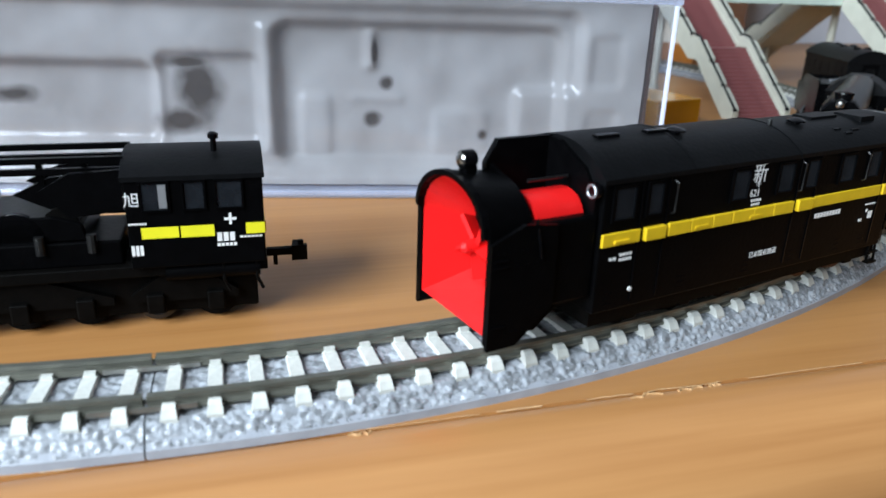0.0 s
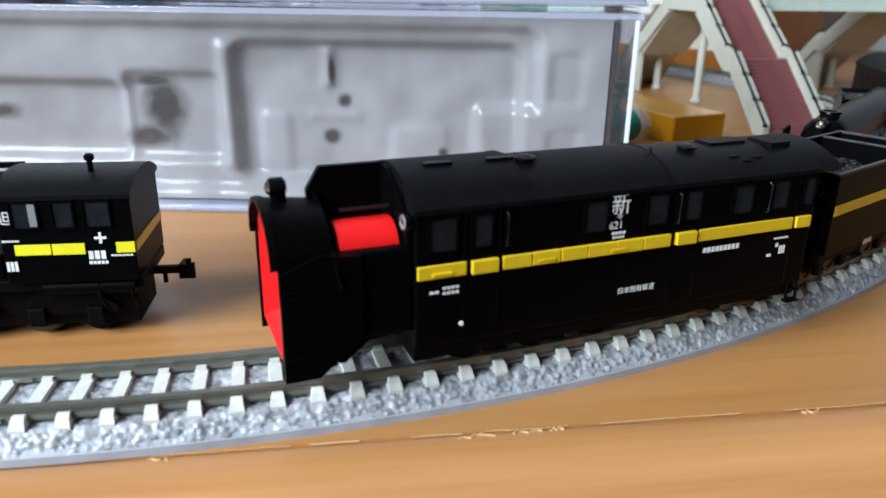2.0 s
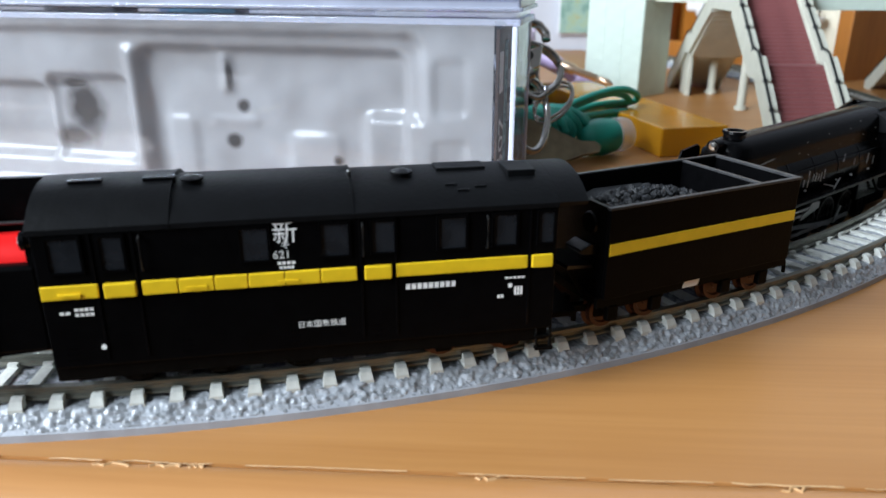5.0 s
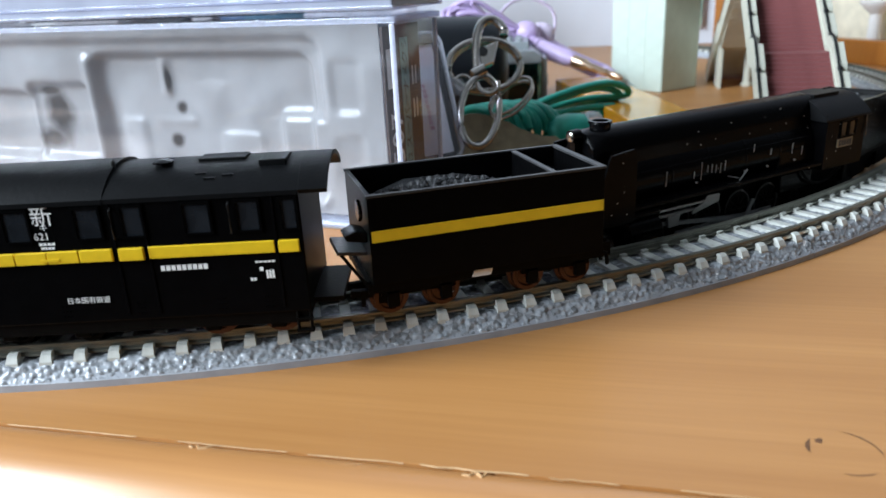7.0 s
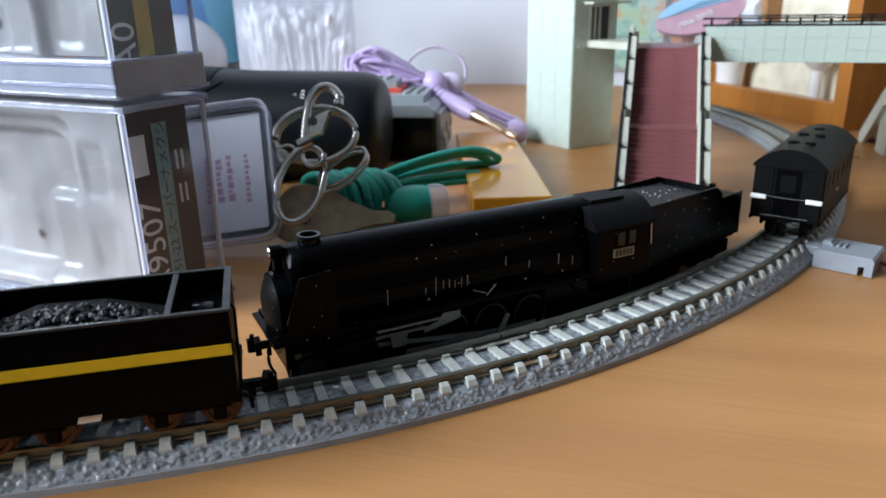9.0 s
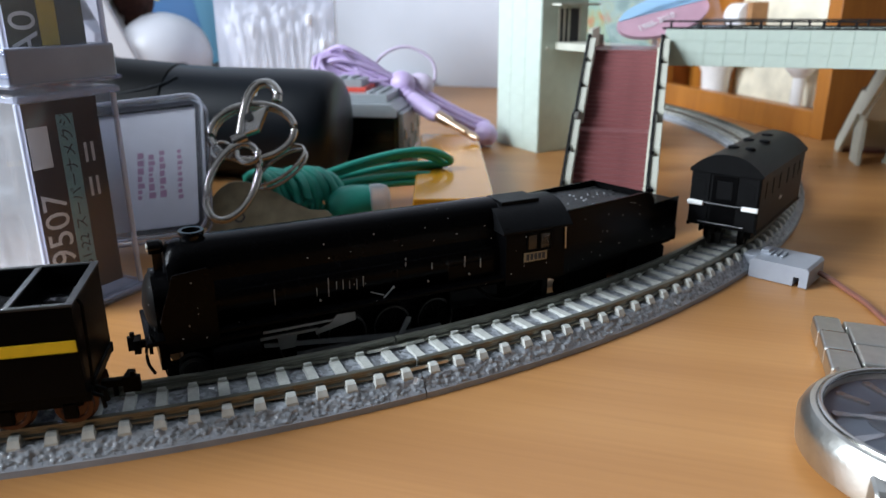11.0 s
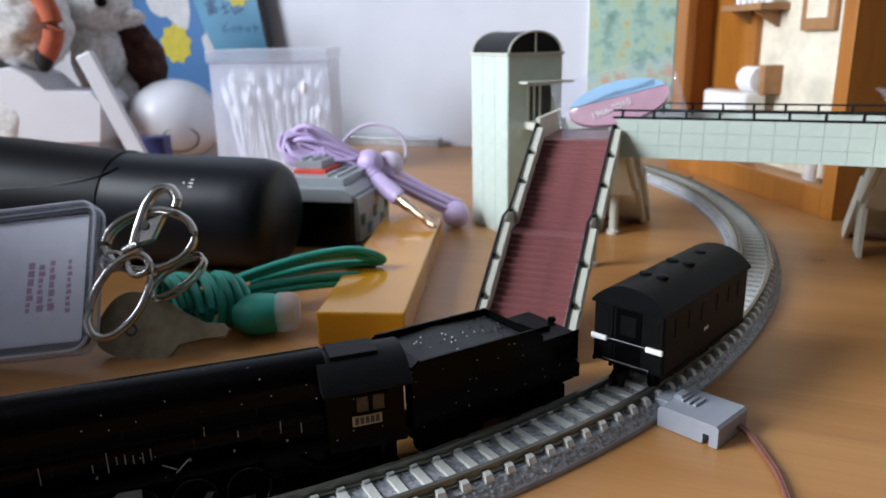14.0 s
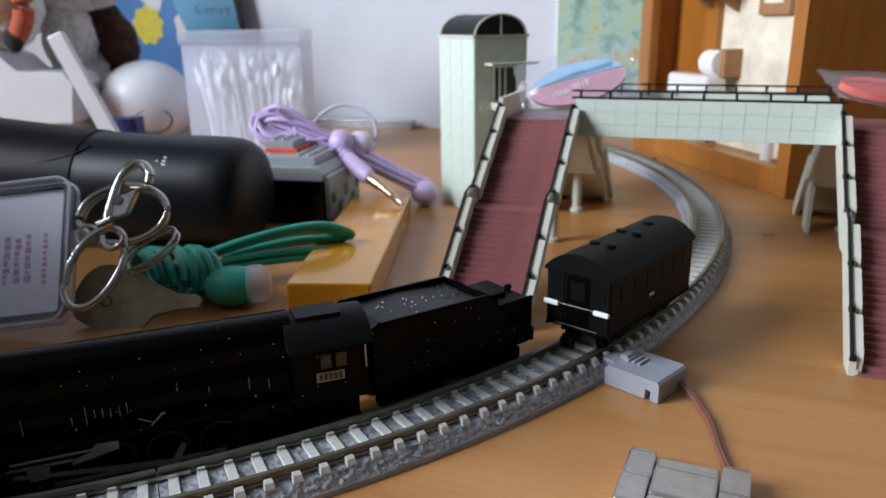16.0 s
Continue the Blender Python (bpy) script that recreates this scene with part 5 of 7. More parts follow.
def engine_tender():
    t = thing("locomotive_tender", "black model locomotive tender with low coal load, standing on the desk", "model train", mm(97.2, 274.8, 0, 0, 0, 81.0))
    H = 8.7
    part("tank", box(-22.5, 23, -H, H, 8.2, 18.4, 0.25), engine_black, t)
    bm = prism([(-22.5, 18.2), (12, 18.2), (12, 20.4), (9, 22.6), (-20.5, 23.4), (-22.5, 22.0)], -H, -H + 0.6, "y")
    prism([(-22.5, 18.2), (12, 18.2), (12, 20.4), (9, 22.6), (-20.5, 23.4), (-22.5, 22.0)], H - 0.6, H, "y", bm=bm)
    part("bunker_sides", bm, engine_black, t)
    part("bunker_back", prism([(8.6, 18.2), (12, 18.2), (12, 20.0), (9.2, 22.4)], -H + 0.6, H - 0.6, "y"), engine_black, t)
    part("bunker_front", box(-22.4, -21.4, -H + 0.6, H - 0.6, 18, 22.4), engine_black, t)
    bm = prism([(-21.4, 18.2), (8.6, 18.2), (8.6, 20.8), (-6, 22.0), (-18, 21.6), (-21.4, 20.6)], -H + 0.6, H - 0.6, "y")
    r = random.Random(11)
    for i in range(240):
        x, y = r.uniform(-20.5, 8), r.uniform(-7.6, 7.6)
        own = bmesh.new()
        bmesh.ops.create_icosphere(own, subdivisions=1, radius=r.uniform(0.35, 0.95))
        join(bm, own, Matrix.Translation((x, y, 21.3 - 0.05 * abs(x + 8))) @ Matrix.Rotation(r.uniform(0, 6), 4, "X"))
    c = part("coal", bm, coal_black, t, "low heap of black coal")
    c["kind"] = "stuff"
    # pale lumps stand in for glints on the coal
    for i in range(16):
        own = bmesh.new()
        bmesh.ops.create_icosphere(own, subdivisions=1, radius=r.uniform(0.18, 0.34))
        part("painted_glint", join(None, own, Matrix.Translation((r.gauss(-10, 4.5), r.gauss(-1, 3.2), 22.35))), coal_glint_paint, t)
    part("filler_lid", box(14.5, 19.5, -3, 3, 18.3, 19.4, 0.3), engine_black, t)
    part("tank_rim", box(12, 23, -H, -H + 0.4, 18.3, 19.2), engine_black, t)
    part("rear_lamp", lathe([(0, 0), (0.8, 0), (0.8, 1.2), (0, 1.4)], 14, m=Matrix.Translation((22.0, 0, 19.0)) @ pose(0, 0, 0, 0, 90, 0)), black_gloss, t, smooth=40)
    part("frame", box(-22.3, 22.8, -7.6, 7.6, 6.6, 8.3), dark_frame, t)
    for c in (-12, 12):
        for s in (-1, 1):
            part("bogie_frame", prism([(c - 8, 2.6), (c + 8, 2.6), (c + 8, 6.0), (c + 4, 7.6), (c - 4, 7.6), (c - 8, 6.0)], s * 7.2 - 0.4, s * 7.2 + 0.4, "y"), dark_frame, t)
            for dx in (-4.4, 4.4):
                part("wheel", wheel(2.8, 1.6, s * 5.4, c + dx, 3.35, dark_frame), dark_frame, t, smooth=40)
    # added dark block that stands in for the shade between the bogies
    part("shade_filler", box(-9, 9, -6.4, 6.4, 3.0, 7.6, 0.3), dark_frame, t)
    part("buffer_beam", box(22.8, 24.2, -8.2, 8.2, 7.0, 10.4, 0.15), engine_black, t)
    coupler(23.6, 8.4, 1, t, 5.5)
    return t


def coach():
    t = thing("baggage_coach", "matt black model baggage coach with white grab bars, on the track", "model train", track_pose(3.3) @ Matrix.Translation((-0.0044, 0, 0)) @ Matrix.Diagonal((0.84, 0.97, 1, 1)))
    H = 9.1
    part("body", box(-26.8, 26.8, -H, H, 11.2, 26.4, 0.3), black_roof, t)
    part("roof", prism(roof_profile(9.5, 26.2, 30.6), -27.6, 27.6, "x"), black_roof, t, "dull black curved roof", smooth=30)
    for x, y in ((-14, -2.2), (-14, 2.2), (2, -2.2), (2, 2.2), (15, 0)):
        part("ventilator", lathe([(1.2, 29.6), (1.5, 30.6), (1.5, 30.9), (0.7, 31.2), (0, 31.2)], 14, m=Matrix.Translation((x, y, 0))), black_roof, t, smooth=40)
    # recessed end with door and windows
    part("end_panel", box(-27.1, -26.7, -8.6, -4.0, 12, 26), black_roof, t)
    part("end_panel", box(-27.1, -26.7, 4.0, 8.6, 12, 26), black_roof, t)
    part("end_door", box(-27.0, -26.7, -3.2, 3.2, 12, 25), black_paint, t)
    part("end_window", box(-27.15, -26.9, -2.0, 2.0, 19, 23.6), black_roof, t)
    for s in (-1, 1):
        part("end_window", box(-27.2, -27.0, s * 6.3 - 1.3, s * 6.3 + 1.3, 19, 23.6), black_roof, t)
        part("grab_bar", box(-28.4, -27.4, s * 7.1 - 2.1, s * 7.1 + 2.1, 16.8, 18.0, 0.25), white_ink, t, "white-painted bar end")
    part("gate_rail", cyl((-27.9, -6, 17.6), (-27.9, 6, 17.6), 0.22, seg=8), dark_steel, t)
    part("gate_rail", cyl((-27.9, -6, 12.4), (-27.9, 6, 12.4), 0.22, seg=8), dark_steel, t)
    for s in (-1, 1):
        for x in (-20, -12, -4, 6, 14, 21):
            part("window", box(x - 1.4, x + 1.4, s * (H + 0.05) - 0.1, s * (H + 0.05) + 0.1, 19.6, 23.8), black_roof, t)
        part("side_sill", box(-26.8, 26.8, s * 8.9 - 0.35, s * 8.9 + 0.35, 10.8, 11.8), dark_frame, t)
    bars("lettering", -3, 0, 16.2, 17.0, 3, -H - 0.05, white_ink, t)
    for c in (-16, 16):
        for s in (-1, 1):
            part("bogie_frame", box(c - 6.5, c + 6.5, s * 6.6 - 0.4, s * 6.6 + 0.4, 8.4, 10.6, 0.2), dark_frame, t)
            for dx in (-4.2, 4.2):
                part("wheel", wheel(2.8, 1.6, s * 5.4, c + dx, 8.9, dark_frame), dark_frame, t, smooth=40)
    coupler(-26.5, 9.6, -1, t, 6.5)
    return t


steam_engine()
engine_tender()
coach()


# ---- the station footbridge ----
def flight(parent, x0, x1, y0, z0, y1, z1, n):
    """A flight of separate treads from the top (y0, z0) to the foot (y1, z1)."""
    dy, dz = (y1 - y0) / n, (z1 - z0) / n
    s = 1 if dy > 0 else -1
    bm = prism([(-0.02, -dz * 0), (0.98 * dy, 0), (0.98 * dy, dz * 1.9 - 0.5), (-0.02, dz * 1.9 - 0.5)], 0, x1 - x0, "x")
    first = part("stair_tread", bm, stair_maroon, parent)
    first.matrix_basis = mm(x0, y0, z0 + dz)
    for i in range(1, n):
        o = new("stair_tread", first.data)
        o.parent = parent
        o.matrix_basis = mm(x0, y0 + i * dy, z0 + (i + 1) * dz)


def stairway(parent, x0, x1, s, top, yt, yf):
    """Two flights with a landing, side walls and black handrails; s is the way down in y."""
    ym, zm = yt + (yf - yt) * 0.45, top * 0.53
    yl = ym + s * 6.5
    flight(parent, x0 + 1.6, x1 - 1.6, yt, top, ym, zm, 18)
    part("landing", box(x0 + 1.6, x1 - 1.6, min(ym, yl), max(ym, yl), zm - 1.6, zm), stair_maroon, parent)
    flight(parent, x0 + 1.6, x1 - 1.6, yl, zm, yf, 0.6, 18)
    for x in (x0, x1):
        a = x if x == x0 else x - 1.6
        wall = [(yt, top - 7), (yt, top + 4.6), (ym, zm + 5.0), (ym + s * 1.2, zm + 5.4), (yl, zm + 4.2), (yf, 4.2), (yf, 0), (yf - s * 7, 0), (yl, zm - 5), (ym, zm - 5)]
        part("side_wall", prism(wall, a, a + 1.6, "x"), bridge_cream, parent)
        # raised panels between the handrail brackets
        o = x0 + 1.0 if x == x0 else x1 - 0.25
        for i in range(6):
            ya, yb, za, zb = (yt, ym, top + 5.4, zm + 5.6) if i < 3 else (yl, yf, zm + 4.8, 4.8)
            k = i % 3
            p0, p1 = (k + 0.05) / 3, (k + 0.95) / 3
            q = [(ya + (yb - ya) * p, za + (zb - za) * p - d) for p, d in ((p0, 0.8), (p0 + 0.025, 0), (p1 - 0.025, 0), (p1, 0.8), (p1, 5.0), (p0, 5.0))]
            part("wall_panel", prism(q, o, o + 2.1, "x", 0.15), bridge_cream, parent)
        c = x + (0.35 if x == x0 else -1.0)
        bm = tube([(c, yt, top + 5.6), (c, ym, zm + 6.0), (c, ym + s * 1.5, zm + 6.0), (c, yl, zm + 5.2), (c, yf, 5.2)], 0.45, 6)
        part("handrail", bm, roof_black, parent, "black handrail")
        part("inner_ledge", prism([(yt, top + 0.4), (yt, top + 1.4), (ym, zm + 1.6), (yl, zm + 1.2), (yf, 1.4), (yf, 0.4), (yl, zm + 0.4), (ym, zm + 0.6)], x0 + 1.58 if x == x0 else x1 - 2.2, x0 + 2.2 if x == x0 else x1 - 1.58, "x"), bridge_cream, parent)
        for i in range(7):
            ya, yb, za, zb = (yt, ym, top + 4.6, zm + 5.0) if i < 4 else (yl, yf, zm + 4.2, 4.2)
            k = (i if i < 4 else i - 3) / 3
            y, z = ya + (yb - ya) * k, za + (zb - za) * k
            part("bracket", box(c - 0.5, c + 1.0, y - 0.45, y + 0.45, z - 0.2, z + 1.0), roof_black, parent)


def footbridge():
    t = thing("station_footbridge", "pale green model station footbridge with maroon stairs and black rails", "footbridge", mm(41.3, 363.0, 0, 0, 0, 24.1))
    TOP = 50.0
    for x0 in (0.0, 108.5):
        stairway(t, x0, x0 + 27.3, -1, TOP, 0.0, -69.0)
        stairway(t, x0, x0 + 27.3, 1, TOP, 30.0, 99.0)
    part("deck", box(1.6, 134.2, 0.5, 29.5, 48.6, 50.0), stair_maroon, t)
    part("deck_beam", box(1.0, 134.8, 2.0, 28, 46.5, 48.6), bridge_cream, t)
    for x in (0.0, 134.2):
        part("deck_wall", box(x, x + 1.6, 0, 30, 44.5, 57.4), bridge_cream, t)
    # tiled side walls of the span
    for y, s in ((0.0, -1), (28.6, 1)):
        w = part("span_wall", box(27.3, 108.5, y + 0.3, y + 1.3, 45.0, 57.6), bridge_green, t, "pale green panelled wall")
        first = None
        cols = 12
        for i in range(cols):
            for j in range(3):
                xa = 27.3 + (81.2 / cols) * i + 0.12
                za = 45.0 + 4.2 * j + 0.12
                if first is None:
                    first = part("panel", box(0, 81.2 / cols - 0.14, -0.12, 0.16, 0, 4.06), bridge_green, w)
                    o = first
                else:
                    o = new("panel", first.data)
                    o.parent = w
                o.matrix_basis = mm(xa, y + (0.24 if s < 0 else 1.36), za)
        yc = y + 0.8
        part("handrail", box(26, 110, yc - 0.55, yc + 0.55, 57.6, 58.3), roof_black, t, "black handrail")
        part("handrail", box(26, 110, yc - 0.35, yc + 0.35, 60.0, 60.6), roof_black, t, "black handrail")
        for i in range(9):
            x = 29 + i * 9.9
            part("rail_post", box(x - 0.4, x + 0.4, yc - 0.5, yc + 0.5, 56.4, 60.1), roof_black, t)
    # round columns
    for x, y in ((16.4, 21.0), (16.6, 71.0), (125.0, 21.0), (125.0, 71.0)):
        h = 46.5 if y < 30 else 20.5
        c = part("column", lathe([(2.9, 0), (2.9, 1.5), (2.0, 2.0), (2.0, h - 2.4), (2.7, h - 1.8), (2.7, h)], 18, m=Matrix.Translation((x, y, 0))), bridge_cream, t, smooth=40)
    for x0 in (0.0, 108.5):
        part("far_pier", prism([(62, 0), (76, 0), (76, 14), (62, 22)], x0 + 1.7, x0 + 3.2, "x"), bridge_cream, t)
        part("soffit", prism([(30, 43.0), (30, 45.0), (61, 21.5), (67.6, 21.5), (98, 0.0), (95, 0.0), (67, 19.6), (60.4, 19.6)], x0 + 1.7, x0 + 25.6, "x"), bridge_cream, t, "closed pale underside of the stairs")
        for i in range(9):
            part("underside_rib", box(x0 + 2, x0 + 25, 32 + i * 3.0, 32.8 + i * 3.0, 41.2 - i * 2.27, 42.0 - i * 2.27), bridge_cream, t)
    return t


footbridge()


def lift_tower():
    t = thing("lift_tower", "pale green model lift tower with black roof beside the footbridge", "lift tower", mm(-3.0, 399.0, 0, 0, 0, -19.0))
    W, D, Hh = 33.0, 26.5, 76.5
    part("shaft", box(-W, 0, 0, D, 0, Hh, 0.3), bridge_green, t)
    first = None
    for j in range(9):
        for i in range(3):
            if first is None:
                first = part("wall_tile", box(0, W / 3 - 0.3, -0.14, 0.1, 0, Hh / 9 - 0.3), bridge_green, t)
                o = first
            else:
                o = new("wall_tile", first.data)
                o.parent = t
            o.matrix_basis = mm(-W + i * W / 3 + 0.15, 0, j * Hh / 9 + 0.15)
    first = None
    for j in range(9):
        if first is None:
            first = part("wall_tile", box(-0.1, 0.14, 0, D * 0.28, 0, Hh / 9 - 0.3), bridge_green, t)
            o = first
        else:
            o = new("wall_tile", first.data)
            o.parent = t
        o.matrix_basis = mm(0, 0.3, j * Hh / 9 + 0.15)
    part("cornice", box(-W - 0.6, 0.6, -0.6, D + 0.6, Hh, Hh + 1.2), bridge_cream, t)
    rows = [(0.6 + (D - 1.2) * (1 - math.cos(math.pi * i / 16)) / 2, Hh + 1.2 + 8.4 * math.sin(math.pi * i / 16)) for i in range(17)]
    part("arched_roof", prism(rows, -W + 0.4, -0.4, "x"), roof_black, t, "black arched roof", smooth=30)
    hoop = [(y, z) for y, z in rows]
    for x in (-W + 0.2, -0.2):
        bm = tube([(x, y, z) for y, z in hoop], 0.5, 6)
        part("roof_rim", bm, bridge_cream, t)
    part("roof_rib", box(-0.5, 0.2, D / 2 - 0.3, D / 2 + 0.3, Hh + 1, Hh + 9.4), bridge_cream, t)
    part("canopy", box(0, 7, 5.0, D + 1.5, 65.2, 66.2, 0.1), bridge_cream, t)
    part("doorway", box(-0.1, 0.25, 9.5, D - 5, 49.6, 64), dark_ink, t)
    for y in (9.6, 12.4, 15.2, 21.4):
        part("door_frame", box(0.1, 0.6, y - 0.5, y + 0.5, 49.6, 65), bridge_cream, t)
    part("door_knob", lathe([(0, 0), (0.8, 0), (0.8, 0.8), (0, 0.8)], 12, m=Matrix.Translation((0, 3.5, 47)) @ pose(0, 0, 0, 0, 90, 0)), bridge_cream, t)
    part("bridge_link", box(0, 34, 8.0, 26.0, 46.5, 49.5), bridge_cream, t)
    return t


lift_tower()


# ---- clear model cases ----
def model_case(z, upper):
    lab = "clear model case with white tray, " + ("stacked on another case" if upper else "standing on the desk")
    t = thing("model_case", lab, "plastic case", mm(22.0, 172.0, z, 0, 0, 14.0), "stacked clear model cases")
    L, D, H = 215.0, 24.0, 51.0
    # the lid: a thin-walled clear box with rims
    bm = bmesh.new()
    th = 1.0
    box(-L, 0, 0, th, 2, H - 1, bm=bm)
    lid = part("front_pane", bm, clear_case, t)
    lid.visible_shadow = False
    for nm, args in (("end_pane", (-th, 0, th, D - th, 2, H - 1)), ("end_pane", (-L, -L + th, th, D - th, 2, H - 1)), ("back_pane", (-L, 0, D - th, D, 2, H - 1)), ("top_pane", (-L, 0, 0, D, H - 1, H))):
        p = part(nm, box(*args), clear_case, t)
        p.visible_shadow = False
    for z0, z1, o in ((0, 0.9 if upper else 2.0, 1.5), (H - 2.6, H - 1.2, 0.9)):
        bm = bmesh.new()
        box(-L - o, o, -o, -0.05, z0, z1, 0.3, bm=bm)
        box(0.05, o, -0.05, D + o, z0, z1, 0.3, bm=bm)
        box(-L - o, o, D + 0.05, D + o, z0, z1, 0.3, bm=bm)
        p = part("rim", bm, clear_rim, t)
        p.visible_shadow = False
    # corner glints are put in as whitened plastic
    for y in (-0.25, D - 0.85):
        p = part("corner_edge", box(-0.8, 0.3, y, y + 1.1, 2.0, H - 2.7, 0.35), glint_edge, t, "thick clear corner edge, whitened for its glints")
        p.visible_shadow = False
    part("base", box(-L - 0.9, 0.9, -0.9, D + 0.9, 0.3, 7.8 if upper else 1.6, 0.5), case_base, t, "milky bluish base")
    if upper:
        # added ridges stand in for the highlight streaks along the base
        for z0 in (2.2, 6.6):
            p = part("streak_ridge", box(-L - 1.3, 1.3, -1.3, -0.85, z0, z0 + 0.9, 0.3), clear_rim, t, "added clear ridge that stands in for a highlight streak")
    # vacuum-formed tray: one sheet with rounded steps
    def step(v, edge, soft=1.3):
        return 1 / (1 + math.exp(-max(-40, min(40, (v - edge) / soft * 2.2))))

    def pocket(x, z, x0, x1, z0, z1, r):
        dx = max(x0 + r - x, 0, x - (x1 - r))
        dz = max(z0 + r - z, 0, z - (z1 - r))
        return step(r - math.hypot(dx, dz), 0.0)
    verts, faces = [], []
    nx, nz = 360, 84
    k = 3.0 if upper else 0.0
    for i in range(nx + 1):
        x = -L + 1.6 + (L - 6.8) * i / nx
        for j in range(nz + 1):
            z_low = 8.2 if upper else 2.4
            zz = z_low + (H - 1.4 - z_low) * j / nz
            d = 3.4
            d += 2.5 * pocket(x, zz, -L + 6, -22 - k, 5.0, 45.5, 4)
            d += 3.25 * pocket(x, zz, -97, -26 - k, 7.5, 41.5, 4)
            d -= 2.25 * pocket(x, zz, -37 - k, -22, 4.0, 26.5, 2)
            d += 3.25 * pocket(x, zz, -L + 10, -126 + k, 12.0, 31.0, 3)
            d += 2.5 * pocket(x, zz, -125 + k, -101, 12.0, 33.5, 2.5)
            d -= 1.1 * pocket(x, zz, -100.5, -97.5, 10.0, 41.0, 1)
            d -= 1.5 * pocket(x, zz, -75.2, -72.8, 31.0, 40.0, 1) + 0.6 * pocket(x, zz, -79, -66, 22.5, 24.5, 1)
            d -= 0.7 * pocket(x, zz, -58, -44, 10, 21, 2) + 0.8 * pocket(x, zz, -92, -84, 9, 24, 2)
            d += 0.8 * pocket(x, zz, -19, -11, 28, 40, 2) + 0.8 * pocket(x, zz, -19, -11, 10, 22, 2)
            d += 0.5 * noise.noise(Vector((x * 0.12, zz * 0.12, 3.0 + k)))
            verts.append((x * MM, d * MM, zz * MM))
    for i in range(nx):
        for j in range(nz):
            q = i * (nz + 1) + j
            faces.append((q, q + nz + 1, q + nz + 2, q + 1))
    me = bpy.data.meshes.new("tray")
    me.from_pydata(verts, [], faces)
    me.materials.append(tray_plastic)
    for p in me.polygons:
        p.use_smooth = True
    tr = new("tray", me)
    tr.parent = t
    tr["label"] = "soft-edged vacuum-formed white tray"
    # end label card with its writing, which reads upwards
    card = part("label_card", box(-4.6, -3.9, 2.6, D - 2.2, 3.0, H - 3.5), label_olive if upper else label_card, t, "dark printed end label")

    def line(body, size, y, z0, mat):
        # letters run upwards, their tops towards the case's front
        m = Matrix.Translation((-3.85 * MM, y * MM, z0 * MM)) @ Matrix(((0, 0, 1, 0), (0, -1, 0, 0), (1, 0, 0, 0), (0, 0, 0, 1)))
        return text("lettering", body, size, mat, card, m)
    line("A0" if upper else "A9507", 8.6, 10.2, 5.0, pale_ink)
    part("logo_bar", box(-3.88, -3.8, 3.8, 8.6, 33.5, 42.5), pale_ink, card, "plain pale logo shape")
    strip = part("title_strip", box(-3.9, -3.82, 11.0, 15.2, 5.5, 44.5), gold_ink if upper else teal_ink, card, "pale title strip")
    if not upper:
        m = Matrix.Translation((-3.8 * MM, 14.3 * MM, 6.5 * MM)) @ Matrix(((0, 0, 1, 0), (0, -1, 0, 0), (1, 0, 0, 0), (0, 0, 0, 1)))
        text("lettering", "D51-22 スーパーナメクジ", 3.4, dark_ink, strip, m)
    for i in range(4):
        part("fine_print", box(-3.88, -3.82, 16.8 + (i % 2) * 1.8, 17.5 + (i % 2) * 1.8, 25 + 8 * (i // 2), 29.5 + 8 * (i // 2)), pale_ink, card)
    return t


model_case(0.0, False)
model_case(51.3, True)


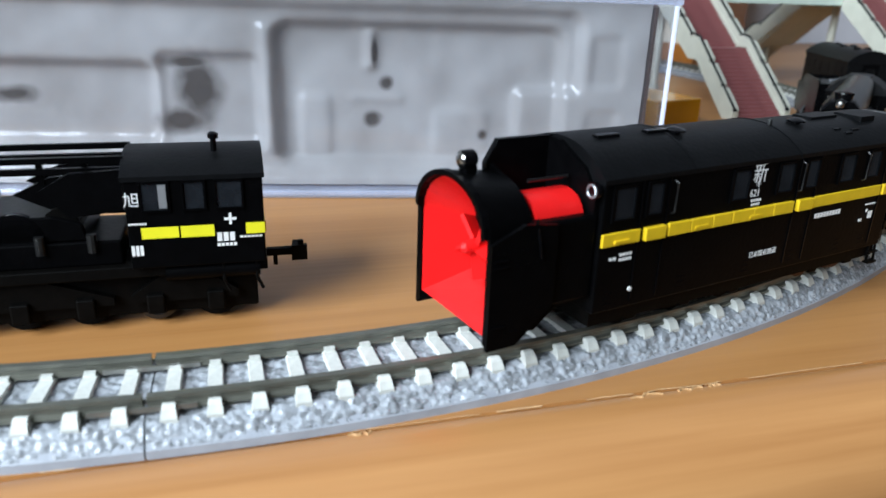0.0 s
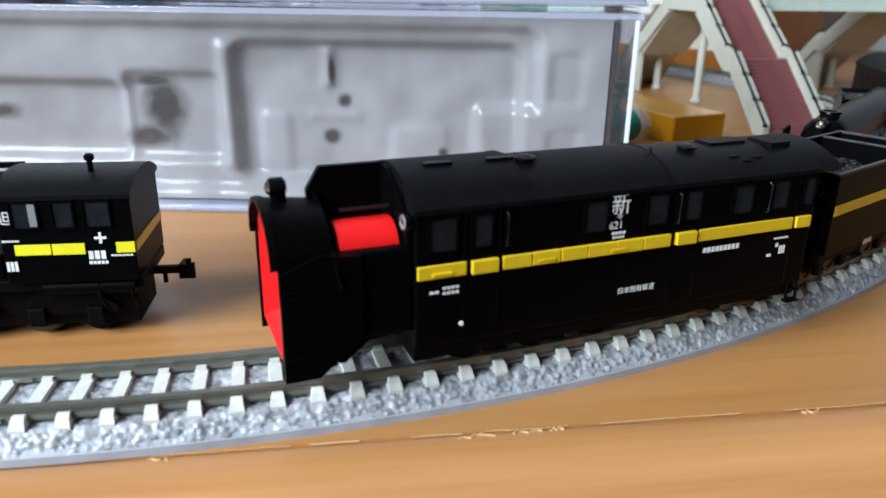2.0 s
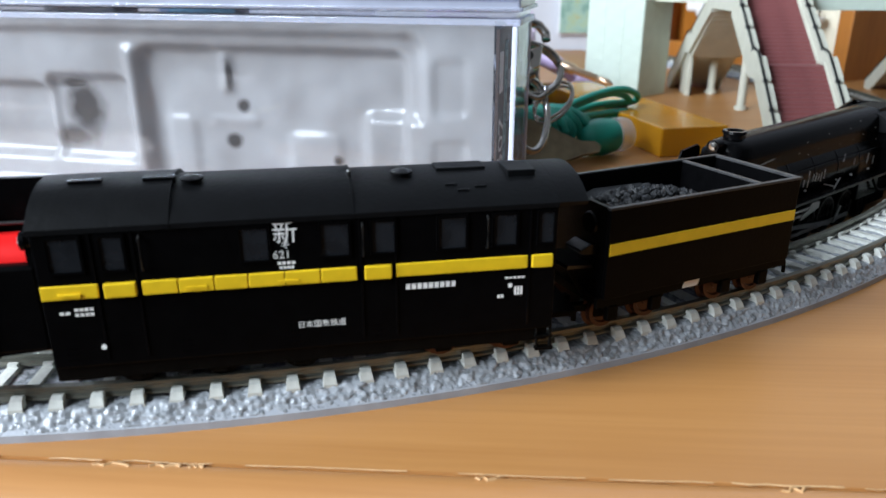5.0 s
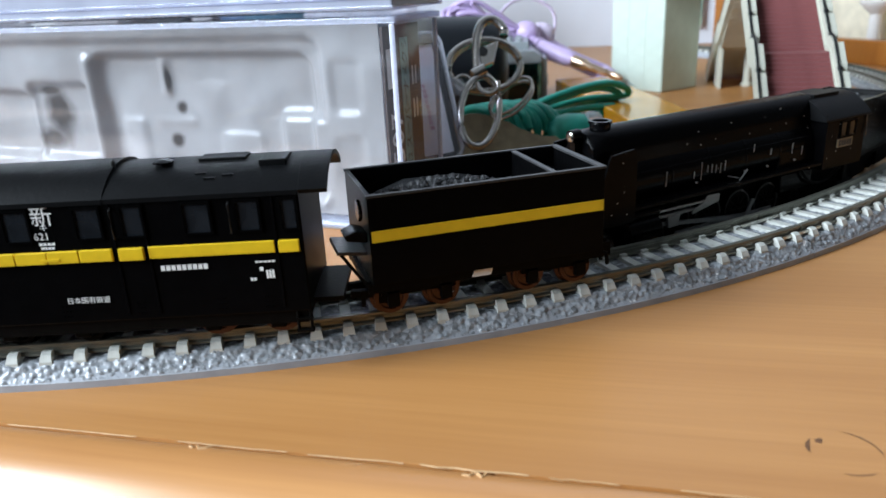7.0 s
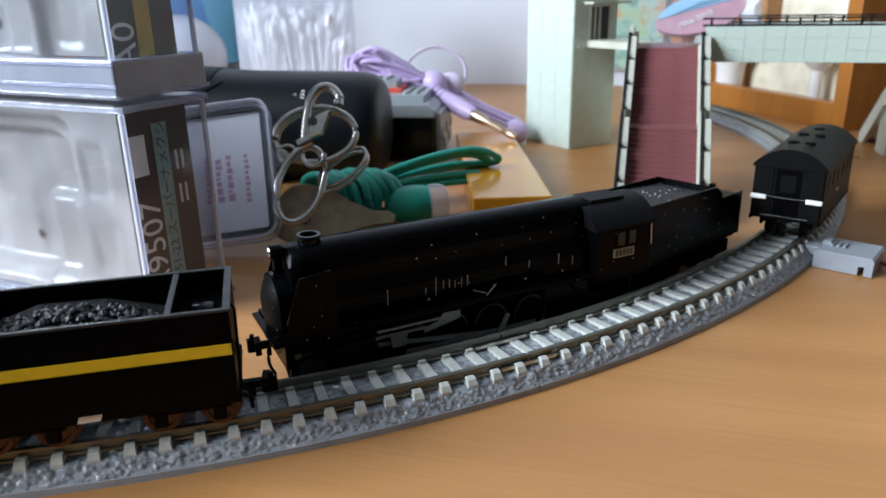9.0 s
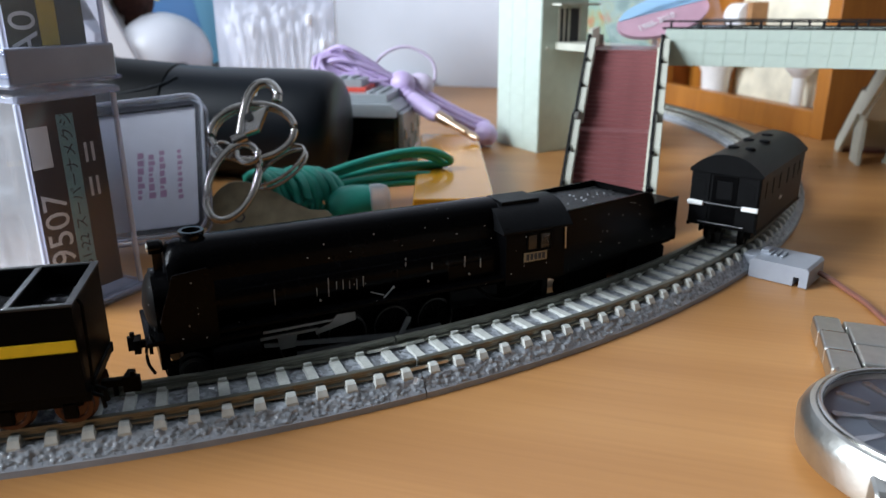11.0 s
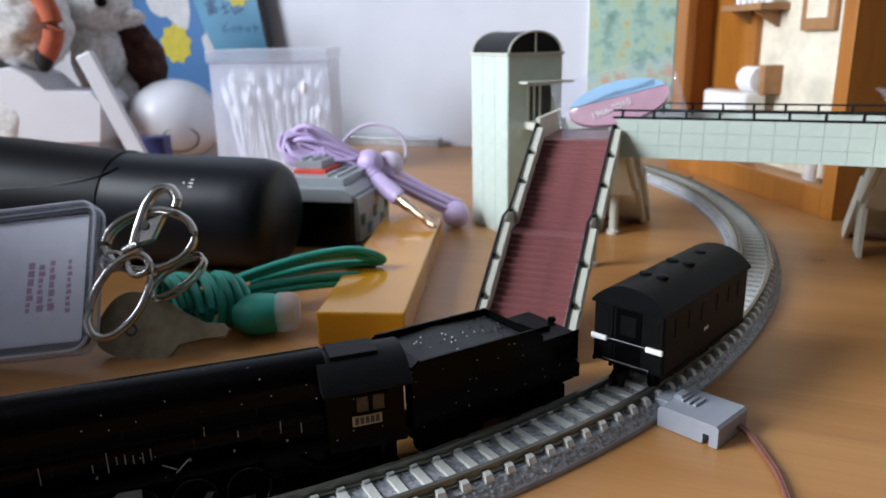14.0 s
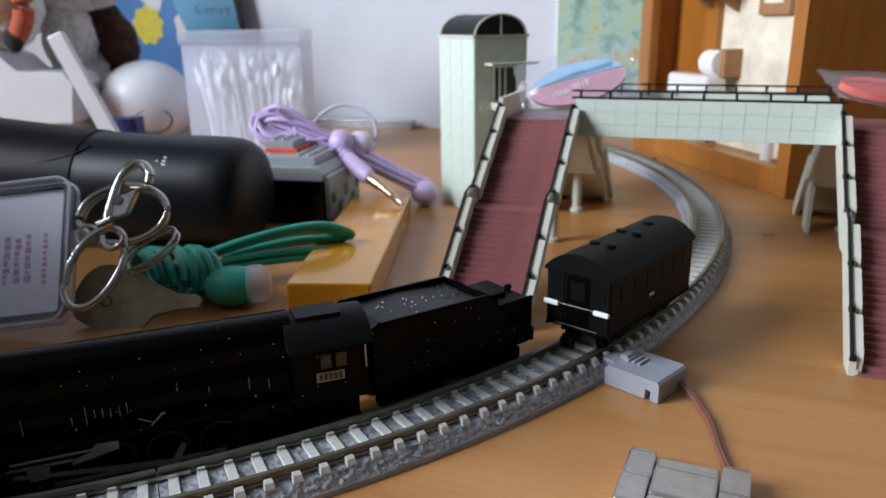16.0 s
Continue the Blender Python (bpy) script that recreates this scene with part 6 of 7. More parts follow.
# ---- things on the desk behind the trains ----
def key_holder():
    """A clear acrylic holder that leans back, with a clip, rings and a key."""
    t = thing("key_fob", "clear acrylic key fob with white card, rings and a key", "key fob", mm(6.3, 221.5, 2.6) @ Matrix.Rotation(radians(40.3), 4, "Z") @ Matrix.Rotation(radians(-33.3), 4, "X") @ Matrix.Rotation(radians(-7.1), 4, "Y"))
    W, H = 38.0, 46.7

    def rounded(x0, x1, z0, z1, r):
        pts = []
        for cx, cz, a0 in ((x1 - r, z1 - r, 0), (x0 + r, z1 - r, 90), (x0 + r, z0 + r, 180), (x1 - r, z0 + r, 270)):
            pts += [(cx + r * math.cos(radians(a0 + k * 15)), cz + r * math.sin(radians(a0 + k * 15))) for k in range(7)]
        return pts

    def frame_ring(outer, inner, y0, y1):
        bm = bmesh.new()
        rings = [[bm.verts.new((x, y, z)) for x, z in ring] for ring, y in ((outer, y0), (outer, y1), (inner, y1), (inner, y0))]
        k = len(outer)
        for p, q in zip(rings, rings[1:] + rings[:1]):
            for j in range(k):
                bm.faces.new((p[j], p[(j + 1) % k], q[(j + 1) % k], q[j]))
        return bm
    # clear rim, dark inner line and the card; x to the left is negative
    shell = part("acrylic_shell", frame_ring(rounded(-W, 0, 3, H, 5.0), rounded(-W + 1.5, -1.5, 4.5, H - 1.5, 3.4), -2.4, 2.4), clear_acrylic, t, "clear rounded acrylic rim", smooth=40)
    shell.visible_shadow = False
    part("dark_border", frame_ring(rounded(-W + 1.8, -1.8, 4.8, H - 1.8, 3.0), rounded(-W + 3.1, -3.1, 6.4, H - 3.1, 1.2), -0.9, 1.2), dark_ink, t, "thin dark border")
    part("backing", prism(rounded(-W + 1.8, -1.8, 4.8, H - 1.8, 3.0), 1.25, 1.8, "y"), dark_ink, t)
    for y in (-2.45, 2.45):
        edge = part("polished_edge", tube([(x, y, z) for x, z in rounded(-W + 0.5, -0.5, 3.5, H - 0.5, 4.6)], 0.42, 6, closed=True, bm=bmesh.new()), glint_edge, t, "polished edge, whitened for its glints", smooth=60)
    card = part("printed_card", box(-W + 3.3, -3.3, 0.2, 0.6, 6.6, H - 3.3), paper_white, t, "white card with faded pink print")
    pane = part("front_pane", box(-W + 1.7, -1.7, -1.5, -1.1, 4.8, H - 1.8), watch_glass, t)
    pane.visible_shadow = False
    bm = bmesh.new()
    r = random.Random(2)
    for i in range(9):
        z0 = 15 + i * 1.75
        box(-9.0, -7.6 - (i % 3) * 0.2, 0.1, 0.18, z0, z0 + 1.15, bm=bm)
    for x0 in (-14.2, -17.4, -20.6):
        z0 = 16.0
        while z0 < 30:
            h = r.uniform(0.8, 2.2)
            box(x0, x0 + r.uniform(1.1, 1.9), 0.1, 0.18, z0, z0 + h, bm=bm)
            z0 += h + 0.5
    part("print", bm, pink_ink, card, "faded pink lettering too small to read")
    lug = part("lug", join(None, box(-0.6, 4.0, -1.6, 1.6, 24.5, 30.0, 1.4)), clear_acrylic, t)
    lug.visible_shadow = False

    def ring(name, c, rad, tilt, thick, wide=1.0):
        bm = bmesh.new()
        m = Matrix.Translation(c) @ Euler([radians(a) for a in tilt]).to_matrix().to_4x4()
        tube([m @ Vector((rad * math.cos(a * math.pi / 18), rad * wide * math.sin(a * math.pi / 18), 0)) for a in range(36)], thick, 8, bm=bm, closed=True)
        return part(name, bm, bright_steel, t, smooth=60)
    ring("small_ring", (4.2, -0.4, 28.0), 3.0, (80, 10, 10), 0.5)
    ring("split_ring", (12.4, 4.0, 34.8), 12.4, (90, -8, 12), 1.15, 0.72)
    ring("split_ring", (12.6, 5.4, 34.6), 12.0, (90, -8, 12), 0.8, 0.72)
    ring("key_ring", (7.0, -0.6, 18.0), 12.6, (90, -66, 22), 1.15, 0.5)
    ring("loop", (19.0, 7.0, 24.5), 9.0, (68, -36, 8), 0.55, 0.5)
    ring("loop", (19.4, 8.4, 23.6), 9.0, (68, -36, 8), 0.55, 0.5)
    # lobster clip: hooked arm, flat body, swivel
    bm = tube(spline([(9.0, 0.6, 30.5), (10.0, 1.4, 37), (12.0, 2.2, 45), (14.8, 2.8, 49.2), (18.6, 3.0, 49.4), (20.8, 3.0, 46.0), (20.4, 2.8, 43.2)], 6), 1.5, 8)
    part("clip_hook", bm, bright_steel, t, "polished steel clip", smooth=60)
    part("clip_body", prism([(9.2, 32.4), (14.9, 33.8), (18.2, 41.2), (12.0, 39.4)], 0.8, 3.0, "y", 0.3), bright_steel, t)
    part("clip_rivet", cyl((12.4, 0.4, 38.0), (12.4, 0.9, 38.0), 1.4, seg=14), dark_steel, t)
    part("swivel", join(None, cyl((7.4, 0.4, 30.4), (11.4, 0.4, 31.8), 2.0, seg=16)), bright_steel, t, smooth=40)
    part("swivel_loop", tube(spline([(8.2, 0.4, 29.5), (8.4, 0.4, 25.5), (11.0, 0.4, 23.4), (14.0, 0.4, 24.6), (14.6, 0.4, 27.0)], 6), 0.9, 8), bright_steel, t, smooth=60)
    return t


key_holder()

key = thing("door_key", "flat worn brass door key with a broad head on the desk", "key", mm(4.0, 238.0, 6.0) @ Matrix.Rotation(radians(48), 4, "Z") @ Matrix.Rotation(radians(56), 4, "X"))
own = prism([(12.5 * math.cos(radians(a)) - 2, 10.5 * math.sin(radians(a)) + 1.0 + 1.2 * math.cos(radians(3 * a))) for a in range(20, 335, 12)] + [(16, -2.4), (22, -2.2), (23, 0.2), (21, 1.8), (16, 2.0)], -0.8, 0.8, "z", 0.2)
part("head", own, brass, key)
part("hole_rim", lathe([(1.7, -0.95), (1.7, 0.95), (1.2, 0.95), (1.2, -0.95)], 16, m=Matrix.Translation((-4.5, 0.5, 0))), dark_ink, key)


def cord_loops(name, label, mat, r, base, seed, coils, tails):
    t = thing(name, label, "earphones", base)
    rr = random.Random(seed)
    for c, axis, rad, n, spread in coils:
        for k in range(n):
            m = Matrix.Translation(Vector(c) + Vector((rr.uniform(-1, 1), rr.uniform(-1, 1), rr.uniform(-1, 1))) * spread) @ Euler([radians(a + rr.uniform(-9, 9)) for a in axis]).to_matrix().to_4x4()
            pts = [m @ Vector((rad * rr.uniform(0.94, 1.06) * math.cos(a * math.pi / 14), rad * 0.72 * math.sin(a * math.pi / 14), 0)) for a in range(28)]
            bm = bmesh.new()
            tube(pts, r, 7, bm=bm, closed=True)
            part("cord_loop", bm, mat, t, smooth=60)
    for pts in tails:
        part("cord", tube(spline(pts, 7), r, 7), mat, t, smooth=60)
    return t


teal = cord_loops("teal_earphones", "teal rubber earphone cord wound in loops on the desk", teal_rubber, 1.3, mm(0, 0, 0), 5,
    [((-9 + 1.5 * i, 250.5 + 1.75 * i, 8.6 + 0.25 * (i % 3)), (84, 14, -8), 9.6 - 0.12 * abs(i - 4), 1, 0.5) for i in range(10)],
    [[(-16, 256, 3), (-6, 268, 10), (4, 285, 15), (10, 300, 16.5), (14, 309, 14), (12, 312, 11), (4, 298, 11), (-6, 276, 9)],
     [(-14, 258, 4), (-4, 270, 12), (6, 288, 17), (13, 303, 18), (17, 311, 15), (15, 313, 12), (6, 297, 12.5), (-4, 278, 10)],
     [(-10, 262, 5), (0, 276, 9), (8, 291, 10), (15, 304, 9.5)],
     [(-8, 264, 4), (2, 279, 7), (10, 294, 7.5), (16, 305, 7)],
     [(-20, 246, 1.2), (-14, 252, 3), (-9, 262, 6)], [(-22, 244, 1.2), (-10, 250, 2), (-2, 266, 4)], [(-26, 238, 1.2), (-18, 246, 2.2), (-8, 258, 5)]])
bm = lathe([(0, -8), (3.4, -7.2), (5.8, -4.0), (6.4, 0), (5.8, 4.5), (5.2, 6.0), (0, 6.2)], 20)
b = part("ear_bud", bm, teal_rubber, teal, smooth=50)
bud_at = mm(16.0, 266.5, 6.6) @ Vector((0.65, 0.76, 0.05)).to_track_quat("Z", "Y").to_matrix().to_4x4()
b.matrix_basis = bud_at
bm = lathe([(5.0, 5.2), (5.9, 5.8), (5.9, 9), (5.2, 11.0), (4.0, 11.8), (0, 11.8)], 20)
b = part("silicone_tip", bm, frost_clear, teal, "cloudy clear silicone tip", smooth=50)
b.matrix_basis = bud_at

lilac = cord_loops("lilac_earphones", "bundled lilac earphone cord with gold jack plug on the desk", lilac_rubber, 1.25, mm(0, 0, 0), 9,
    [((-84, 352, 37), (58, 10, 45), 9.5, 9, 2.4)],
    [[(-88, 350, 43), (-74, 360, 36), (-60, 372, 28), (-46, 384, 19), (-32, 396, 10)],
     [(-90, 352, 41), (-74, 363, 34), (-60, 375, 26), (-45, 387, 17), (-31, 398, 8)],
     [(-86, 350, 40), (-72, 360, 33), (-58, 371, 25), (-44, 383, 16), (-31, 394, 8)],
     [(-92, 354, 38), (-76, 364, 31), (-62, 376, 23), (-46, 390, 14), (-32, 400, 6)],
     [(-88, 348, 38), (-80, 355, 33), (-74, 362, 29), (-68.6, 372.7, 26)],
     [(-87, 353, 44), (-71, 366, 36), (-56, 379, 27), (-43, 389, 18), (-31, 399, 11)],
     [(-90, 348, 38), (-73, 359, 31), (-57, 372, 23), (-44, 384, 14), (-32, 394, 6)],
     [(-92, 350, 44), (-82, 352, 47), (-72, 361, 40), (-66, 368, 33)],
     [(-95, 349, 36), (-86, 349, 41), (-76, 356, 40), (-66, 366, 34), (-54, 378, 25)],
     [(-80, 350, 46), (-77, 355, 41), (-72, 362, 36), (-64, 372, 30)],
     [(-84, 347, 33), (-78, 352, 30), (-72, 358, 31), (-66, 366, 32)]])
part("thin_cord", tube(spline([(-76, 360, 32), (-73, 370, 43), (-66, 379, 46.5), (-57, 386, 41), (-55, 387, 32), (-58, 384, 27)], 8), 0.8, 7), pale_lilac, lilac, "thin pale lilac cord", smooth=60)
m = Matrix.Translation((-66.2, 369.6, 27.3)) @ Vector((52.3, -9.8, -13.3)).to_track_quat("Z", "Y").to_matrix().to_4x4() @ Matrix.Diagonal((1.3, 1.3, 1.2, 1))
m.translation *= MM
b = part("plug_grip", lathe([(1.3, 0), (2.8, 3), (3.2, 14), (3.0, 27), (2.2, 30)], 16), lilac_rubber, lilac, smooth=50)
b.matrix_basis = m
b = part("jack_pin", lathe([(2.0, 30), (1.9, 36), (1.3, 37), (1.3, 46), (0.9, 46.5), (1.25, 48), (1.3, 51), (0.5, 53)], 14), material("gold_plate", (0.58, 0.42, 0.3), 0.3, metal=1.0), lilac, "gold-plated jack pin", smooth=50)
b.matrix_basis = m
for k in range(3):
    b = part("grip_ring", lathe([(2.9, 5 + k * 3), (3.5, 5.4 + k * 3), (3.5, 6.4 + k * 3), (2.9, 6.8 + k * 3)], 16), lilac_rubber, lilac)
    b.matrix_basis = m
for c, s in (((-62.7, 371.5, 30), 6.4), ((-59.6, 381.0, 28.5), 6.5), ((-32, 396, 6.2), 6.4)):
    bm = bmesh.new()
    bmesh.ops.create_uvsphere(bm, u_segments=18, v_segments=12, radius=s)
    bmesh.ops.scale(bm, vec=(1.15, 0.9, 0.95), verts=bm.verts)
    bmesh.ops.translate(bm, vec=c, verts=bm.verts)
    part("ear_bud", bm, lilac_rubber if s != 6.5 else pale_lilac, lilac, smooth=60)

block = thing("amber_block", "long glossy amber-orange block lying flat on the desk", "block", mm(43.3, 280.7, 0, 0, 0, 131.0))
part("block_body", box(0, 114, -14.6, 10.8, 0, 10.2, 0.6), amber_plastic, block)


def hair_dryer():
    t = thing("hair_dryer", "matt charcoal hair dryer barrel lying on the desk", "hair dryer", mm(-34.0, 309.0, 21.4, 0, 0.0, 212.0))
    front = [(0, 0), (10, 0.2), (15.5, 0.9), (18.2, 2.4), (20.0, 5.0), (20.9, 9.0), (21.2, 16.0), (21.6, 50.0), (22.4, 68.0), (20.0, 68.2), (0, 68.4)]
    rear = [(0, 66.5), (21.0, 66.5), (22.9, 67.0), (23.4, 75.0), (25.0, 95.0), (27.2, 118.0), (28.8, 150.0), (29.4, 192.0), (26.0, 206.0), (0, 210.0)]
    for name, rows, mat, label in (("barrel", front, dryer_black, ""), ("handle_shell", rear, handle_black, "deep black grip shell")):
        bm = lathe(rows, 48, m=pose(0, 0, 0, 0, 90, 0))
        for v in bm.verts:
            v.co.z = max(v.co.z, -21.2)
        part(name, bm, mat, t, label, smooth=35)
    # raised lip of the grip that runs along the barrel
    bm = tube(spline([(62, 12, 18.6), (70, 17.0, 15.2), (92, 21.0, 11.8), (120, 24.6, 11.0), (150, 26.0, 12), (180, 26.4, 13)], 8), 0.7, 8)
    part("grip_lip", bm, dryer_black, t, smooth=60)
    r = random.Random(8)
    bm = bmesh.new()
    for k in range(2):
        for j in range(3):
            x = 29.0 + k * 3.6
            a = radians(52 - j * 4)
            box(x - r.uniform(0.5, 1.1), x + r.uniform(0.5, 1.1), -0.3, 0.3, 21.1, 21.35, bm=bm, m=Matrix.Rotation(-a, 4, "X"))
    part("lettering", bm, white_ink, t, "small white mark")
    return t


hair_dryer()


def brick_engine():
    t = thing("brick_model", "grey toy brick engine model with red plates, smoky green below", "toy bricks", mm(-63.0, 325.0, 0, 0, 0, 32.0) @ Matrix.Diagonal((1.15, 1.0, 1.06, 1)))
    part("lower_body", box(0, 27, 0, 40, 0, 18.6, 0.5), smoke_green, t)
    part("end_wall", box(27.1, 29.0, 1.0, 39.0, 3.0, 20.5, 0.3), brick_grey, t, "pale grey end wall")
    for y, z in ((2.5, 9.0), (10.5, 4.0), (18.0, 9.5), (26.5, 4.5), (33.5, 10.0)):
        part("green_brick", box(28.6, 29.4, y, y + 4.5, z, z + 4.5, 0.2), smoke_green, t, "smoky green see-through brick")
    part("front_sill", box(1.0, 26.0, -0.8, 0.2, 9.5, 13.5, 0.2), smoke_green, t)
    part("core", box(1.5, 25.5, 1.5, 38.5, 0.5, 18.2), dryer_black, t)
    part("upper_body", prism([(0, 18.6), (27, 18.6), (27, 21.5), (24, 24), (3, 24), (0, 21.5)], 0, 40, "y", 0.3), brick_grey, t)
    part("top_plate", box(2, 22, 6, 34, 24, 27.2, 0.2), brick_grey, t)
    part("red_plate", box(-1.0, 12, 14, 32, 27.2, 29.0, 0.15), packet_red, t, "red toy plate")
    part("top_plate", box(-0.6, 10, 16, 30, 29.0, 32.2, 0.15), brick_grey, t)
    first = None
    for z, xs, ys in ((32.2, (1.5, 5.5), (18, 22, 26)), (27.2, (14.5, 18.5), (10, 14, 18, 22, 26, 30))):
        for x in xs:
            for y in ys:
                if first is None:
                    first = part("stud", lathe([(1.25, 0), (1.25, 0.9), (1.15, 1.0), (0, 1.0)], 12), brick_grey, t, smooth=40)
                    o = first
                else:
                    o = new("stud", first.data)
                    o.parent = t
                o.matrix_basis = mm(x, y, z)
    return t


brick_engine()


def swab_box():
    a = math.degrees(math.atan2(438.8 - 377, -175.6 + 232.7))
    t = thing("swab_container", "frosted clear plastic container full of white cotton swabs", "container", mm(-229.5, 380.5, 0, 0, 0, a))
    W, D, H = 73.0, 58.0, 80.0
    for nm, args in (("front_wall", (1, W - 1, 0, 1.2, 1, H - 8)), ("back_wall", (1, W - 1, D - 1.2, D, 1, H - 8)), ("side_wall", (0, 1.2, 1.2, D - 1.2, 1, H - 8)), ("side_wall", (W - 1.2, W, 1.2, D - 1.2, 1, H - 8)), ("bottom", (0, W, 0, D, 0, 1.2))):
        p = part(nm, box(*args), frost_clear, t)
        p.visible_shadow = False
    part("lid", box(-1.2, W + 1.2, -1.2, D + 1.2, H - 8, H, 1.2), frost_clear, t, "frosted lid")
    r = random.Random(21)
    bm = bmesh.new()
    for i in range(330):
        x, y = r.uniform(6, W - 6), r.uniform(5, D - 6)
        h = r.uniform(40, 66)
        tip = Vector((x + r.uniform(-5, 5), y + r.uniform(-4, 4), h))
        foot = Vector((W / 2 + (x - W / 2) * 0.85, y, 2.5))
        cyl(foot, tip, 0.8, seg=5, bm=bm)
        own = bmesh.new()
        bmesh.ops.create_icosphere(own, subdivisions=1, radius=2.6)
        d = (tip - foot).normalized()
        join(bm, own, Matrix.Translation(tip - d * 2) @ d.to_track_quat("Z", "Y").to_matrix().to_4x4() @ Matrix.Diagonal((1, 1, 2.3, 1)))
    s = part("swabs", bm, cotton, t, "crowd of white cotton swabs", smooth=60)
    s["kind"] = "stuff"
    return t


swab_box()

ball = thing("round_lamp", "smooth white plastic ball with a thin ring mark on its front", "plastic ball", mm(-322, 397, 30.5))
bm = bmesh.new()
bmesh.ops.create_uvsphere(bm, u_segments=40, v_segments=26, radius=29.5)
bmesh.ops.scale(bm, vec=(1.1, 1.1, 1), verts=bm.verts)
part("shell", bm, white_plastic, ball, smooth=60)
bm = bmesh.new()
dirn = Vector((0.83, -0.32, -0.34)).normalized()
q = dirn.to_track_quat("Z", "Y").to_matrix()
tube([Vector((0, 0, 0)) + q @ Vector((12.5 * math.cos(k * math.pi / 16), 9.5 * math.sin(k * math.pi / 16), 30.2)) for k in range(32)], 0.5, 6, bm=bm, closed=True)
part("ring_mark", bm, dark_steel, ball)
part("foot", lathe([(15, -30.4), (16, -29.5), (16, -26), (0, -26)], 24), white_plastic, ball)

tray = thing("white_plastic_tray", "white moulded plastic box with sloped sides standing behind the hair dryer", "plastic box", mm(-345, 330, 0, 0, 0, 46))
bm = prism([(-38, 22), (32, 22), (36, 48), (30, 55), (0, 56), (-8, 66), (-20, 72), (-38, 70)], -22, 22, "y", 0.8)
part("body", bm, white_plastic, tray)
part("pedestal", box(-34, 28, -18, 18, 0, 22, 1), white_plastic, tray)
part("screw", cyl((-25, -22.4, 40), (-25, -21.8, 40), 1.2, seg=10), dark_steel, tray)
part("tab", box(-38, -34, -20, -6, 68, 80, 0.8), white_plastic, tray)

stick = thing("white_plastic_stick", "flat white plastic stick leaning against the toys", "plastic stick", mm(-247, 346, 0) @ Matrix.Rotation(radians(46), 4, "Z") @ Matrix.Rotation(radians(-22), 4, "Y"))
part("bar", box(-5, 5, -2.5, 2.5, 0, 86, 0.8), white_plastic, stick)

navy_box = thing("navy_box", "small dark navy plastic box low behind the hair dryer", "box", mm(-262, 352, 0, 0, 0, 46))
part("body", box(-12, 10, -4, 10, 0, 28, 0.8), navy, navy_box)


def blob(c, s, bm=None, wob=0.05, sub=3, seed=0.0):
    own = bmesh.new()
    bmesh.ops.create_icosphere(own, subdivisions=sub, radius=1)
    for v in own.verts:
        v.co *= 1 + wob * noise.noise(v.co * 4 + Vector((seed, 0, 0)))
    bmesh.ops.scale(own, vec=s, verts=own.verts)
    bmesh.ops.translate(own, vec=c, verts=own.verts)
    return join(bm, own)


def plush(label, mat, at, **blobs):
    """A stuffed toy; each named part is one soft lump (centre, half sizes) or several of a kind."""
    t = thing("plush_toy", label, "plush toy", at)
    i = 0
    for name, lumps in blobs.items():
        for c, s in lumps:
            part(name, blob(c, s, None, 0.12, 4, i * 3.0), mat, t, smooth=80)
            i += 1
    return t


toy = plush("white fuzzy plush bird with black button eyes and a dark cap", plush_white, mm(-372, 366, 0, 0, 0, 46),
            body=[((6, 10, 34), (27, 24, 36)), ((20, 6, 26), (22, 20, 28))], neck=[((2, -2, 76), (19, 18, 26))], head=[((7, -2, 108), (23, 19, 16)), ((0, 6, 106), (20, 18, 17))], beak=[((26, -3, 103), (13, 9, 7))])
eye = part("eye", blob((0, 0, 0), (4.2, 4.2, 4.2), None, 0.0, 3), black_gloss, toy, "shiny black button eye")
eye.matrix_basis = toy.matrix_basis.inverted() @ mm(-346.8, 364.5, 113.5)
part("cap", blob((-12, 4, 124), (19, 14, 8), None, 0.1, 3), plush_black, toy, "dark fuzzy cap", smooth=80)
plush("dark brown fuzzy plush toy leaning beside a white one", plush_brown, mm(-358, 394, 0, 0, 0, 46), body=[((0, 0, 30), (16, 15, 30))], wing=[((2, 0, 70), (14, 12, 22)), ((-6, 2, 84), (13, 11, 18))])
toy = plush("cream plush toy with a rust-red band piled on the others", plush_white, mm(-372, 306, 0, 0, 0, 46), body=[((0, 0, 34), (32, 28, 36))], head=[((6, 4, 100), (38, 30, 32)), ((16, 2, 86), (24, 22, 18))])
bm = bmesh.new()
tube([(40 * math.cos(a) + 4, -13 - 3 * math.cos(a * 2), 98 + 31 * math.sin(a)) for a in [radians(-42 + 9 * i) for i in range(18)]], 6.5, 10, bm=bm)
part("band", bm, plush_rust, toy, "rust-red fuzzy band", smooth=80)
part("clasp", blob((34, -16, 76), (6, 5, 8), None, 0.05, 3), plush_black, toy, "dark end of the band", smooth=80)

book = thing("picture_book", "light blue picture book with a mountain and yellow flower shapes, leaning", "book", on_desk(-141, 545, 23.6) @ Matrix.Rotation(radians(-9), 4, "Y"))
part("cover", box(-150, 0, -4, 4, 0, 215, 0.4), book_blue, book)
part("pages", box(-148, -1.5, -3, 3, 1.5, 213.5), paper_white, book)
part("spine_edge", box(-0.4, 0.5, -4.1, 4.1, 0.2, 214.8), dark_ink, book)


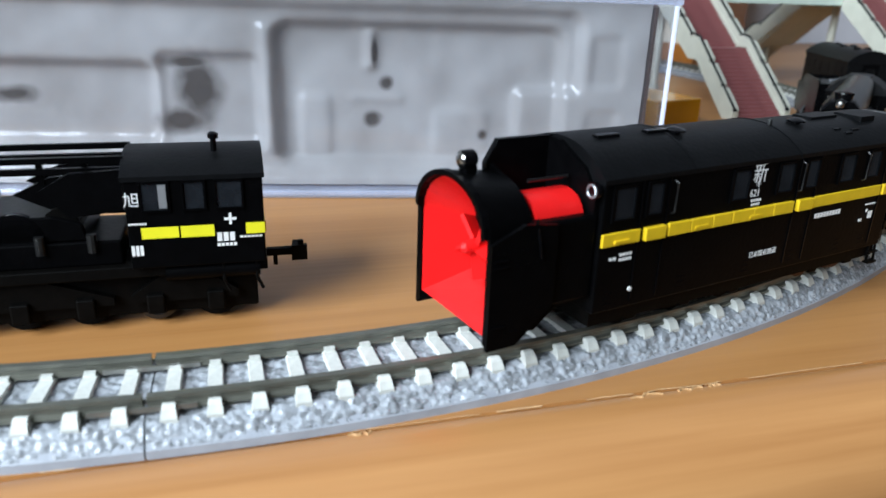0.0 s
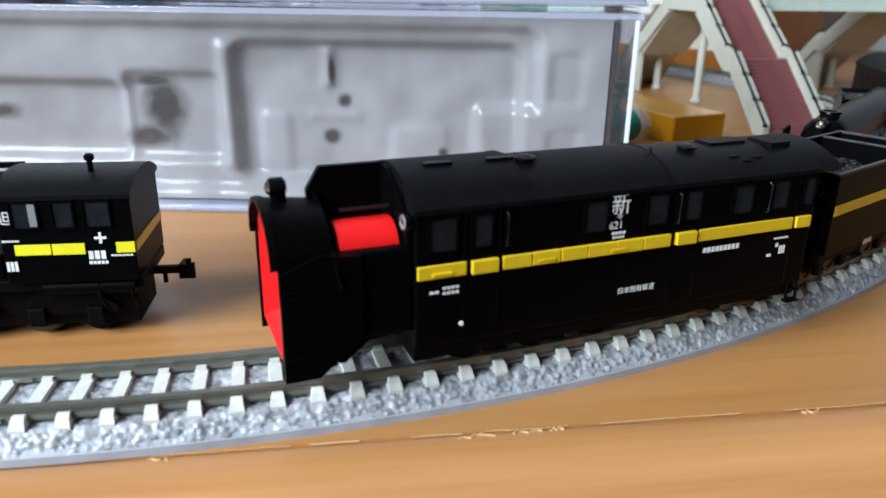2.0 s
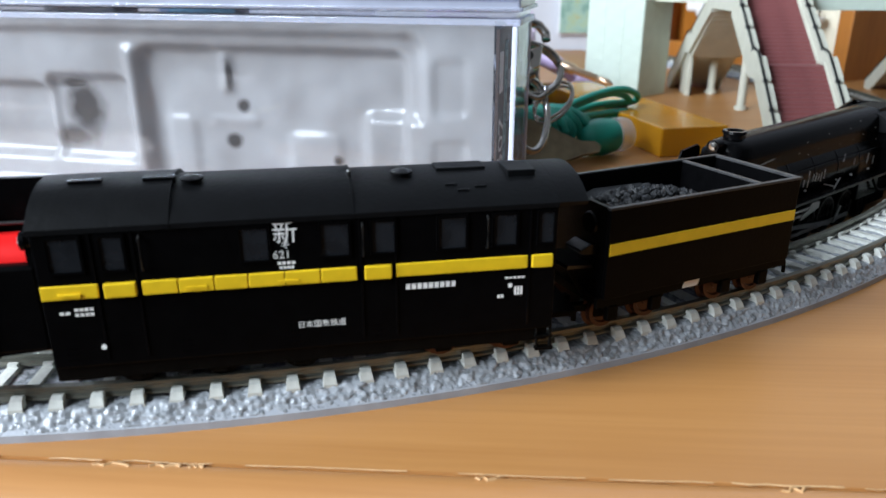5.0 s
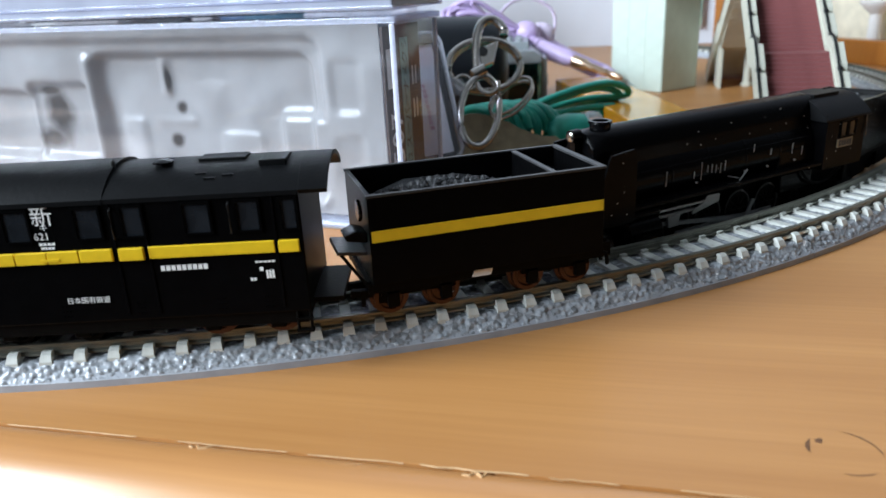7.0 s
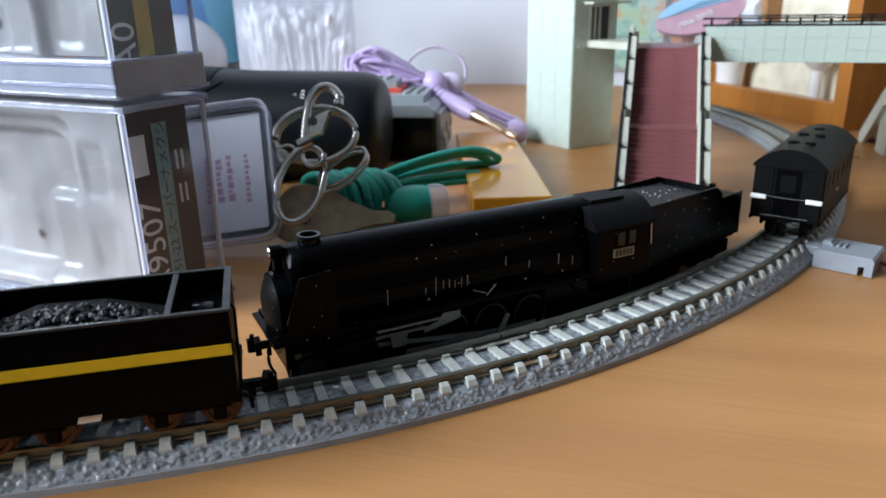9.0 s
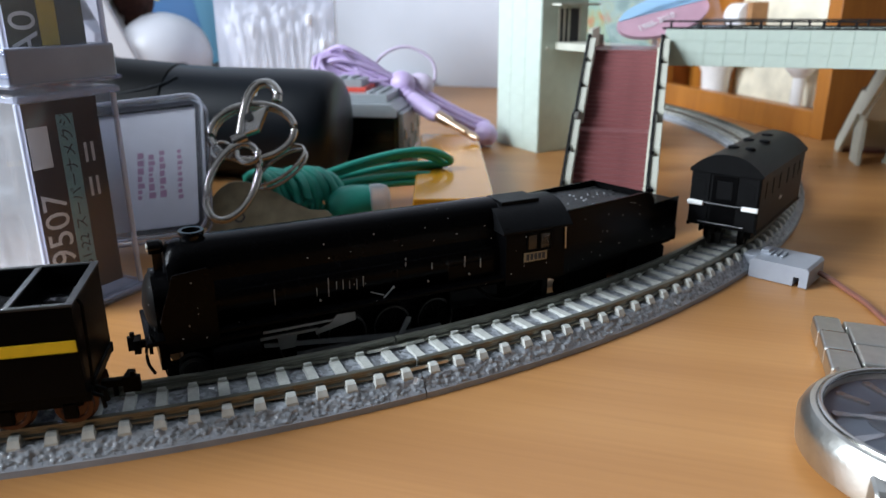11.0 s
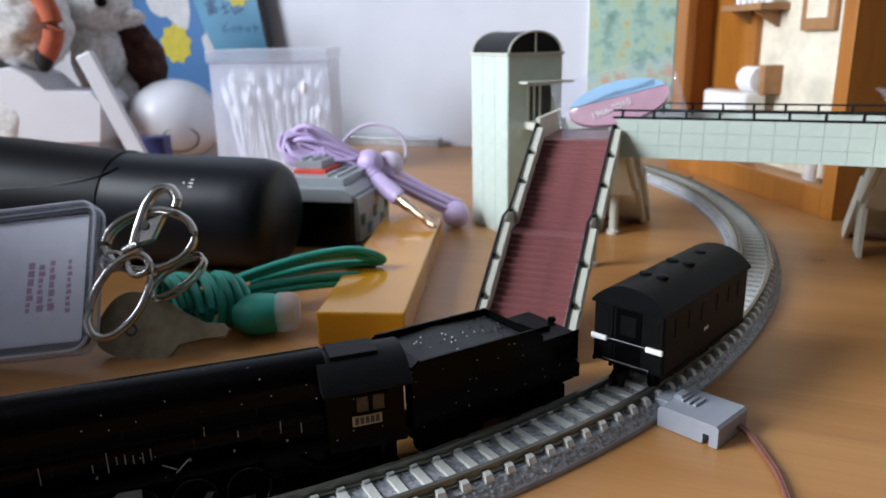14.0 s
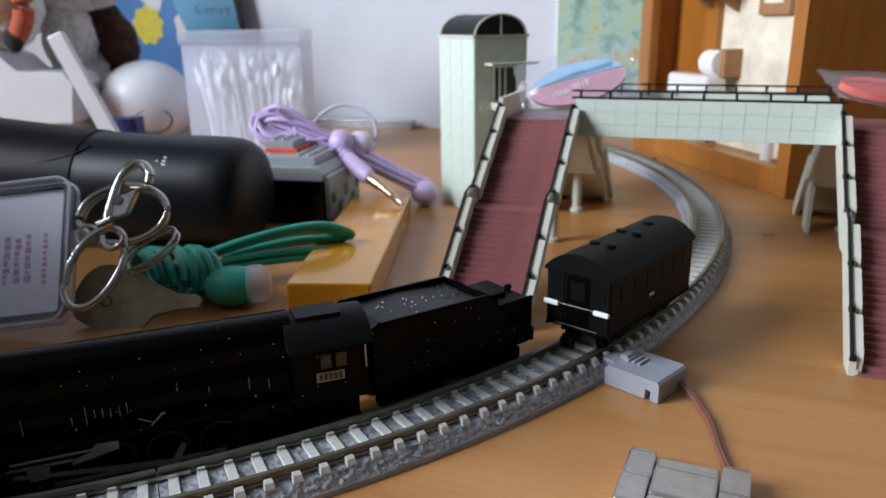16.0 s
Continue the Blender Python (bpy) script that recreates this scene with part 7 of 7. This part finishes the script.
def flower(x, z, r, mat, parent, n=9, y=-4.25):
    pts = []
    for i in range(n * 6):
        a = 2 * math.pi * i / (n * 6)
        rr = r * (1 + 0.09 * math.cos(n * a))
        pts.append((x + rr * math.cos(a), z + rr * math.sin(a)))
    return part("flower_shape", prism(pts, y - 0.3, y + 0.3, "y"), mat, parent, "flat yellow flower shape")


# the mountain with its snow cap, the flowers and the title
part("mountain_shape", prism([(-150, 0.5), (-52, 0.5), (-56, 60), (-63, 100), (-74, 150), (-84, 200), (-92, 214), (-150, 214)], -4.25, -4.0, "y"), book_deep, book, "deep blue mountain shape")
part("snow_shape", prism([(-118, 214), (-116, 122), (-112, 108), (-104, 101), (-96, 100), (-89, 92), (-82, 84), (-76, 86), (-70, 98), (-68, 112), (-78, 150), (-88, 214)], -4.45, -4.1, "y"), book_white, book, "white snow cap shape")
part("snow_shape", prism([(-63, 60), (-57, 56), (-54, 66), (-58, 80), (-64, 76)], -4.45, -4.1, "y"), book_white, book)
flower(-17, 107, 13, book_yellow, book)
flower(-93, 76, 16, book_yellow, book)
for body, size, x, z, rot in (("富", 13.0, -56, 92, 6), ("士", 11.5, -41, 89, 10), ("山", 12.5, -29, 87, 12), ("ど", 8.5, -44, 75, 10), ("っ", 8.0, -36, 73, 10), ("ト", 8.5, -28.5, 71.5, 10), ("ッ", 7.5, -21, 70, 10), ("ト", 9.0, -13.5, 68.5, 10)):
    text("lettering", body, size, book_ink, book, mm(x + 3, -4.3, z + 1, 90, 0, 0) @ Matrix.Rotation(radians(rot), 4, "Z"), thick=0.06)

ruler = thing("metal_strip", "long grey metal strip lying along the foot of the wall", "ruler", on_desk(-120, 549, 0))
part("strip", box(-110, 122, -4, 6, 0, 7.0, 0.5), alloy, ruler)
bm = bmesh.new()
for i in range(79):
    box(-108 + i * 2.9, -107.5 + i * 2.9, -4.15, -3.9, 4.5 if i % 5 else 2.5, 6.6, bm=bm)
part("scale_marks", bm, dark_ink, ruler)

picture = thing("flower_picture", "small painted picture of red and orange flowers on green", "picture", on_desk(117, 555, 0))
bm = box(0, 60, -1.5, 1.5, 14, 175, 0.2)
part("panel", bm, painting, picture)
part("mount", box(-1.5, 61.5, 0.4, 3, 12.5, 176.5), paper_white, picture)


def doll_room():
    t = thing("miniature_room", "orange wooden miniature room box with a tiny washroom inside", "doll house", mm(-45.3, 607.9, 0, 0, 0, -34.1))
    # open front; x along it, y into it
    D, H, W = 30.0, 190.0, 162.0
    part("left_post", box(0, 14, 0, 6, 0, H, 0.4), orange_wood, t)
    part("side_board", box(0, 6, 6, D, 0, H, 0.3), orange_wood, t)
    part("right_side", box(W - 9, W, 0, 84, 0, H, 0.4), orange_wood, t)
    part("front_sill", box(14, W - 9, 0, 7, 0, 13.5, 0.6), orange_wood, t)
    part("floor_board", box(6, W - 9, 7, D, 0, 10, 0.2), doll_wood, t)
    part("back_board", box(6, W - 9, D - 3, D, 10, H), wallpaper, t, "cream patterned wallpaper")
    part("screen_wall", box(6, 52, D - 7, D - 3.2, 10, H), orange_wood, t, "plain orange-brown inner wall")
    part("top_board", box(0, W, 0, D, H, H + 5), orange_wood, t)
    basin = thing("wash_basin", "tiny white ceramic wash basin in the miniature room", "wash basin", t.matrix_basis @ mm(122, 16, 10) @ Matrix.Scale(0.55, 4))
    part("bowl", lathe([(6, 0), (6, 30), (14, 38), (17, 42), (17, 44), (14, 44), (10, 38), (0, 36)], 24), ceramic, basin, smooth=40)
    for k in (-1, 1):
        part("tap", tube([(k * 5, 10, 44), (k * 5, 10, 52), (k * 5, 4, 53)], 1.3, 8), bright_steel, basin)
    seat = thing("toilet_tank", "tiny white ceramic cistern in the miniature room", "toilet", t.matrix_basis @ mm(50, 14, 10))
    part("tank", box(-24, 22, -7, 7, 24, 41, 2.5, seg=3), ceramic, seat)
    part("pan", lathe([(8, 0), (9, 14), (15, 24), (15, 26), (0, 26)], 22), ceramic, seat, smooth=40)
    roll = thing("paper_roll", "tiny white paper roll on a wooden holder in the miniature room", "paper roll", t.matrix_basis @ mm(64, 22, 58) @ Matrix.Scale(0.8, 4))
    part("roll", cyl((-9, -6, 0), (9, -6, 0), 9, seg=22), cotton, roll, smooth=40)
    part("holder", box(5, 14, -8, 8, -10, 10, 1), doll_wood, roll)
    shelf = thing("wall_shelf", "tiny wooden wall shelf with bottles in the miniature room", "shelf", t.matrix_basis @ mm(56, 18, 97) @ Matrix.Scale(0.9, 4))
    part("board", box(-22, 22, -10, 10, -2, 2, 0.3), doll_wood, shelf)
    for x in (-12, 12):
        part("bracket", prism([(-8, -2), (9, -2), (9, -12)], x - 1.5, x + 1.5, "x"), doll_wood, shelf)
    for i in range(6):
        b = thing("tiny_bottle", "tiny pale bottle standing on the wall shelf", "bottle", t.matrix_basis @ mm(42 + i * 6, 17, 98.8), "bottles on the miniature shelf")
        part("flask", lathe([(2.4, 0), (2.4, 6), (1.2, 8), (1.2, 10), (0, 10)], 12), ceramic if i % 2 else alloy, b, smooth=40)
    mir = thing("small_frame", "tiny wooden wall frame in the miniature room", "frame", t.matrix_basis @ mm(103, 25.2, 92))
    part("frame", box(-13, 13, -1.5, 1.5, -8, 60, 0.5), doll_wood, mir)
    part("inset", box(-8, 8, -1.9, -1.4, -2, 54), wallpaper, mir)
    return t


doll_room()


def packet(m, colours, label, words):
    """A crumpled clear bag with a lens-shaped printed card in it."""
    t = thing("plastic_packet", label, "packet", m)
    bm = bmesh.new()
    n = 24
    for s in (-1, 1):
        grid = [[bm.verts.new((-21 + 42 * i / n, s * (0.4 + 4.6 * math.sin(math.pi * i / n) * math.sin(math.pi * j / n)) + 0.9 * noise.noise(Vector((i * 0.55, j * 0.55, s * 7.0))), -11 + 24 * j / n)) for j in range(n + 1)] for i in range(n + 1)]
        for i in range(n):
            for j in range(n):
                bm.faces.new((grid[i][j], grid[i + 1][j], grid[i + 1][j + 1], grid[i][j + 1]))
    bag = part("bag", bm, thin_clear, t, "crumpled clear film", smooth=70)
    bag.visible_shadow = False
    lens = [(17 * math.cos(k * math.pi / 20), 7.5 * math.sin(k * math.pi / 20)) for k in range(40)]
    c = part("card", prism(lens, -1.2, 1.2, "y"), colours[0], t)
    top = [(x * 0.96, z * 0.9 + 0.8) for x, z in lens if z > 0.5] + [(13, 2.5), (0, 4.2), (-12, 2.0)]
    part("tint", prism(top, -1.5, -1.15, "y"), colours[1], c)
    if words:
        text("lettering", words, 3.3, white_ink, c, mm(-10, -1.65, -4.2, 90) @ Matrix.Rotation(radians(9), 4, "Z"))
    return t


packet(mm(59.5, 385.0, 61.5) @ Matrix.Rotation(radians(40), 4, "Z") @ Matrix.Rotation(radians(-14), 4, "Y") @ Matrix.Rotation(radians(-30), 4, "X"), (packet_pink, packet_blue), "crumpled clear packet with pink and blue card on the footbridge", "1966-2010")
packet(mm(152.0, 412.0, 61.5) @ Matrix.Rotation(radians(40), 4, "Z") @ Matrix.Rotation(radians(8), 4, "Y") @ Matrix.Rotation(radians(-72), 4, "X") @ Matrix.Scale(0.9, 4), (packet_red, packet_red), "clear packet with a red card, lying on the footbridge", "")


def wristwatch():
    """x across the strap; y along it, away from the viewer."""
    t = thing("wristwatch", "steel wristwatch with dark dial and link bracelet on the desk", "watch", mm(177.4, 234.1, 0, 0, 0, 21.0))
    c = part("case", lathe([(16.4, 1.0), (18.2, 2.2), (18.5, 6.2), (17.9, 7.6), (16.9, 8.8), (15.6, 9.0), (15.1, 8.2), (14.9, 7.6), (0, 7.6)], 56), watch_steel, t, "brushed steel watch case", smooth=30)
    bm = bmesh.new()
    tube([(15.6 * math.cos(k * math.pi / 28), 15.6 * math.sin(k * math.pi / 28), 8.9) for k in range(56)], 0.55, 8, bm=bm, closed=True)
    part("bezel_ring", bm, bright_steel, c, "polished inner bezel", smooth=60)
    part("dial", lathe([(14.9, 7.5), (14.9, 7.75), (0, 7.75)], 40), dial_grey, c, "dark grey dial")
    for k in range(12):
        a = k * math.pi / 6 + 0.06
        part("hour_mark", prism([(9.0, -0.35), (13.6, -0.75), (14.0, 0), (13.6, 0.75), (9.0, 0.35)], 7.75, 8.15, "z", m=Matrix.Rotation(a, 4, "Z")), bright_steel, c)
    for a, r, w in ((70, 8.5, 0.7), (185, 11.5, 0.55), (338, 12.6, 0.2)):
        part("hand_pointer", prism([(-2, -w), (r * 0.8, -w), (r, 0), (r * 0.8, w), (-2, w)], 8.2, 8.4, "z", m=Matrix.Rotation(radians(a), 4, "Z")), bright_steel, c)
    for x, y in ((0, 5.6), (-5.6, -1.0), (5.2, -2.6)):
        part("subdial", lathe([(3.5, 7.75), (3.5, 7.95), (3.1, 7.85), (0, 7.82)], 24, m=Matrix.Translation((x, y, 0))), dark_steel, c, "small ringed subdial")
    g = part("crystal", lathe([(15.2, 8.5), (15.2, 9.0), (0, 9.5)], 40), watch_glass, c)
    g.visible_shadow = False
    for y in (-6.0, 0.0, 6.0):
        part("pusher" if y else "crown", cyl((18.0, y, 4.6), (21.6 if y else 22.4, y * 1.05, 4.6), 1.5 if y else 2.4, seg=20), watch_steel, c, smooth=40)
    for s in (1, -1):
        part("lug", prism([(12, 2), (19.5, 2), (20.5, 4.4), (18.5, 7.0), (12, 7.4)], -10.8, 10.8, "x", 0.4, m=Matrix.Rotation(0 if s > 0 else math.pi, 4, "Z")), watch_steel, c)
        # broad flat links, the middle row half a link further on, bright pins in the gaps
        for k in range(3):
            drop = (0.0, 0.3, 1.2)[k]
            y0 = 20.8 + k * 9.4
            ys = sorted((s * y0, s * (y0 + 8.4)))
            for x0, x1 in ((-11.0, -5.7), (5.7, 11.0)):
                part("bracelet_link", box(x0, x1, ys[0], ys[1], 1.6 - drop, 5.4 - drop, 0.5), watch_steel, t)
                part("link_pin", box(x0 + 0.5, x1 - 0.3, min(s * (y0 + 8.3), s * (y0 + 9.5)), max(s * (y0 + 8.3), s * (y0 + 9.5)), 2.4 - drop, 5.1 - drop, 0.3), bright_steel, t)
            ym = sorted((s * (y0 + 3.4), s * (y0 + 11.9 if k < 2 else y0 + 7.0)))
            part("bracelet_link", box(-5.5, 5.5, ym[0], ym[1], 1.6 - drop, 5.6 - drop, 0.5), watch_steel, t)
            part("link_pin", box(-5.2, 5.2, min(s * (y0 + 2.3), s * (y0 + 3.5)), max(s * (y0 + 2.3), s * (y0 + 3.5)), 2.4 - drop, 5.2 - drop, 0.3), bright_steel, t)
    return t


wristwatch()
